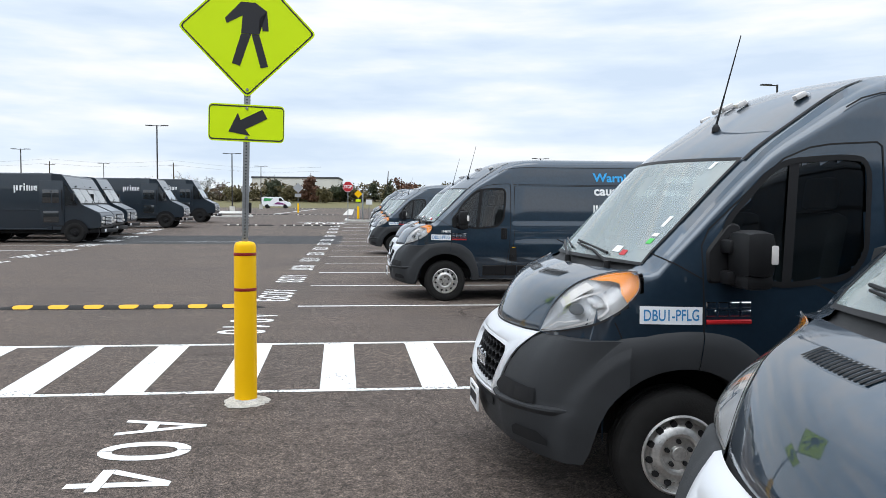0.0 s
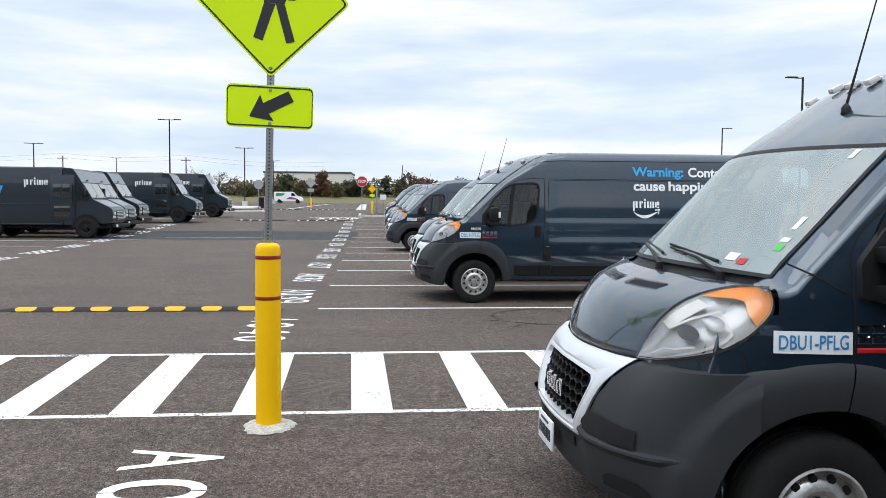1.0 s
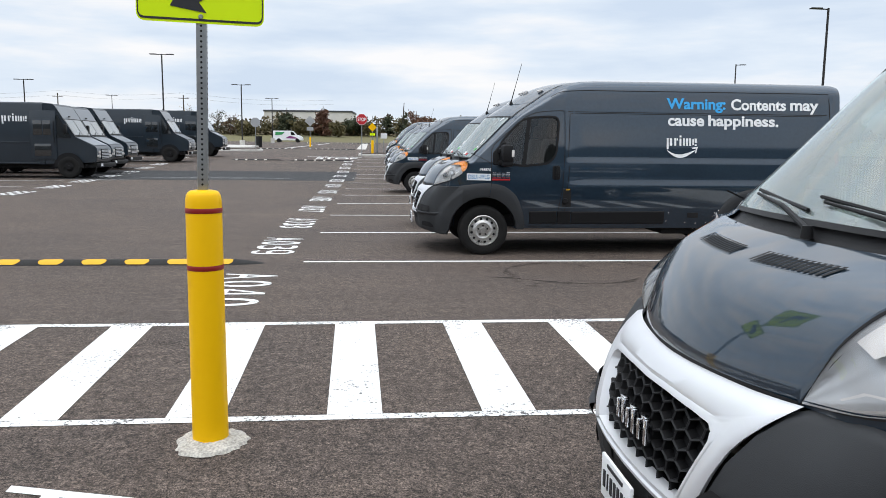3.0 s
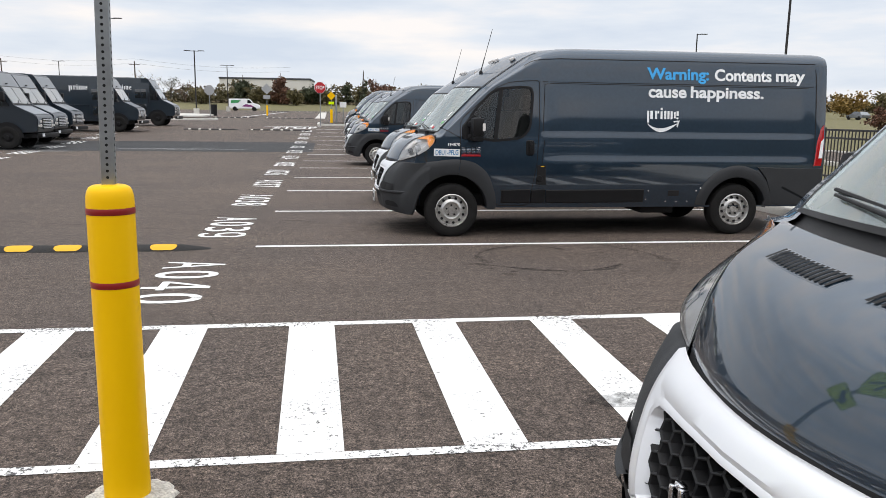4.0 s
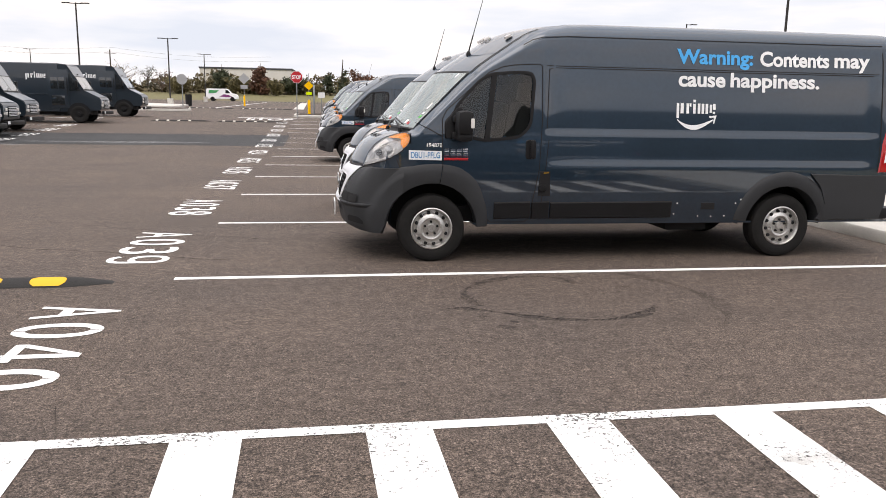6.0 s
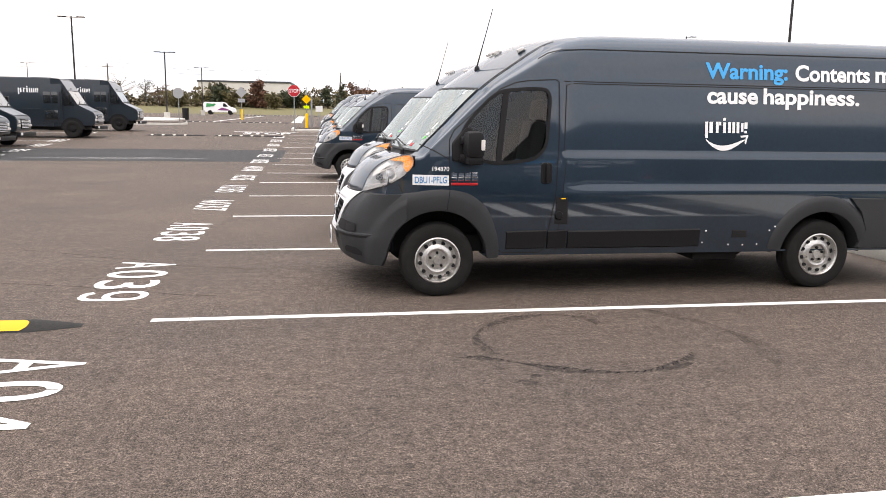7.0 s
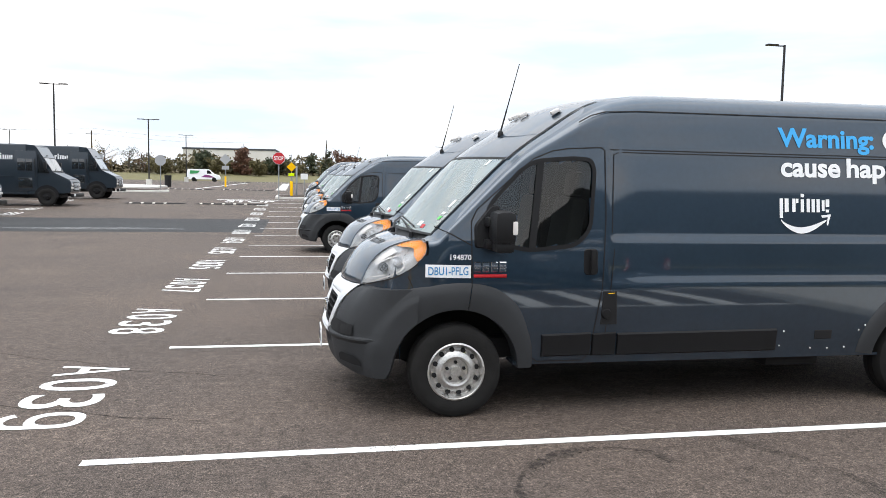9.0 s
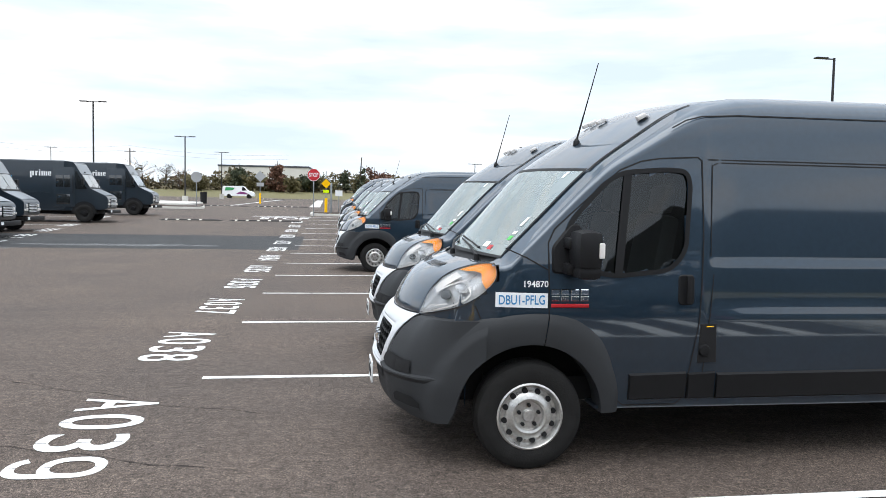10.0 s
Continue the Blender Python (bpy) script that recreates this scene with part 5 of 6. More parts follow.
        a += 3.63
        bm = bmesh.new()
        v = [bm.verts.new(on_side(px, 1.60 + pz, 0.005, side)) for px, pz in ((a, lo), (a + w, lo), (a + w, hi), (a, hi))]
        bm.faces.new(v if side < 0 else v[::-1])
        part("mark_bar", bm, WHITE, van, smooth=False)
    bm = bmesh.new()
    pts = [(3.64 + 0.42 * k / 16, 1.535 - 0.085 * math.sin(math.pi * (k / 16) ** 0.85)) for k in range(17)]
    for (k, a), b in zip(enumerate(pts), pts[1:]):
        w0, w1 = 0.006 + 0.02 * math.sin(math.pi * k / 16), 0.006 + 0.02 * math.sin(math.pi * (k + 1) / 16)
        q = [(a[0], a[1] - w0), (b[0], b[1] - w1), (b[0], b[1] + w1), (a[0], a[1] + w0)]
        v = [bm.verts.new(on_side(px, pz, 0.005, side)) for px, pz in q]
        bm.faces.new(v if side < 0 else v[::-1])
    for q in ([(4.02, 1.555), (4.10, 1.565), (4.10, 1.585), (4.01, 1.575)], [(4.10, 1.585), (4.075, 1.575), (4.06, 1.50), (4.075, 1.49)]):
        v = [bm.verts.new(on_side(px, pz, 0.005, side)) for px, pz in q]
        bm.faces.new(v if side < 0 else v[::-1])
    part("swoosh", bm, WHITE, van, "white curved swoosh", smooth=False)


def delivery_van():
    van = new("delivery_van")
    van_body(van)
    van_front(van)
    van_cab(van)
    for side in (-1, 1):
        headlamp(van, side)
        van_mirror(van, side)
        van_side(van, side)
        for x in WHEELS:
            wheel(van, x, side * 0.885, side)
    bm = bmesh.new()
    box(bm, (3.3, 0, 0.48), (5.2, 1.5, 0.16))
    box(bm, (3.9, 0, 0.36), (0.5, 1.7, 0.14), 0.03)
    rod(bm, (4.99, -0.8, 0.33), (4.99, 0.8, 0.33), 0.05)
    part("chassis", bm, SEAM, van)
    bm = bmesh.new()
    box(bm, (3.9, -0.86, 0.40), (5.0, 0.2, 0.02))
    part("sill", bm, VAN_PAINT, van)
    bm = bmesh.new()
    box(bm, (6.35, 0, 0.49), (0.24, 1.98, 0.13), 0.02)
    box(bm, (6.24, 0, 0.68), (0.12, 1.9, 0.5), 0.04)
    part("rear_bumper", bm, BLACK, van)
    return van


LABEL = "slate blue high-roof delivery van parked nose out"
van = delivery_van()
tagged(van, LABEL + ", with a white slogan", "van", "delivery vans in the bays")
van.matrix_basis = pose(0.93, 14.245, 0)
for x, y, turn, extra in ((1.15, 4.78, 0, ", beside the pedestrian crossing"), (1.20, 1.42, 0, ", in the next bay"), (1.08, 17.7, 0, ", beside another van"), (0.75, 28.35, 0, ""), (0.90, 35.2, 0, ""), (0.98, 42.1, 0, ""), (1.2, 52.4, 0, "")):
    c = copy_thing(van, pose(x, y, level(y), 0, 0, turn))
    for ob in [o for o in c.children if o.name.startswith("fleet_number")]:
        bpy.data.objects.remove(ob)
    tagged(c, LABEL + extra)


# ---- bollard with the crossing sign ----
BX, BY = -0.595, 6.37
bollard = new("bollard")
bollard.location = (BX, BY, level(BY))
bm = bmesh.new()
lathe(bm, [(0.093, 0.0), (0.093, 0.05), (0.0915, 0.9), (0.091, 1.285), (0.0895, 1.308), (0.085, 1.328), (0.077, 1.342), (0.064, 1.350), (0.04, 1.354), (0.0, 1.355)], 40)
part("sleeve", bm, YELLOW, bollard)
for z in (0.955, 1.25):
    bm = bmesh.new()
    lathe(bm, [(0.0925, z - 0.013), (0.0935, z - 0.011), (0.0935, z + 0.011), (0.0925, z + 0.013)], 40)
    part("reflective_band", bm, DARK_RED, bollard, "dark red reflective band")
tagged(bollard, "yellow plastic-sleeved bollard with two dark red bands", "bollard")
bm = bmesh.new()
rng = random.Random(4)
rings = []
for k in range(36):
    a = 2 * math.pi * k / 36
    r = 0.176 + 0.012 * math.sin(3 * a + 1) + rng.uniform(-0.012, 0.012)
    rings.append([bm.verts.new((BX + q * math.cos(a), BY + q * math.sin(a), level(BY) + z + rng.uniform(-0.003, 0.003))) for q, z in ((r + 0.014, -0.003), (r, 0.014), (r - 0.03, 0.022), (0.12, 0.03), (0.085, 0.036))])
for a, b in zip(rings, rings[1:] + rings[:1]):
    for k in range(4):
        bm.faces.new((a[k], b[k], b[k + 1], a[k + 1]))
tagged(part("bollard_footing", bm, ROUGH_CONCRETE, smooth=False), "rough round concrete footing at the bollard's base", "footing", kind="structure")

sign = new("crossing_sign")
sign.matrix_basis = pose(BX, BY, 1.352 + level(BY), 0, 1.2, 5)
bm = bmesh.new()
box(bm, (0, 0, 1.08), (0.051, 0.051, 2.2), 0.006)
post = part("post", bm, GALVANISED, sign, "perforated galvanised square post")
bm = bmesh.new()
for k in range(84):
    z = 0.03 + 0.0254 * k
    for way in (-1, 1):
        rod(bm, (0, way * 0.02, z), (0, way * 0.0265, z), 0.0058, 0.0058, 8)
        rod(bm, (way * 0.02, 0, z), (way * 0.0265, 0, z), 0.0058, 0.0058, 8)
part("punched_hole", bm, SEAM, post, "rows of punched holes", smooth=False)


def sign_face(parent, name, outline, y, zc, face_mat, border, inset=0.018):
    """A sheet sign in its own plane: plate, black border line, and bolts."""
    bm = bmesh.new()
    slab(bm, rounded(outline, 0.045, 6), lambda x, z, h: (x, y - h, zc + z), 0.003)
    plate = part(name, bm, face_mat, parent, smooth=False)
    bm = bmesh.new()
    a, b = rounded(grown(outline, -inset), 0.035, 6), rounded(grown(outline, -inset - border), 0.03, 6)
    va = [bm.verts.new((x, y - 0.0015, zc + z)) for x, z in a]
    vb = [bm.verts.new((x, y - 0.0015, zc + z)) for x, z in b]
    for k in range(len(a)):
        j = (k + 1) % len(a)
        bm.faces.new((va[k], va[j], vb[j], vb[k]))
    part("border", bm, SIGN_BLACK, plate, smooth=False)
    return plate


H = 0.555
diamond = sign_face(sign, "diamond_plate", [(0, -H), (H, 0), (0, H), (-H, 0)], -0.03, 1.74, SIGN_GREEN, 0.016)
tagged(diamond, "fluorescent yellow-green diamond with a black walking symbol")
bm = bmesh.new()


def blob(outline, mat=0):
    f = bm.faces.new([bm.verts.new((x, -0.0325, 1.74 + z)) for x, z in outline])
    bmesh.ops.triangulate(bm, faces=[f])


# plain walking symbol: head disc, trunk with arms, two legs
blob([(-0.02 + 0.058 * math.cos(2 * math.pi * k / 20), 0.30 + 0.058 * math.sin(2 * math.pi * k / 20)) for k in range(20)])
blob([(-0.06, 0.225), (0.055, 0.225), (0.15, 0.16), (0.165, 0.0), (0.115, 0.0), (0.105, 0.115), (0.085, 0.12), (0.09, -0.03), (-0.055, -0.03), (-0.045, 0.115), (-0.17, 0.045), (-0.185, 0.085)])
blob([(-0.055, -0.032), (0.025, -0.032), (-0.06, -0.295), (-0.125, -0.275)])
blob([(0.028, -0.032), (0.09, -0.032), (0.165, -0.29), (0.105, -0.305)])
part("walking_symbol", bm, SIGN_BLACK, diamond, smooth=False)
arrow_plate = sign_face(sign, "arrow_plate", [(-0.305, -0.1525), (0.305, -0.1525), (0.305, 0.1525), (-0.305, 0.1525)], -0.03, 0.98, SIGN_GREEN, 0.012, 0.012)
tagged(arrow_plate, "fluorescent yellow-green plate with a black arrow")
bm = bmesh.new()
turn = Matrix.Rotation(radians(28), 2)
tip = Vector((-0.145, -0.075))
for poly in ([(0.0, 0.0), (0.14, -0.105), (0.125, 0.0), (0.14, 0.105)], [(0.12, -0.042), (0.33, -0.042), (0.33, 0.042), (0.12, 0.042)]):
    pts = [tip + turn @ Vector(p) for p in poly]
    f = bm.faces.new([bm.verts.new((p.x, -0.0325 - (0.0006 if len(poly) == 4 and poly[0][0] else 0), 0.98 + p.y)) for p in pts])
    bmesh.ops.triangulate(bm, faces=[f])
part("arrow", bm, SIGN_BLACK, arrow_plate, smooth=False)
for z in (0.86, 1.10, 1.255, 2.17):
    bm = bmesh.new()
    rod(bm, (0, -0.03, z), (0, -0.04, z), 0.013, 0.009, 10)
    part("bolt", bm, GALVANISED, sign)
tagged(sign, "yellow-green pedestrian crossing sign with an arrow plate on a perforated post", "sign")


PALE_PATCH = worn_paint("pale_bump_patch", (0.55, 0.53, 0.47), 0.40, 0.05)


# ---- rubber speed bumps ----
def speed_bump(x0, x1, y, wide=0.34, tall=0.055, yellow=(), yellow_mat=None, pale=False):
    b = new("speed_bump")
    b.location = (x0, y, level(y))
    bm = bmesh.new()
    L = x1 - x0
    xs = [0.0, 0.08, 0.2, 0.36] + span(0.5, L - 0.5, 0.3) + [L - 0.36, L - 0.2, L - 0.08, L]

    def shape(x, v, extra=0.0):
        e = min(1, x / 0.36, (L - x) / 0.36)
        k = math.sin(math.pi * v) ** 0.8
        return (x, (v - 0.5) * wide * (0.35 + 0.65 * e), max(0.002, tall * k * e ** 0.6) + extra)
    grid(bm, shape, xs, span(0, 1, 0.1), flip=False)
    part("rubber_body", bm, RUBBER_BUMP, b)
    first = None
    for c, w in yellow:
        bm = bmesh.new()
        grid(bm, lambda u, v: shape(c + u * (1.0 - 0.45 * max(0, (abs(v - 0.27) - 0.05) / 0.22) ** 2 * 1.0), v, 0.004), span(-w / 2, w / 2, 0.06), span(0.04, 0.52, 0.06), flip=False)
        part("yellow_patch", bm, yellow_mat or YELLOW_PAINT, b, "worn yellow patch")
    return tagged(b, "black rubber speed bump with worn yellow patches, laid on asphalt" if not pale else "black and pale striped speed bump laid on asphalt", "speed bump")


speed_bump(-5.35, -1.15, 12.52, yellow=[(5.35 - 1.68 - 0.533 * k, 0.30) for k in range(7)])
speed_bump(-9.6, -5.4, 12.52, yellow=[(4.2 - 0.5 - 0.533 * k, 0.30) for k in range(7)])
for x0, x1, y in ((-8.6, -5.2, 52.2), (-4.9, -0.9, 52.2), (-11.0, -6.6, 80.5), (-6.2, -1.2, 80.5), (-10.5, -6.2, 131.0), (-5.6, 2.0, 131.0)):
    n = int((x1 - x0) / 0.6)
    speed_bump(x0, x1, y, 0.36, 0.07, [(0.4 + 0.6 * k, 0.16) for k in range(n - 1)], PALE_PATCH, True)


# ---- step vans across the aisle: x runs back from the front bumper, nose to +x ----
def step_van():
    t = new("step_van")
    W = 1.12

    bm = bmesh.new()
    box(bm, (-4.95, 0, 2.0), (5.3, 2 * W, 2.76), 0.07)
    part("cargo_box", bm, TRUCK_PAINT, t)
    # cab: sloping screen over a short bonnet
    bm = bmesh.new()
    outline = [(-2.32, 0.62), (-0.2, 0.72), (-0.06, 0.80), (-0.05, 1.35), (-0.16, 1.50), (-0.95, 1.86), (-1.78, 3.26), (-1.86, 3.36), (-2.32, 3.37)]
    for s in (-1, 1):
        vs = []
        for x, z in outline:
            tuck = 0.13 if x > -0.9 else 0.02
            vs.append(bm.verts.new((x, s * (W - tuck), z)))
        f = bm.faces.new(vs if s > 0 else vs[::-1])
    bm.verts.ensure_lookup_table()
    n = len(outline)
    for k in range(n):
        j = (k + 1) % n
        bm.faces.new((bm.verts[k], bm.verts[j], bm.verts[n + j], bm.verts[n + k]))
    bmesh.ops.bevel(bm, geom=bm.edges[:], offset=0.03, segments=2, affect="EDGES")
    part("cab", bm, TRUCK_PAINT, t)

    def slope(u, y, out=0.01):
        a, b = Vector((-0.95, 0, 1.86)), Vector((-1.78, 0, 3.26))
        nrm = Vector((1.4, 0, 0.83)).normalized()
        p = a.lerp(b, u) + nrm * out
        return Vector((p.x, y, p.z))
    bm = bmesh.new()
    grid(bm, lambda u, y: slope(u, y, 0.012), [0.60, 0.8, 1.0], span(-W + 0.06, W - 0.06, 0.4), flip=True)
    part("brow_panel", bm, TRUCK_CAP_SHEEN, t, "pale grey panel over the windshield")
    for a, b in ((-0.98, -0.03), (0.03, 0.98)):
        bm = bmesh.new()
        grid(bm, lambda u, y: slope(u, y, 0.016), [0.07, 0.3, 0.57], [a, b], flip=True)
        part("windshield_pane", bm, TRUCK_GLASS, t)
    bm = bmesh.new()
    grid(bm, lambda u, y: slope(u, y, 0.008), [0.02, 0.62], [-W + 0.05, W - 0.05], flip=True)
    part("windshield_gasket", bm, BLACK, t)
    for y in (-0.6, 0.5):
        bm = bmesh.new()
        rod(bm, slope(0.03, y, 0.03), slope(0.16, y + 0.45, 0.03), 0.012, 0.01, 6)
        part("wiper", bm, BLACK, t)
    bm = bmesh.new()
    box(bm, slope(0.66, -0.3, 0.05), (0.06, 0.14, 0.05), 0.01)
    part("brow_lamp", bm, BLACK, t)
    # bonnet top with the sky's sheen put in as paler grey, grille, lamps, bumper
    bm = bmesh.new()
    grid(bm, lambda u, y: Vector((-0.95 + 0.79 * u, y, 1.875 - 0.36 * u + 0.012 - 0.02 * abs(y))), [0.03, 0.5, 0.97], span(-0.93, 0.93, 0.31), flip=False)
    part("bonnet_sky_sheen", bm, TRUCK_CAP_SHEEN, t)
    bm = bmesh.new()
    box(bm, (-0.035, 0, 1.10), (0.05, 0.9, 0.48), 0.015)
    grille = part("grille", bm, SEAM, t)
    for k in range(6):
        bm = bmesh.new()
        box(bm, (-0.005, 0, 0.92 + 0.072 * k), (0.03, 0.92, 0.035), 0.006)
        part("grille_bar", bm, SILVER, grille)
    for s in (-1, 1):
        for z in (1.02, 1.2):
            bm = bmesh.new()
            box(bm, (-0.03, s * 0.68, z), (0.05, 0.2, 0.14), 0.02)
            part("headlamp", bm, CLEAR_LENS, t)
        bm = bmesh.new()
        box(bm, (-0.03, s * 0.9, 1.02), (0.05, 0.12, 0.1), 0.02)
        part("corner_lamp", bm, CLEAR_LENS, t)
    bm = bmesh.new()
    box(bm, (0.04, 0, 0.60), (0.16, 2.24, 0.2), 0.04)
    part("front_bumper", bm, BLACK, t)
    bm = bmesh.new()
    box(bm, (0.127, -0.9, 0.62), (0.012, 0.26, 0.13))
    part("number_plate", bm, WHITE, t, "pale number plate")
    # sides
    for s in (-1, 1):
        bm = bmesh.new()
        box(bm, (-2.32, s * W, 1.95), (1.12, 0.03, 2.2), 0.012)
        door = part("sliding_door", bm, TRUCK_PAINT, t)
        for a, b in ((-2.75, -2.36), (-2.32, -1.98)):
            bm = bmesh.new()
            box(bm, ((a + b) / 2, s * (W + 0.018), 2.28), (b - a, 0.012, 0.66), 0.004)
            part("window_pane", bm, TRUCK_DARK_GLASS, door)
        bm = bmesh.new()
        box(bm, (-2.36, s * (W + 0.018), 1.28), (0.72, 0.012, 0.56), 0.004)
        part("lower_pane", bm, TRUCK_DARK_GLASS, door)
        bm = bmesh.new()
        rod(bm, (-1.84, s * (W + 0.06), 1.6), (-1.84, s * (W + 0.06), 2.6), 0.02, n=8)
        part("grab_rail", bm, BLACK, t)
        bm = bmesh.new()
        slab(bm, [(-1.72, 1.85), (-1.12, 1.85), (-1.66, 2.85), (-1.72, 2.85)], lambda x, z, h: (x, s * (W - 0.006 + h), z), 0.01)
        part("quarter_window", bm, TRUCK_DARK_GLASS, t, smooth=False)
        bm = bmesh.new()
        box(bm, (-1.25, s * (W + 0.28), 2.25), (0.14, 0.2, 0.4), 0.04)
        rod(bm, (-1.35, s * W, 2.45), (-1.27, s * (W + 0.28), 2.4), 0.02, n=6)
        rod(bm, (-1.35, s * W, 2.0), (-1.27, s * (W + 0.28), 2.1), 0.02, n=6)
        part("mirror", bm, BLACK, t)
        bm = bmesh.new()
        box(bm, (-5.2, s * (W + 0.005), 1.62), (4.5, 0.03, 0.05), 0.008)
        box(bm, (-5.0, s * (W + 0.005), 0.68), (4.9, 0.03, 0.06), 0.008)
        part("rub_rail", bm, TRUCK_PAINT, t)
        bm = bmesh.new()
        for k in range(24):
            a0, a1 = radians(180 * k / 24), radians(180 * (k + 1) / 24)
            q = []
            for a, r in ((a0, 0.56), (a0, 0.66), (a1, 0.66), (a1, 0.56)):
                q.append(bm.verts.new((-1.27 + r * math.cos(a), s * (W + 0.012), 0.5 + r * math.sin(a))))
            bm.faces.new(q if s > 0 else q[::-1])
        part("wheel_arch", bm, BLACK, t, smooth=False)
        bm = bmesh.new()
        f = bm.faces.new([bm.verts.new((-1.27 + 0.57 * math.cos(radians(12 * k)), s * (W + 0.006), 0.5 + 0.57 * math.sin(radians(12 * k)))) for k in range(16)])
        part("wheel_well", bm, SEAM, t, smooth=False)
        for x in (-1.27, -5.6):
            bm = bmesh.new()
            place = Matrix.Translation((x, s * (W - 0.10), 0.49)) @ Matrix.Rotation(radians(90 * -s), 4, "X")
            lathe(bm, [(0.2, 0.08), (0.28, 0.135), (0.42, 0.14), (0.47, 0.12), (0.49, 0.08), (0.49, -0.12), (0.3, -0.14)], 36, place)
            wheel_ob = part("wheel", bm, RUBBER, t)
            bm = bmesh.new()
            lathe(bm, [(0.275, 0.13), (0.26, 0.10), (0.17, 0.055), (0.15, 0.09), (0.10, 0.10), (0.09, 0.16), (0.0, 0.165)], 28, place)
            part("hub", bm, BLACK, wheel_ob)
        # plain word blocks and swoosh on the box
        for a, w, lo, hi in ((0.0, 0.075, -0.11, 0.25), (0.11, 0.085, 0.0, 0.25), (0.275, 0.07, 0.0, 0.25), (0.36, 0.05, 0.17, 0.25), (0.46, 0.07, 0.0, 0.24), (0.46, 0.07, 0.28, 0.345), (0.59, 0.07, 0.0, 0.25), (0.70, 0.07, 0.0, 0.245), (0.81, 0.07, 0.0, 0.245), (0.925, 0.06, 0.02, 0.23), (1.01, 0.08, 0.10, 0.245), (1.01, 0.07, 0.0, 0.055)):
            bm = bmesh.new()
            a = -4.08 + a if s < 0 else -3.1 - a - w
            slab(bm, [(a, 2.55 + lo), (a + w, 2.55 + lo), (a + w, 2.55 + hi), (a, 2.55 + hi)], lambda u, z, h: (u, s * (W + 0.006), z))
            part("mark_bar", bm, WHITE, t, smooth=False)
        bm = bmesh.new()
        c = -5.75 if s < 0 else -2.95 - 1.2
        for k in range(14):
            a0, a1 = radians(205 + 110 * k / 14), radians(205 + 110 * (k + 1) / 14)
            q = [(c + r * math.cos(a), 2.75 + r * math.sin(a)) for a, r in ((a0, 0.62), (a0, 0.76), (a1, 0.76), (a1, 0.62))]
            bm.faces.new([bm.verts.new((u, s * (W + 0.006), z)) for u, z in q])
        slab(bm, [(c + 0.28, 2.42), (c + 0.72, 2.52), (c + 0.55, 2.05), (c + 0.46, 2.28)], lambda u, z, h: (u, s * (W + 0.008), z))
        part("swoosh", bm, BLUE, t, "pale blue swoosh", smooth=False)
    bm = bmesh.new()
    box(bm, (-4.0, 0, 0.55), (6.6, 1.5, 0.2))
    part("chassis", bm, SEAM, t)
    bm = bmesh.new()
    box(bm, (-4.95, 0, 3.40), (5.2, 2.0, 0.03), 0.01)
    box(bm, (-3.4, 0.2, 3.44), (0.4, 0.35, 0.06), 0.02)
    part("roof_panel", bm, TRUCK_CAP_SHEEN, t)
    return t


TRUCK_GLASS = material("truck_windshield", (0.16, 0.19, 0.20), 0.08, vary=0.2, scale=1.5, coat=1.0, spec=0.9)
TRUCK_DARK_GLASS = material("truck_window", (0.02, 0.023, 0.025), 0.06, vary=0.2, scale=2, coat=1.0, spec=0.8)
truck = step_van()
tagged(truck, "slate grey boxy step van with a pale brow, parked nose out", "delivery truck", "step vans across the aisle")
truck.matrix_basis = pose(-10.85, 36.0, level(36.0)) @ Matrix.Diagonal((0.89, 0.89, 0.89, 1))
for x, y in ((-11.4, 39.5), (-11.75, 43.0), (-10.35, 49.9), (-9.7, 56.9)):
    copy_thing(truck, pose(x, y, level(y)))


# ---- light poles, signs and the far side of the car park ----
def light_pole(x, y, z0, tall, arms, heading, radius=0.075, base=True):
    p = new("light_pole")
    p.matrix_basis = pose(x, y, z0, 0, 0, heading)
    bm = bmesh.new()
    rod(bm, (0, 0, 0.6 if base else 0), (0, 0, tall), radius, radius * 0.8, 12)
    part("pole", bm, POLE_BLACK, p)
    if base:
        bm = bmesh.new()
        rod(bm, (0, 0, 0), (0, 0, 0.75), 0.3, 0.3, 20)
        part("concrete_base", bm, CONCRETE, p)
    for s in arms:
        bm = bmesh.new()
        box(bm, (s * 0.25, 0, tall - 0.06), (0.5, 0.06, 0.06), 0.01)
        box(bm, (s * 0.72, 0, tall - 0.03), (0.62, 0.32, 0.07), 0.025)
        part("lamp_head", bm, POLE_BLACK, p)
    return tagged(p, "tall dark light pole with flat lamp heads" if len(arms) > 1 else "tall dark light pole with one flat lamp head", "street lamp", "light poles of the car park")


light_pole(25.4, 43.9, level(43.9), 9.3 - level(43.9), (-1,), 0)
light_pole(37.0, 78.6, level(78.6), 10.0 - level(78.6), (1,), 0)
light_pole(22.0, 90.0, level(90), 7.9 - level(90), (-1, 1), 0)
light_pole(21.8, 120.0, level(120), 7.5 - level(120), (-1, 1), 0)
light_pole(-18.2, 74.0, level(74), 9.33 - level(74), (-1, 1), 0)
light_pole(-37.9, 92.6, level(92), 8.32 - level(92), (-1, 1), 0)
light_pole(-13.95, 90.0, level(90), 7.97 - level(90), (-1, 1), 0)
light_pole(-15.0, 125.0, level(125), 8.5 - level(125), (-1, 1), 0)
light_pole(-46.9, 150.0, level(150), 10.0 - level(150), (-1, 1), 0)


def octagon(r):
    return [(r * math.cos(radians(22.5 + 45 * k)), r * math.sin(radians(22.5 + 45 * k))) for k in range(8)]


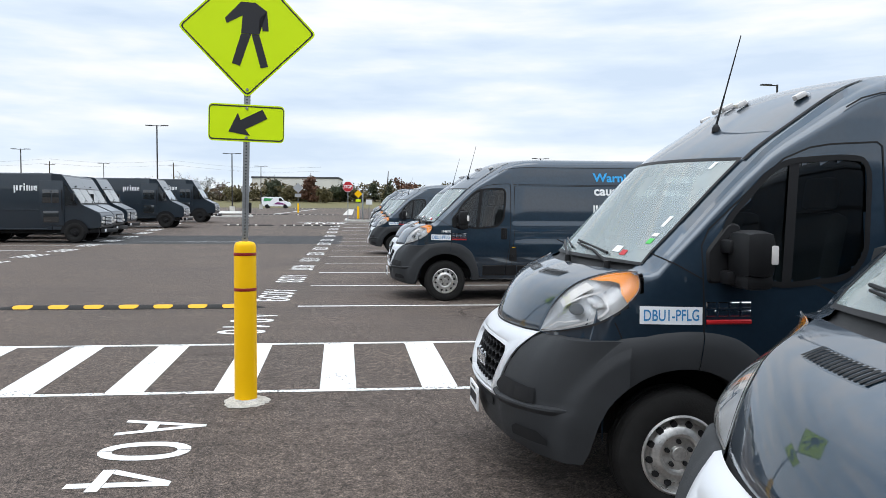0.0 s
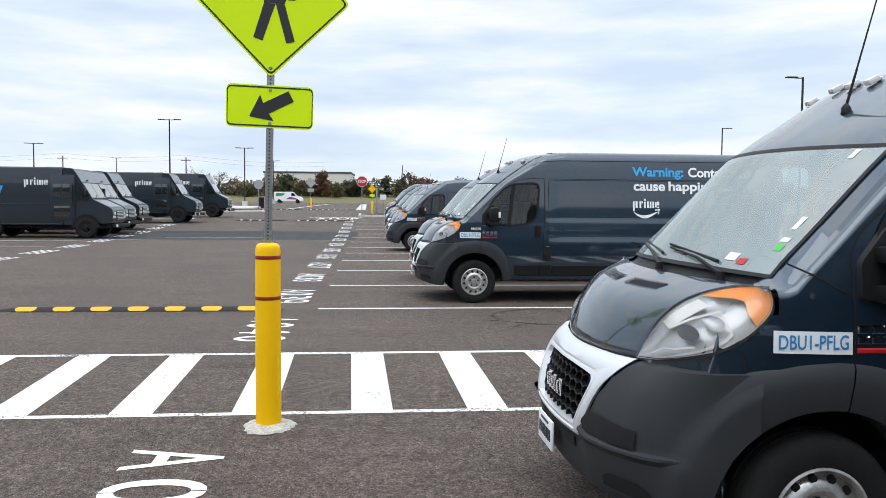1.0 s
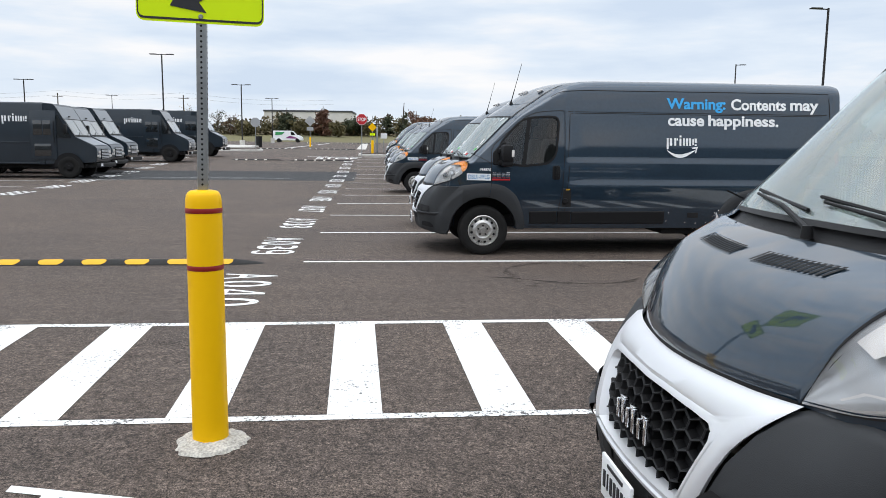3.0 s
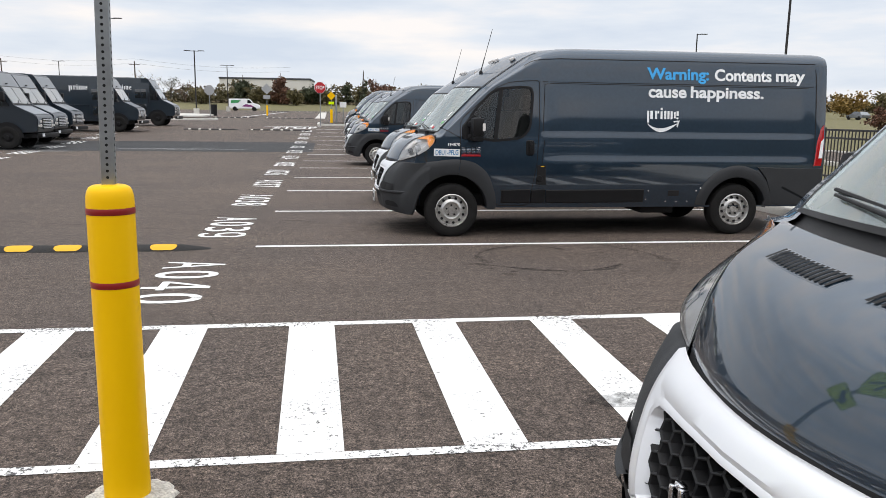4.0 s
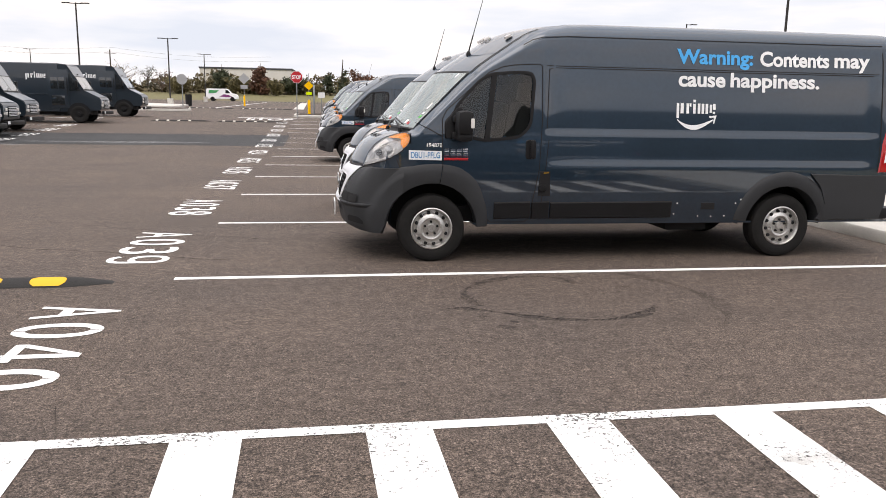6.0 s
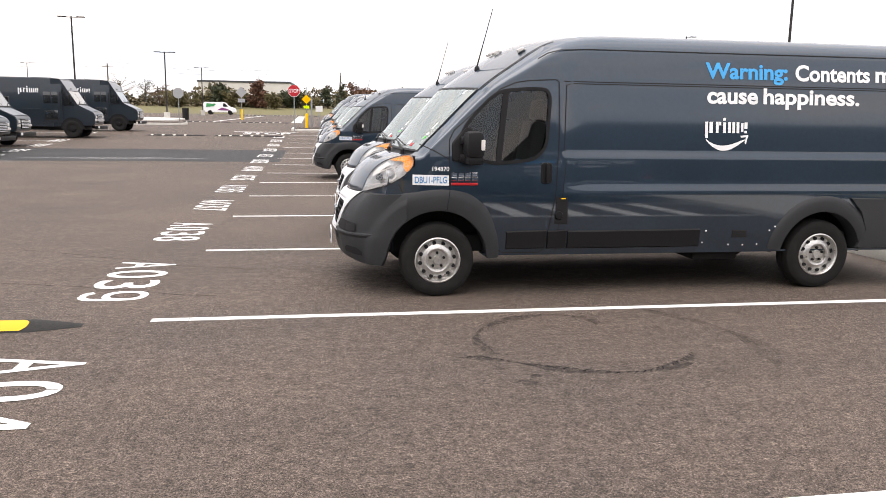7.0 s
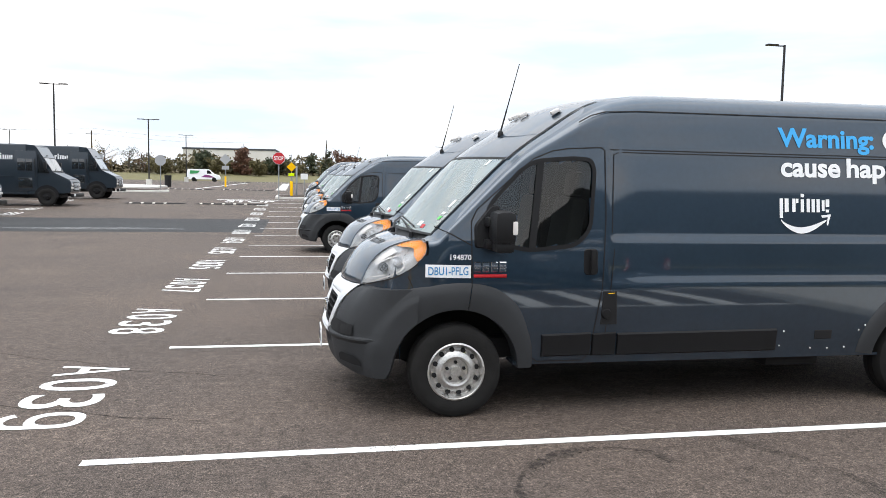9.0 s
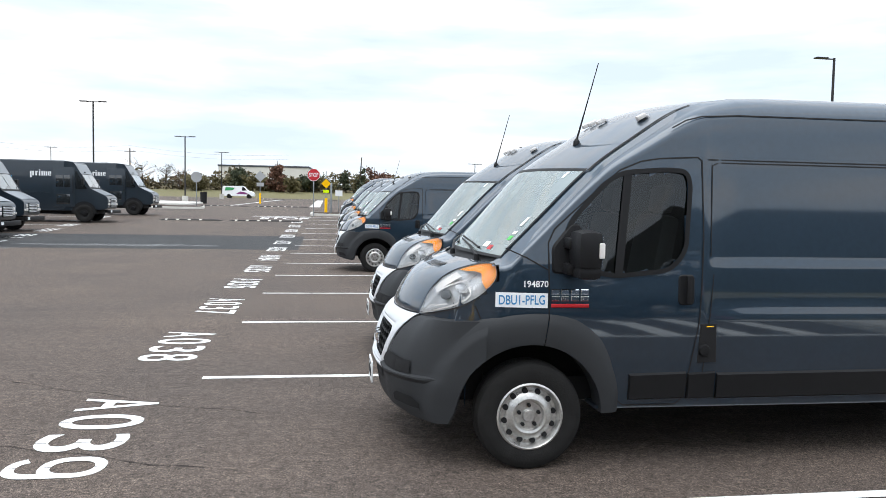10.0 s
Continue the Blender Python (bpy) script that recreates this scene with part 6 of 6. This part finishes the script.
def road_sign(x, y, tall, plates, post_mat, heading=0, name="road_sign", label="", sleeve=False, radius=0.03):
    s = new(name)
    s.matrix_basis = pose(x, y, level(y), 0, 0, heading)
    bm = bmesh.new()
    box(bm, (0, 0, tall / 2), (2 * radius, 2 * radius, tall), 0.004)
    part("post", bm, post_mat, s)
    if sleeve:
        bm = bmesh.new()
        lathe(bm, [(0.1, 0), (0.1, 1.1), (0.08, 1.16), (0.0, 1.18)], 20)
        part("bollard_sleeve", bm, YELLOW, s)
    for outline, z, mat in plates:
        bm = bmesh.new()
        slab(bm, outline, lambda a, b, h: (a, -0.04 - h, z + b), 0.004)
        part("plate", bm, mat, s, smooth=False)
    return tagged(s, label, "sign")


stop = road_sign(-0.39, 57.6, 3.0, [(octagon(0.41), 2.66, WHITE), (octagon(0.39), 2.66, WHITE)], GALVANISED, label="red octagonal STOP sign on a grey post", name="stop_sign")
bm = bmesh.new()
slab(bm, octagon(0.385), lambda a, b, h: (a, -0.046 - h, 2.66 + b))
part("red_face", bm, STOP_RED, stop, smooth=False)
bm = fit_lettering("STOP", 0.58, 0.25, bold=0.02)
remap(bm, lambda a, b, z: Vector((a - 0.29, -0.05, 2.535 + b)))
part("sign_letters", bm, WHITE, stop, smooth=False)
DIA = [(0, -0.5), (0.5, 0), (0, 0.5), (-0.5, 0)]
road_sign(0.37, 62.0, 3.0, [([(a * 0.65, b * 0.65) for a, b in DIA], 2.15, YELLOW), ([(-0.2, -0.1), (0.2, -0.1), (0.2, 0.1), (-0.2, 0.1)], 1.62, SIGN_GREEN)], GALVANISED, label="yellow diamond sign with a green plate and a yellow sleeve", sleeve=True)
road_sign(0.72, 60.8, 2.2, [], GALVANISED, label="plain grey square post at the kerb", radius=0.06)
road_sign(1.25, 62.5, 1.7, [([(-0.25, -0.2), (0.25, -0.2), (0.25, 0.2), (-0.25, 0.2)], 1.5, WHITE)], GALVANISED, label="small white sign on a grey post")
road_sign(-6.9, 95.0, 2.7, [([(a * 1.25, b * 1.25) for a, b in DIA], 3.0, ALU), ([(-0.38, -0.2), (0.38, -0.2), (0.38, 0.2), (-0.38, 0.2)], 2.1, ALU)], GALVANISED, label="back of a grey diamond sign on a yellow-sleeved post", sleeve=True)
road_sign(-9.88, 72.0, 2.9, [(octagon(0.44), 2.5, ALU)], GALVANISED, label="grey back of an octagonal sign on a post")
road_sign(-15.0, 74.0, 2.9, [([(-0.4, -0.45), (0.4, -0.45), (0.4, 0.45), (-0.4, 0.45)], 2.5, ALU)], GALVANISED, label="grey back of a square sign on a post")


def island(x0, x1, y0, y1, fill, label):
    isl = new("kerb_island")
    out = rounded([(x0, y0), (x1, y0), (x1, y1), (x0, y1)], 1.2, 8)
    bm = bmesh.new()
    rings = []
    for d, h in ((0.0, 0.0), (-0.015, 0.13), (-0.05, 0.15), (-0.18, 0.15)):
        rings.append([bm.verts.new((x, y, level(y) + h)) for x, y in grown(out, d)])
    n = len(out)
    for a, b in zip(rings, rings[1:]):
        for k in range(n):
            j = (k + 1) % n
            bm.faces.new((a[k], a[j], b[j], b[k]))
    part("kerb_ring", bm, CONCRETE, isl)
    bm = bmesh.new()
    cx, cy = (x0 + x1) / 2, (y0 + y1) / 2
    c = bm.verts.new((cx, cy, level(cy) + 0.3))
    ring = [bm.verts.new((x, y, level(y) + 0.14)) for x, y in grown(out, -0.17)]
    for k in range(n):
        bm.faces.new((ring[k], ring[(k + 1) % n], c))
    part("island_bed", bm, fill, isl)
    tagged(isl, label, "traffic island", kind="structure")


island(-0.7, 8.0, 59.6, 64.5, MULCH, "kerbed island with a dark mulch bed")
island(-17.5, -9.3, 70.5, 73.5, MULCH, "kerbed island with a dark mulch bed")
island(-26, -14.5, 60.2, 61.9, CONCRETE, "pale concrete kerb strip at the end of the bays")
island(-20, -12.2, 82.0, 92.5, CONCRETE, "pale concrete island with a light pole")
bm = bmesh.new()
rod(bm, (-12.2, 90.5, level(90)), (-12.2, 90.5, level(90) + 1.2), 0.32, 0.35, 16)
tagged(part("litter_bin", bm, BLACK), "dark round litter bin beside the pole base", "bin")
ground_strip("far_crossing", -1.25, -0.25, 82, 128, CONCRETE, 0.01, label="pale footpath beside the far lane", category="pavement", skew=0.0)


def far_van(x, y):
    """A white cargo van with a low roof, nose to +x."""
    v = new("cargo_van")
    v.matrix_basis = pose(x, y, level(y))
    outline = [(-5.0, 0.35), (-5.05, 0.6), (-5.0, 1.8), (-4.9, 1.95), (-1.9, 1.98), (-1.65, 1.9), (-1.05, 1.28), (-0.35, 1.1), (-0.1, 0.95), (0.0, 0.6), (-0.05, 0.35)]
    bm = bmesh.new()
    for s in (-1, 1):
        vs = [bm.verts.new((a, s * (0.98 if b < 1.4 else 0.88), b)) for a, b in outline]
        bm.faces.new(vs if s > 0 else vs[::-1])
    bm.verts.ensure_lookup_table()
    n = len(outline)
    for k in range(n):
        j = (k + 1) % n
        bm.faces.new((bm.verts[k], bm.verts[j], bm.verts[n + j], bm.verts[n + k]))
    bmesh.ops.recalc_face_normals(bm, faces=bm.faces)
    bmesh.ops.bevel(bm, geom=bm.edges[:], offset=0.06, segments=2, affect="EDGES")
    part("body", bm, WHITE, v)
    for s in (-1, 1):
        bm = bmesh.new()
        slab(bm, [(-1.95, 1.25), (-1.15, 1.25), (-1.6, 1.78), (-1.95, 1.8)], lambda a, b, h: (a, s * 0.985, b))
        part("window", bm, TRUCK_DARK_GLASS, v, smooth=False)
        bm = bmesh.new()
        slab(bm, [(-4.6, 1.2), (-3.4, 1.3), (-3.0, 1.7), (-4.5, 1.75)], lambda a, b, h: (a, s * 0.99, b))
        part("green_graphic", bm, LEAF_SHEET, v, "green graphic", smooth=False)
        bm = bmesh.new()
        slab(bm, [(-2.9, 0.7), (-0.7, 0.62), (-1.4, 0.95), (-2.2, 1.1)], lambda a, b, h: (a, s * 0.99, b))
        part("purple_graphic", bm, PURPLE, v, "purple graphic", smooth=False)
        for wx in (-0.9, -4.0):
            bm = bmesh.new()
            rod(bm, (wx, s * 0.75, 0.34), (wx, s * 0.995, 0.34), 0.34, 0.34, 20)
            part("wheel", bm, RUBBER, v)
    bm = bmesh.new()
    grid(bm, lambda u, w: Vector((-1.04 - 0.6 * u, w, 1.30 + 0.6 * u + 0.03)), [0.05, 0.95], [-0.78, 0.78], flip=False)
    part("windshield", bm, TRUCK_DARK_GLASS, v)
    return tagged(v, "white cargo van with green and purple graphics on the far lane", "van")


LEAF_SHEET = material("green_graphic", (0.05, 0.35, 0.12), 0.5)
PURPLE = material("purple_graphic", (0.25, 0.05, 0.2), 0.5)
far_van(-11.3, 136.5)

# the warehouse beyond the trees
wh = new("warehouse")
wh.matrix_basis = pose(-31.5, 400, level(400), 0, 0, -3) @ Matrix.Diagonal((1, 1, (18.4 - level(400)) / 11.25, 1))
bm = bmesh.new()
box(bm, (0, 15, 5.3), (44, 30, 10.6), 0.05)
part("wall", bm, WAREHOUSE, wh)
bm = bmesh.new()
box(bm, (0, 15, 10.9), (44.6, 30.6, 0.7), 0.05)
part("roof", bm, ROOF_DARK, wh)
for k in range(9):
    bm = bmesh.new()
    box(bm, (-19.6 + 4.9 * k, -0.05, 5.2), (0.16, 0.1, 10.4))
    part("panel_joint", bm, WAREHOUSE, wh)
for k in (-9, -5, 4):
    bm = bmesh.new()
    box(bm, (k, -0.08, 2.0), (2.4, 0.1, 3.2))
    part("door", bm, ALU, wh)
tagged(wh, "low pale warehouse with a dark roof edge", "building")
bm = bmesh.new()
box(bm, (-62, 240, 5.4), (14, 8, 3.6), 0.1)
tagged(part("brick_shed", bm, material("red_wall", (0.22, 0.06, 0.045), 0.8, vary=0.1)), "small red-walled building among the trees", "building")


# ---- trees ----
def tree(x, y, z, tall, wide, leaf, count, seed, bare=False, cone=False, size=0.28, low=0.16):
    rng = random.Random(seed)
    t = new("tree")
    t.location = (x, y, z)
    bm = bmesh.new()
    top = tall * (0.9 if cone else 0.62)
    bend = Vector((rng.uniform(-0.3, 0.3), rng.uniform(-0.3, 0.3), 0))
    r0 = 0.018 * tall + 0.03
    rod(bm, (0, 0, -0.1), Vector((0, 0, top * 0.5)) + bend * 0.4, r0, r0 * 0.7, 8)
    rod(bm, Vector((0, 0, top * 0.5)) + bend * 0.4, Vector((0, 0, top)) + bend, r0 * 0.7, r0 * 0.25, 8)
    tips = []
    for k in range(16 if not bare else 22):
        h = tall * rng.uniform(low + 0.05, 0.8)
        a = rng.uniform(0, 2 * math.pi)
        reach = wide * 0.5 * (1 - h / tall if cone else math.sin(math.pi * min(1, max(0.15, (h / tall - low * 0.5) / (1 - low * 0.5)))) ** 0.6) * rng.uniform(0.6, 1)
        s = Vector((0, 0, min(h * 0.8, top))) + bend * (h / tall)
        e = s + Vector((reach * math.cos(a), reach * math.sin(a), (0.1 if cone else 0.28) * tall * rng.uniform(0.5, 1)))
        rod(bm, s, e, r0 * 0.35, r0 * 0.08, 5, caps=False)
        tips.append((s, e))
        if bare:
            for _ in range(5):
                m = s.lerp(e, rng.uniform(0.3, 1))
                rod(bm, m, m + Vector((rng.uniform(-1, 1), rng.uniform(-1, 1), rng.uniform(0.4, 1.4))) * tall * 0.09, r0 * 0.1, r0 * 0.03, 4, caps=False)
    part("trunk", bm, BARK, t)
    verts, faces = [], []
    for k in range(count):
        s, e = tips[k % len(tips)]
        c = s.lerp(e, rng.uniform(0.25, 1.1)) + Vector((rng.gauss(0, 1), rng.gauss(0, 1), rng.gauss(0, 0.8))) * wide * (0.07 if not cone else 0.06)
        u = Vector((rng.uniform(-1, 1), rng.uniform(-1, 1), rng.uniform(-1, 1))).normalized()
        v = u.cross(Vector((rng.uniform(-1, 1), rng.uniform(-1, 1), rng.uniform(-1, 1)))).normalized()
        q = size * rng.uniform(0.5, 1.2)
        b = len(verts)
        verts += [c + u * q, c + v * q * 0.7, c - u * q, c - v * q * 0.7]
        faces.append((b, b + 1, b + 2, b + 3))
    me = bpy.data.meshes.new("crown")
    me.from_pydata(verts, [], faces)
    me.materials.append(leaf)
    crown = new("crown", me)
    crown.parent = t
    return t


def plant(label, *args, **kw):
    return tagged(tree(*args, **kw), label, "tree")


DIST = 168.0
ZB = level(DIST)
FAR = [  # x, height, width, leaf, leaves, bare, cone
    (-45, 7.5, 6, LEAF_OLIVE, 250, True, False), (-40, 6.5, 6, LEAF_OLIVE, 900, False, False), (-36.5, 9, 7, LEAF_GOLD, 120, True, False), (-33.5, 8.5, 6, LEAF_GREEN, 300, True, False),
    (-30, 7, 6, LEAF_RUST, 150, True, False), (-26, 4.5, 7, LEAF_OLIVE, 1100, False, False), (-21.5, 4.2, 6, LEAF_OLIVE, 1000, False, False), (-18, 7.2, 7, LEAF_GREEN, 2200, False, True), (-14.8, 5.6, 5, LEAF_OLIVE, 700, False, False),
    (-12.6, 4.4, 5, LEAF_OLIVE, 900, False, False), (-10.0, 7.8, 7, LEAF_RUST, 2300, False, True), (-6.8, 4.5, 5, LEAF_OLIVE, 1000, False, False), (-3.2, 5.6, 6.5, LEAF_GREEN, 2400, False, False), (0.5, 4.2, 5, LEAF_OLIVE, 900, False, False),
    (4.0, 6.5, 5, LEAF_GREEN, 1000, False, True), (7.5, 5.8, 6, LEAF_OLIVE, 1400, False, False), (11.0, 7.4, 7, LEAF_RUST, 1900, False, False), (15, 5.5, 6, LEAF_OLIVE, 1000, False, False), (20.5, 6.4, 7, LEAF_OLIVE, 1700, False, False), (26, 5.2, 7, LEAF_GREEN, 1300, False, False), (33, 5.2, 8, LEAF_OLIVE, 1300, False, False)]
for k, (x, h, w, leaf, n, bare, cone) in enumerate(FAR):
    what = {LEAF_OLIVE: "olive", LEAF_GREEN: "dark green", LEAF_RUST: "rust red", LEAF_GOLD: "golden"}[leaf]
    plant("nearly bare autumn tree on the far verge" if bare else "%s autumn tree on the far verge" % what, x, DIST + (k * 7) % 11, ZB + 0.05, h * (0.95 if cone else 0.8), w * 0.9, leaf, n if bare else int(n * 1.8), 30 + k, bare=bare, cone=cone, size=0.24 if not bare else 0.16, low=0.02)
# young tree in the near island
plant("slender young tree with thin foliage in the island", 2.6, 62.0, level(62) + 0.25, 4.2, 1.7, LEAF_GREEN, 420, 77, cone=True, size=0.10)

# hedge line behind
verts, faces = [], []
rng = random.Random(12)
for k in range(26000):
    x = rng.uniform(-150, 140)
    near = k % 3 == 0
    tall = (1.3 + 0.7 * math.sin(x * 0.47 + 2) + 0.5 * math.sin(x * 1.13)) if near else (2.9 + 0.9 * math.sin(x * 0.21) + 0.7 * math.sin(x * 0.53) + 0.5 * math.sin(x * 1.7))
    y = (177 if near else 190) + rng.uniform(-3, 3)
    c = Vector((x, y, level(y) + rng.uniform(0, 1) ** 1.3 * max(0.4, tall)))
    u = Vector((rng.uniform(-1, 1), rng.uniform(-1, 1), rng.uniform(-1, 1))).normalized()
    v = u.cross(Vector((0.3, rng.uniform(-1, 1), 1))).normalized()
    b = len(verts)
    verts += [c + u * 0.42, c + v * 0.3, c - u * 0.42, c - v * 0.3]
    faces.append((b, b + 1, b + 2, b + 3))
me = bpy.data.meshes.new("far_woods")
me.from_pydata(verts, [], faces)
me.materials.append(LEAF_SCRUB)
tagged(new("far_woods", me), "low band of autumn scrub along the horizon", "woods", kind="stuff")

# ---- beyond the fence: road, verge, trees and parked cars ----
EAST = [(42.4, 58, 2.7, 2.5, LEAF_RUST, 1500, True), (96, 136, 7.0, 8, LEAF_GOLD, 1500, False), (106, 140, 7.5, 8, LEAF_OLIVE, 1800, False), (116, 138, 7, 8, LEAF_RUST, 1500, False), (90, 142, 6.5, 7, LEAF_OLIVE, 1500, False), (126, 142, 8, 9, LEAF_OLIVE, 1800, False), (82, 144, 6.5, 7, LEAF_GOLD, 1400, False), (137, 140, 8, 9, LEAF_RUST, 1800, False)]
for k, (x, y, h, w, leaf, n, cone) in enumerate(EAST):
    what = {LEAF_OLIVE: "olive", LEAF_RUST: "rust brown", LEAF_GOLD: "golden"}[leaf]
    plant("%s autumn tree beyond the fence" % what, x, y, level(y) + 0.0, h * (1.0 if cone else 0.8), w, leaf, n, 130 + k, cone=cone, size=0.10 if cone else 0.28, low=0.05)
bm = bmesh.new()
for x, a, b in ((18.0, -20, 58), (24.5, -20, 58)):
    box(bm, (x, (a + b) / 2, 0.08), (0.2, b - a, 0.16), 0.02)
tagged(part("road_kerb", bm, CONCRETE), "pale kerbs along the road beyond the fence", "kerb", kind="structure")


def car(x, y, paint, heading=90):
    c = new("parked_car")
    c.matrix_basis = pose(x, y, level(y), 0, 0, heading)
    outline = [(-2.2, 0.35), (-2.25, 0.8), (-1.9, 0.95), (-1.3, 1.42), (0.3, 1.45), (1.0, 0.98), (2.0, 0.85), (2.2, 0.6), (2.15, 0.35)]
    bm = bmesh.new()
    for s in (-1, 1):
        vs = [bm.verts.new((a, s * (0.88 if b < 1.1 else 0.68), b)) for a, b in outline]
        bm.faces.new(vs)
    bm.verts.ensure_lookup_table()
    n = len(outline)
    for k in range(n):
        j = (k + 1) % n
        bm.faces.new((bm.verts[k], bm.verts[j], bm.verts[n + j], bm.verts[n + k]))
    bmesh.ops.recalc_face_normals(bm, faces=bm.faces)
    bmesh.ops.bevel(bm, geom=bm.edges[:], offset=0.06, segments=2, affect="EDGES")
    part("body", bm, paint, c)
    for s in (-1, 1):
        bm = bmesh.new()
        slab(bm, [(-1.55, 0.98), (0.7, 0.98), (0.2, 1.36), (-1.2, 1.36)], lambda a, b, h: (a, s * (0.90 - 0.17 * (b - 0.98) / 0.38), b))
        part("window", bm, TRUCK_DARK_GLASS, c, smooth=False)
        for wx in (-1.4, 1.35):
            bm = bmesh.new()
            rod(bm, (wx, s * 0.7, 0.33), (wx, s * 0.9, 0.33), 0.33, 0.33, 18)
            part("wheel", bm, RUBBER, c)
    return tagged(c, "dark car parked beyond the verge", "car", "cars parked beyond the verge")


CAR_DARK = material("dark_car_paint", (0.02, 0.024, 0.03), 0.25, coat=0.8)
CAR_GREY = material("grey_car_paint", (0.12, 0.13, 0.14), 0.25, coat=0.8)
for k, (x, y) in enumerate(((92, 128), (97.5, 128.5), (103, 129), (108.5, 129.5), (114, 130), (119.5, 130.5))):
    car(x, y, CAR_DARK if k % 3 else CAR_GREY)
hydrant = new("fire_hydrant")
hydrant.location = (45.3, 60.0, level(60))
bm = bmesh.new()
lathe(bm, [(0.14, 0), (0.14, 0.06), (0.1, 0.08), (0.1, 0.5), (0.13, 0.52), (0.13, 0.57), (0.09, 0.66), (0.03, 0.72), (0.0, 0.76)], 18)
part("barrel", bm, YELLOW, hydrant)
bm = bmesh.new()
rod(bm, (-0.17, 0, 0.4), (0.17, 0, 0.4), 0.05, n=10)
part("outlet", bm, YELLOW, hydrant)
tagged(hydrant, "yellow fire hydrant on the grass verge", "hydrant")
for x, y, h in ((112, 146, 7.4), (128, 150, 8.0), (98, 150, 6.0)):
    bm = bmesh.new()
    rod(bm, (x, y, level(y)), (x, y, level(y) + h), 0.14, 0.1, 8)
    box(bm, (x, y, level(y) + h - 0.8), (2.4, 0.1, 0.12))
    box(bm, (x, y, level(y) + h - 1.8), (2.0, 0.1, 0.12))
    tagged(part("utility_pole", bm, BARK), "wooden utility pole with cross arms", "utility pole")


# far power line on the left, and lattice mast
def wire(a, b, sag, name, label):
    bm = bmesh.new()
    a, b = Vector(a), Vector(b)
    pts = [a.lerp(b, k / 12) - Vector((0, 0, sag * math.sin(math.pi * k / 12))) for k in range(13)]
    for p, q in zip(pts, pts[1:]):
        rod(bm, p, q, 0.013, n=4, caps=False)
    tagged(part(name, bm, POLE_BLACK), label, "cable", kind="structure")


for x in (-66, -40):
    bm = bmesh.new()
    rod(bm, (x, 175, level(175)), (x, 175, level(175) + 8.3), 0.16, 0.11, 8)
    box(bm, (x, 175, level(175) + 7.6), (2.2, 0.12, 0.12))
    tagged(part("utility_pole", bm, BARK), "wooden utility pole with cross arms", "utility pole")
for dz in (0, 0.9):
    wire((-100, 172, 10.4 + dz), (-66, 175, 11.3 + dz), 0.7, "cable", "thin dark overhead cable")
    wire((-66, 175, 11.3 + dz), (-40, 175, 11.3 + dz), 0.7, "cable", "thin dark overhead cable")
    wire((-40, 175, 11.3 + dz), (-8, 176, 10.3 + dz), 0.8, "cable", "thin dark overhead cable")

# plain unseen wall behind the camera, sized to darken the vans' reflections
bm = bmesh.new()
box(bm, (20, -58, 8), (240, 6, 16), 0.1)
tagged(part("wall_south", bm, material("grey_metal_cladding", (0.09, 0.095, 0.10), 0.6, vary=0.12, scale=0.3)), "long plain grey building wall out of view, added to darken reflections", "wall", kind="structure")
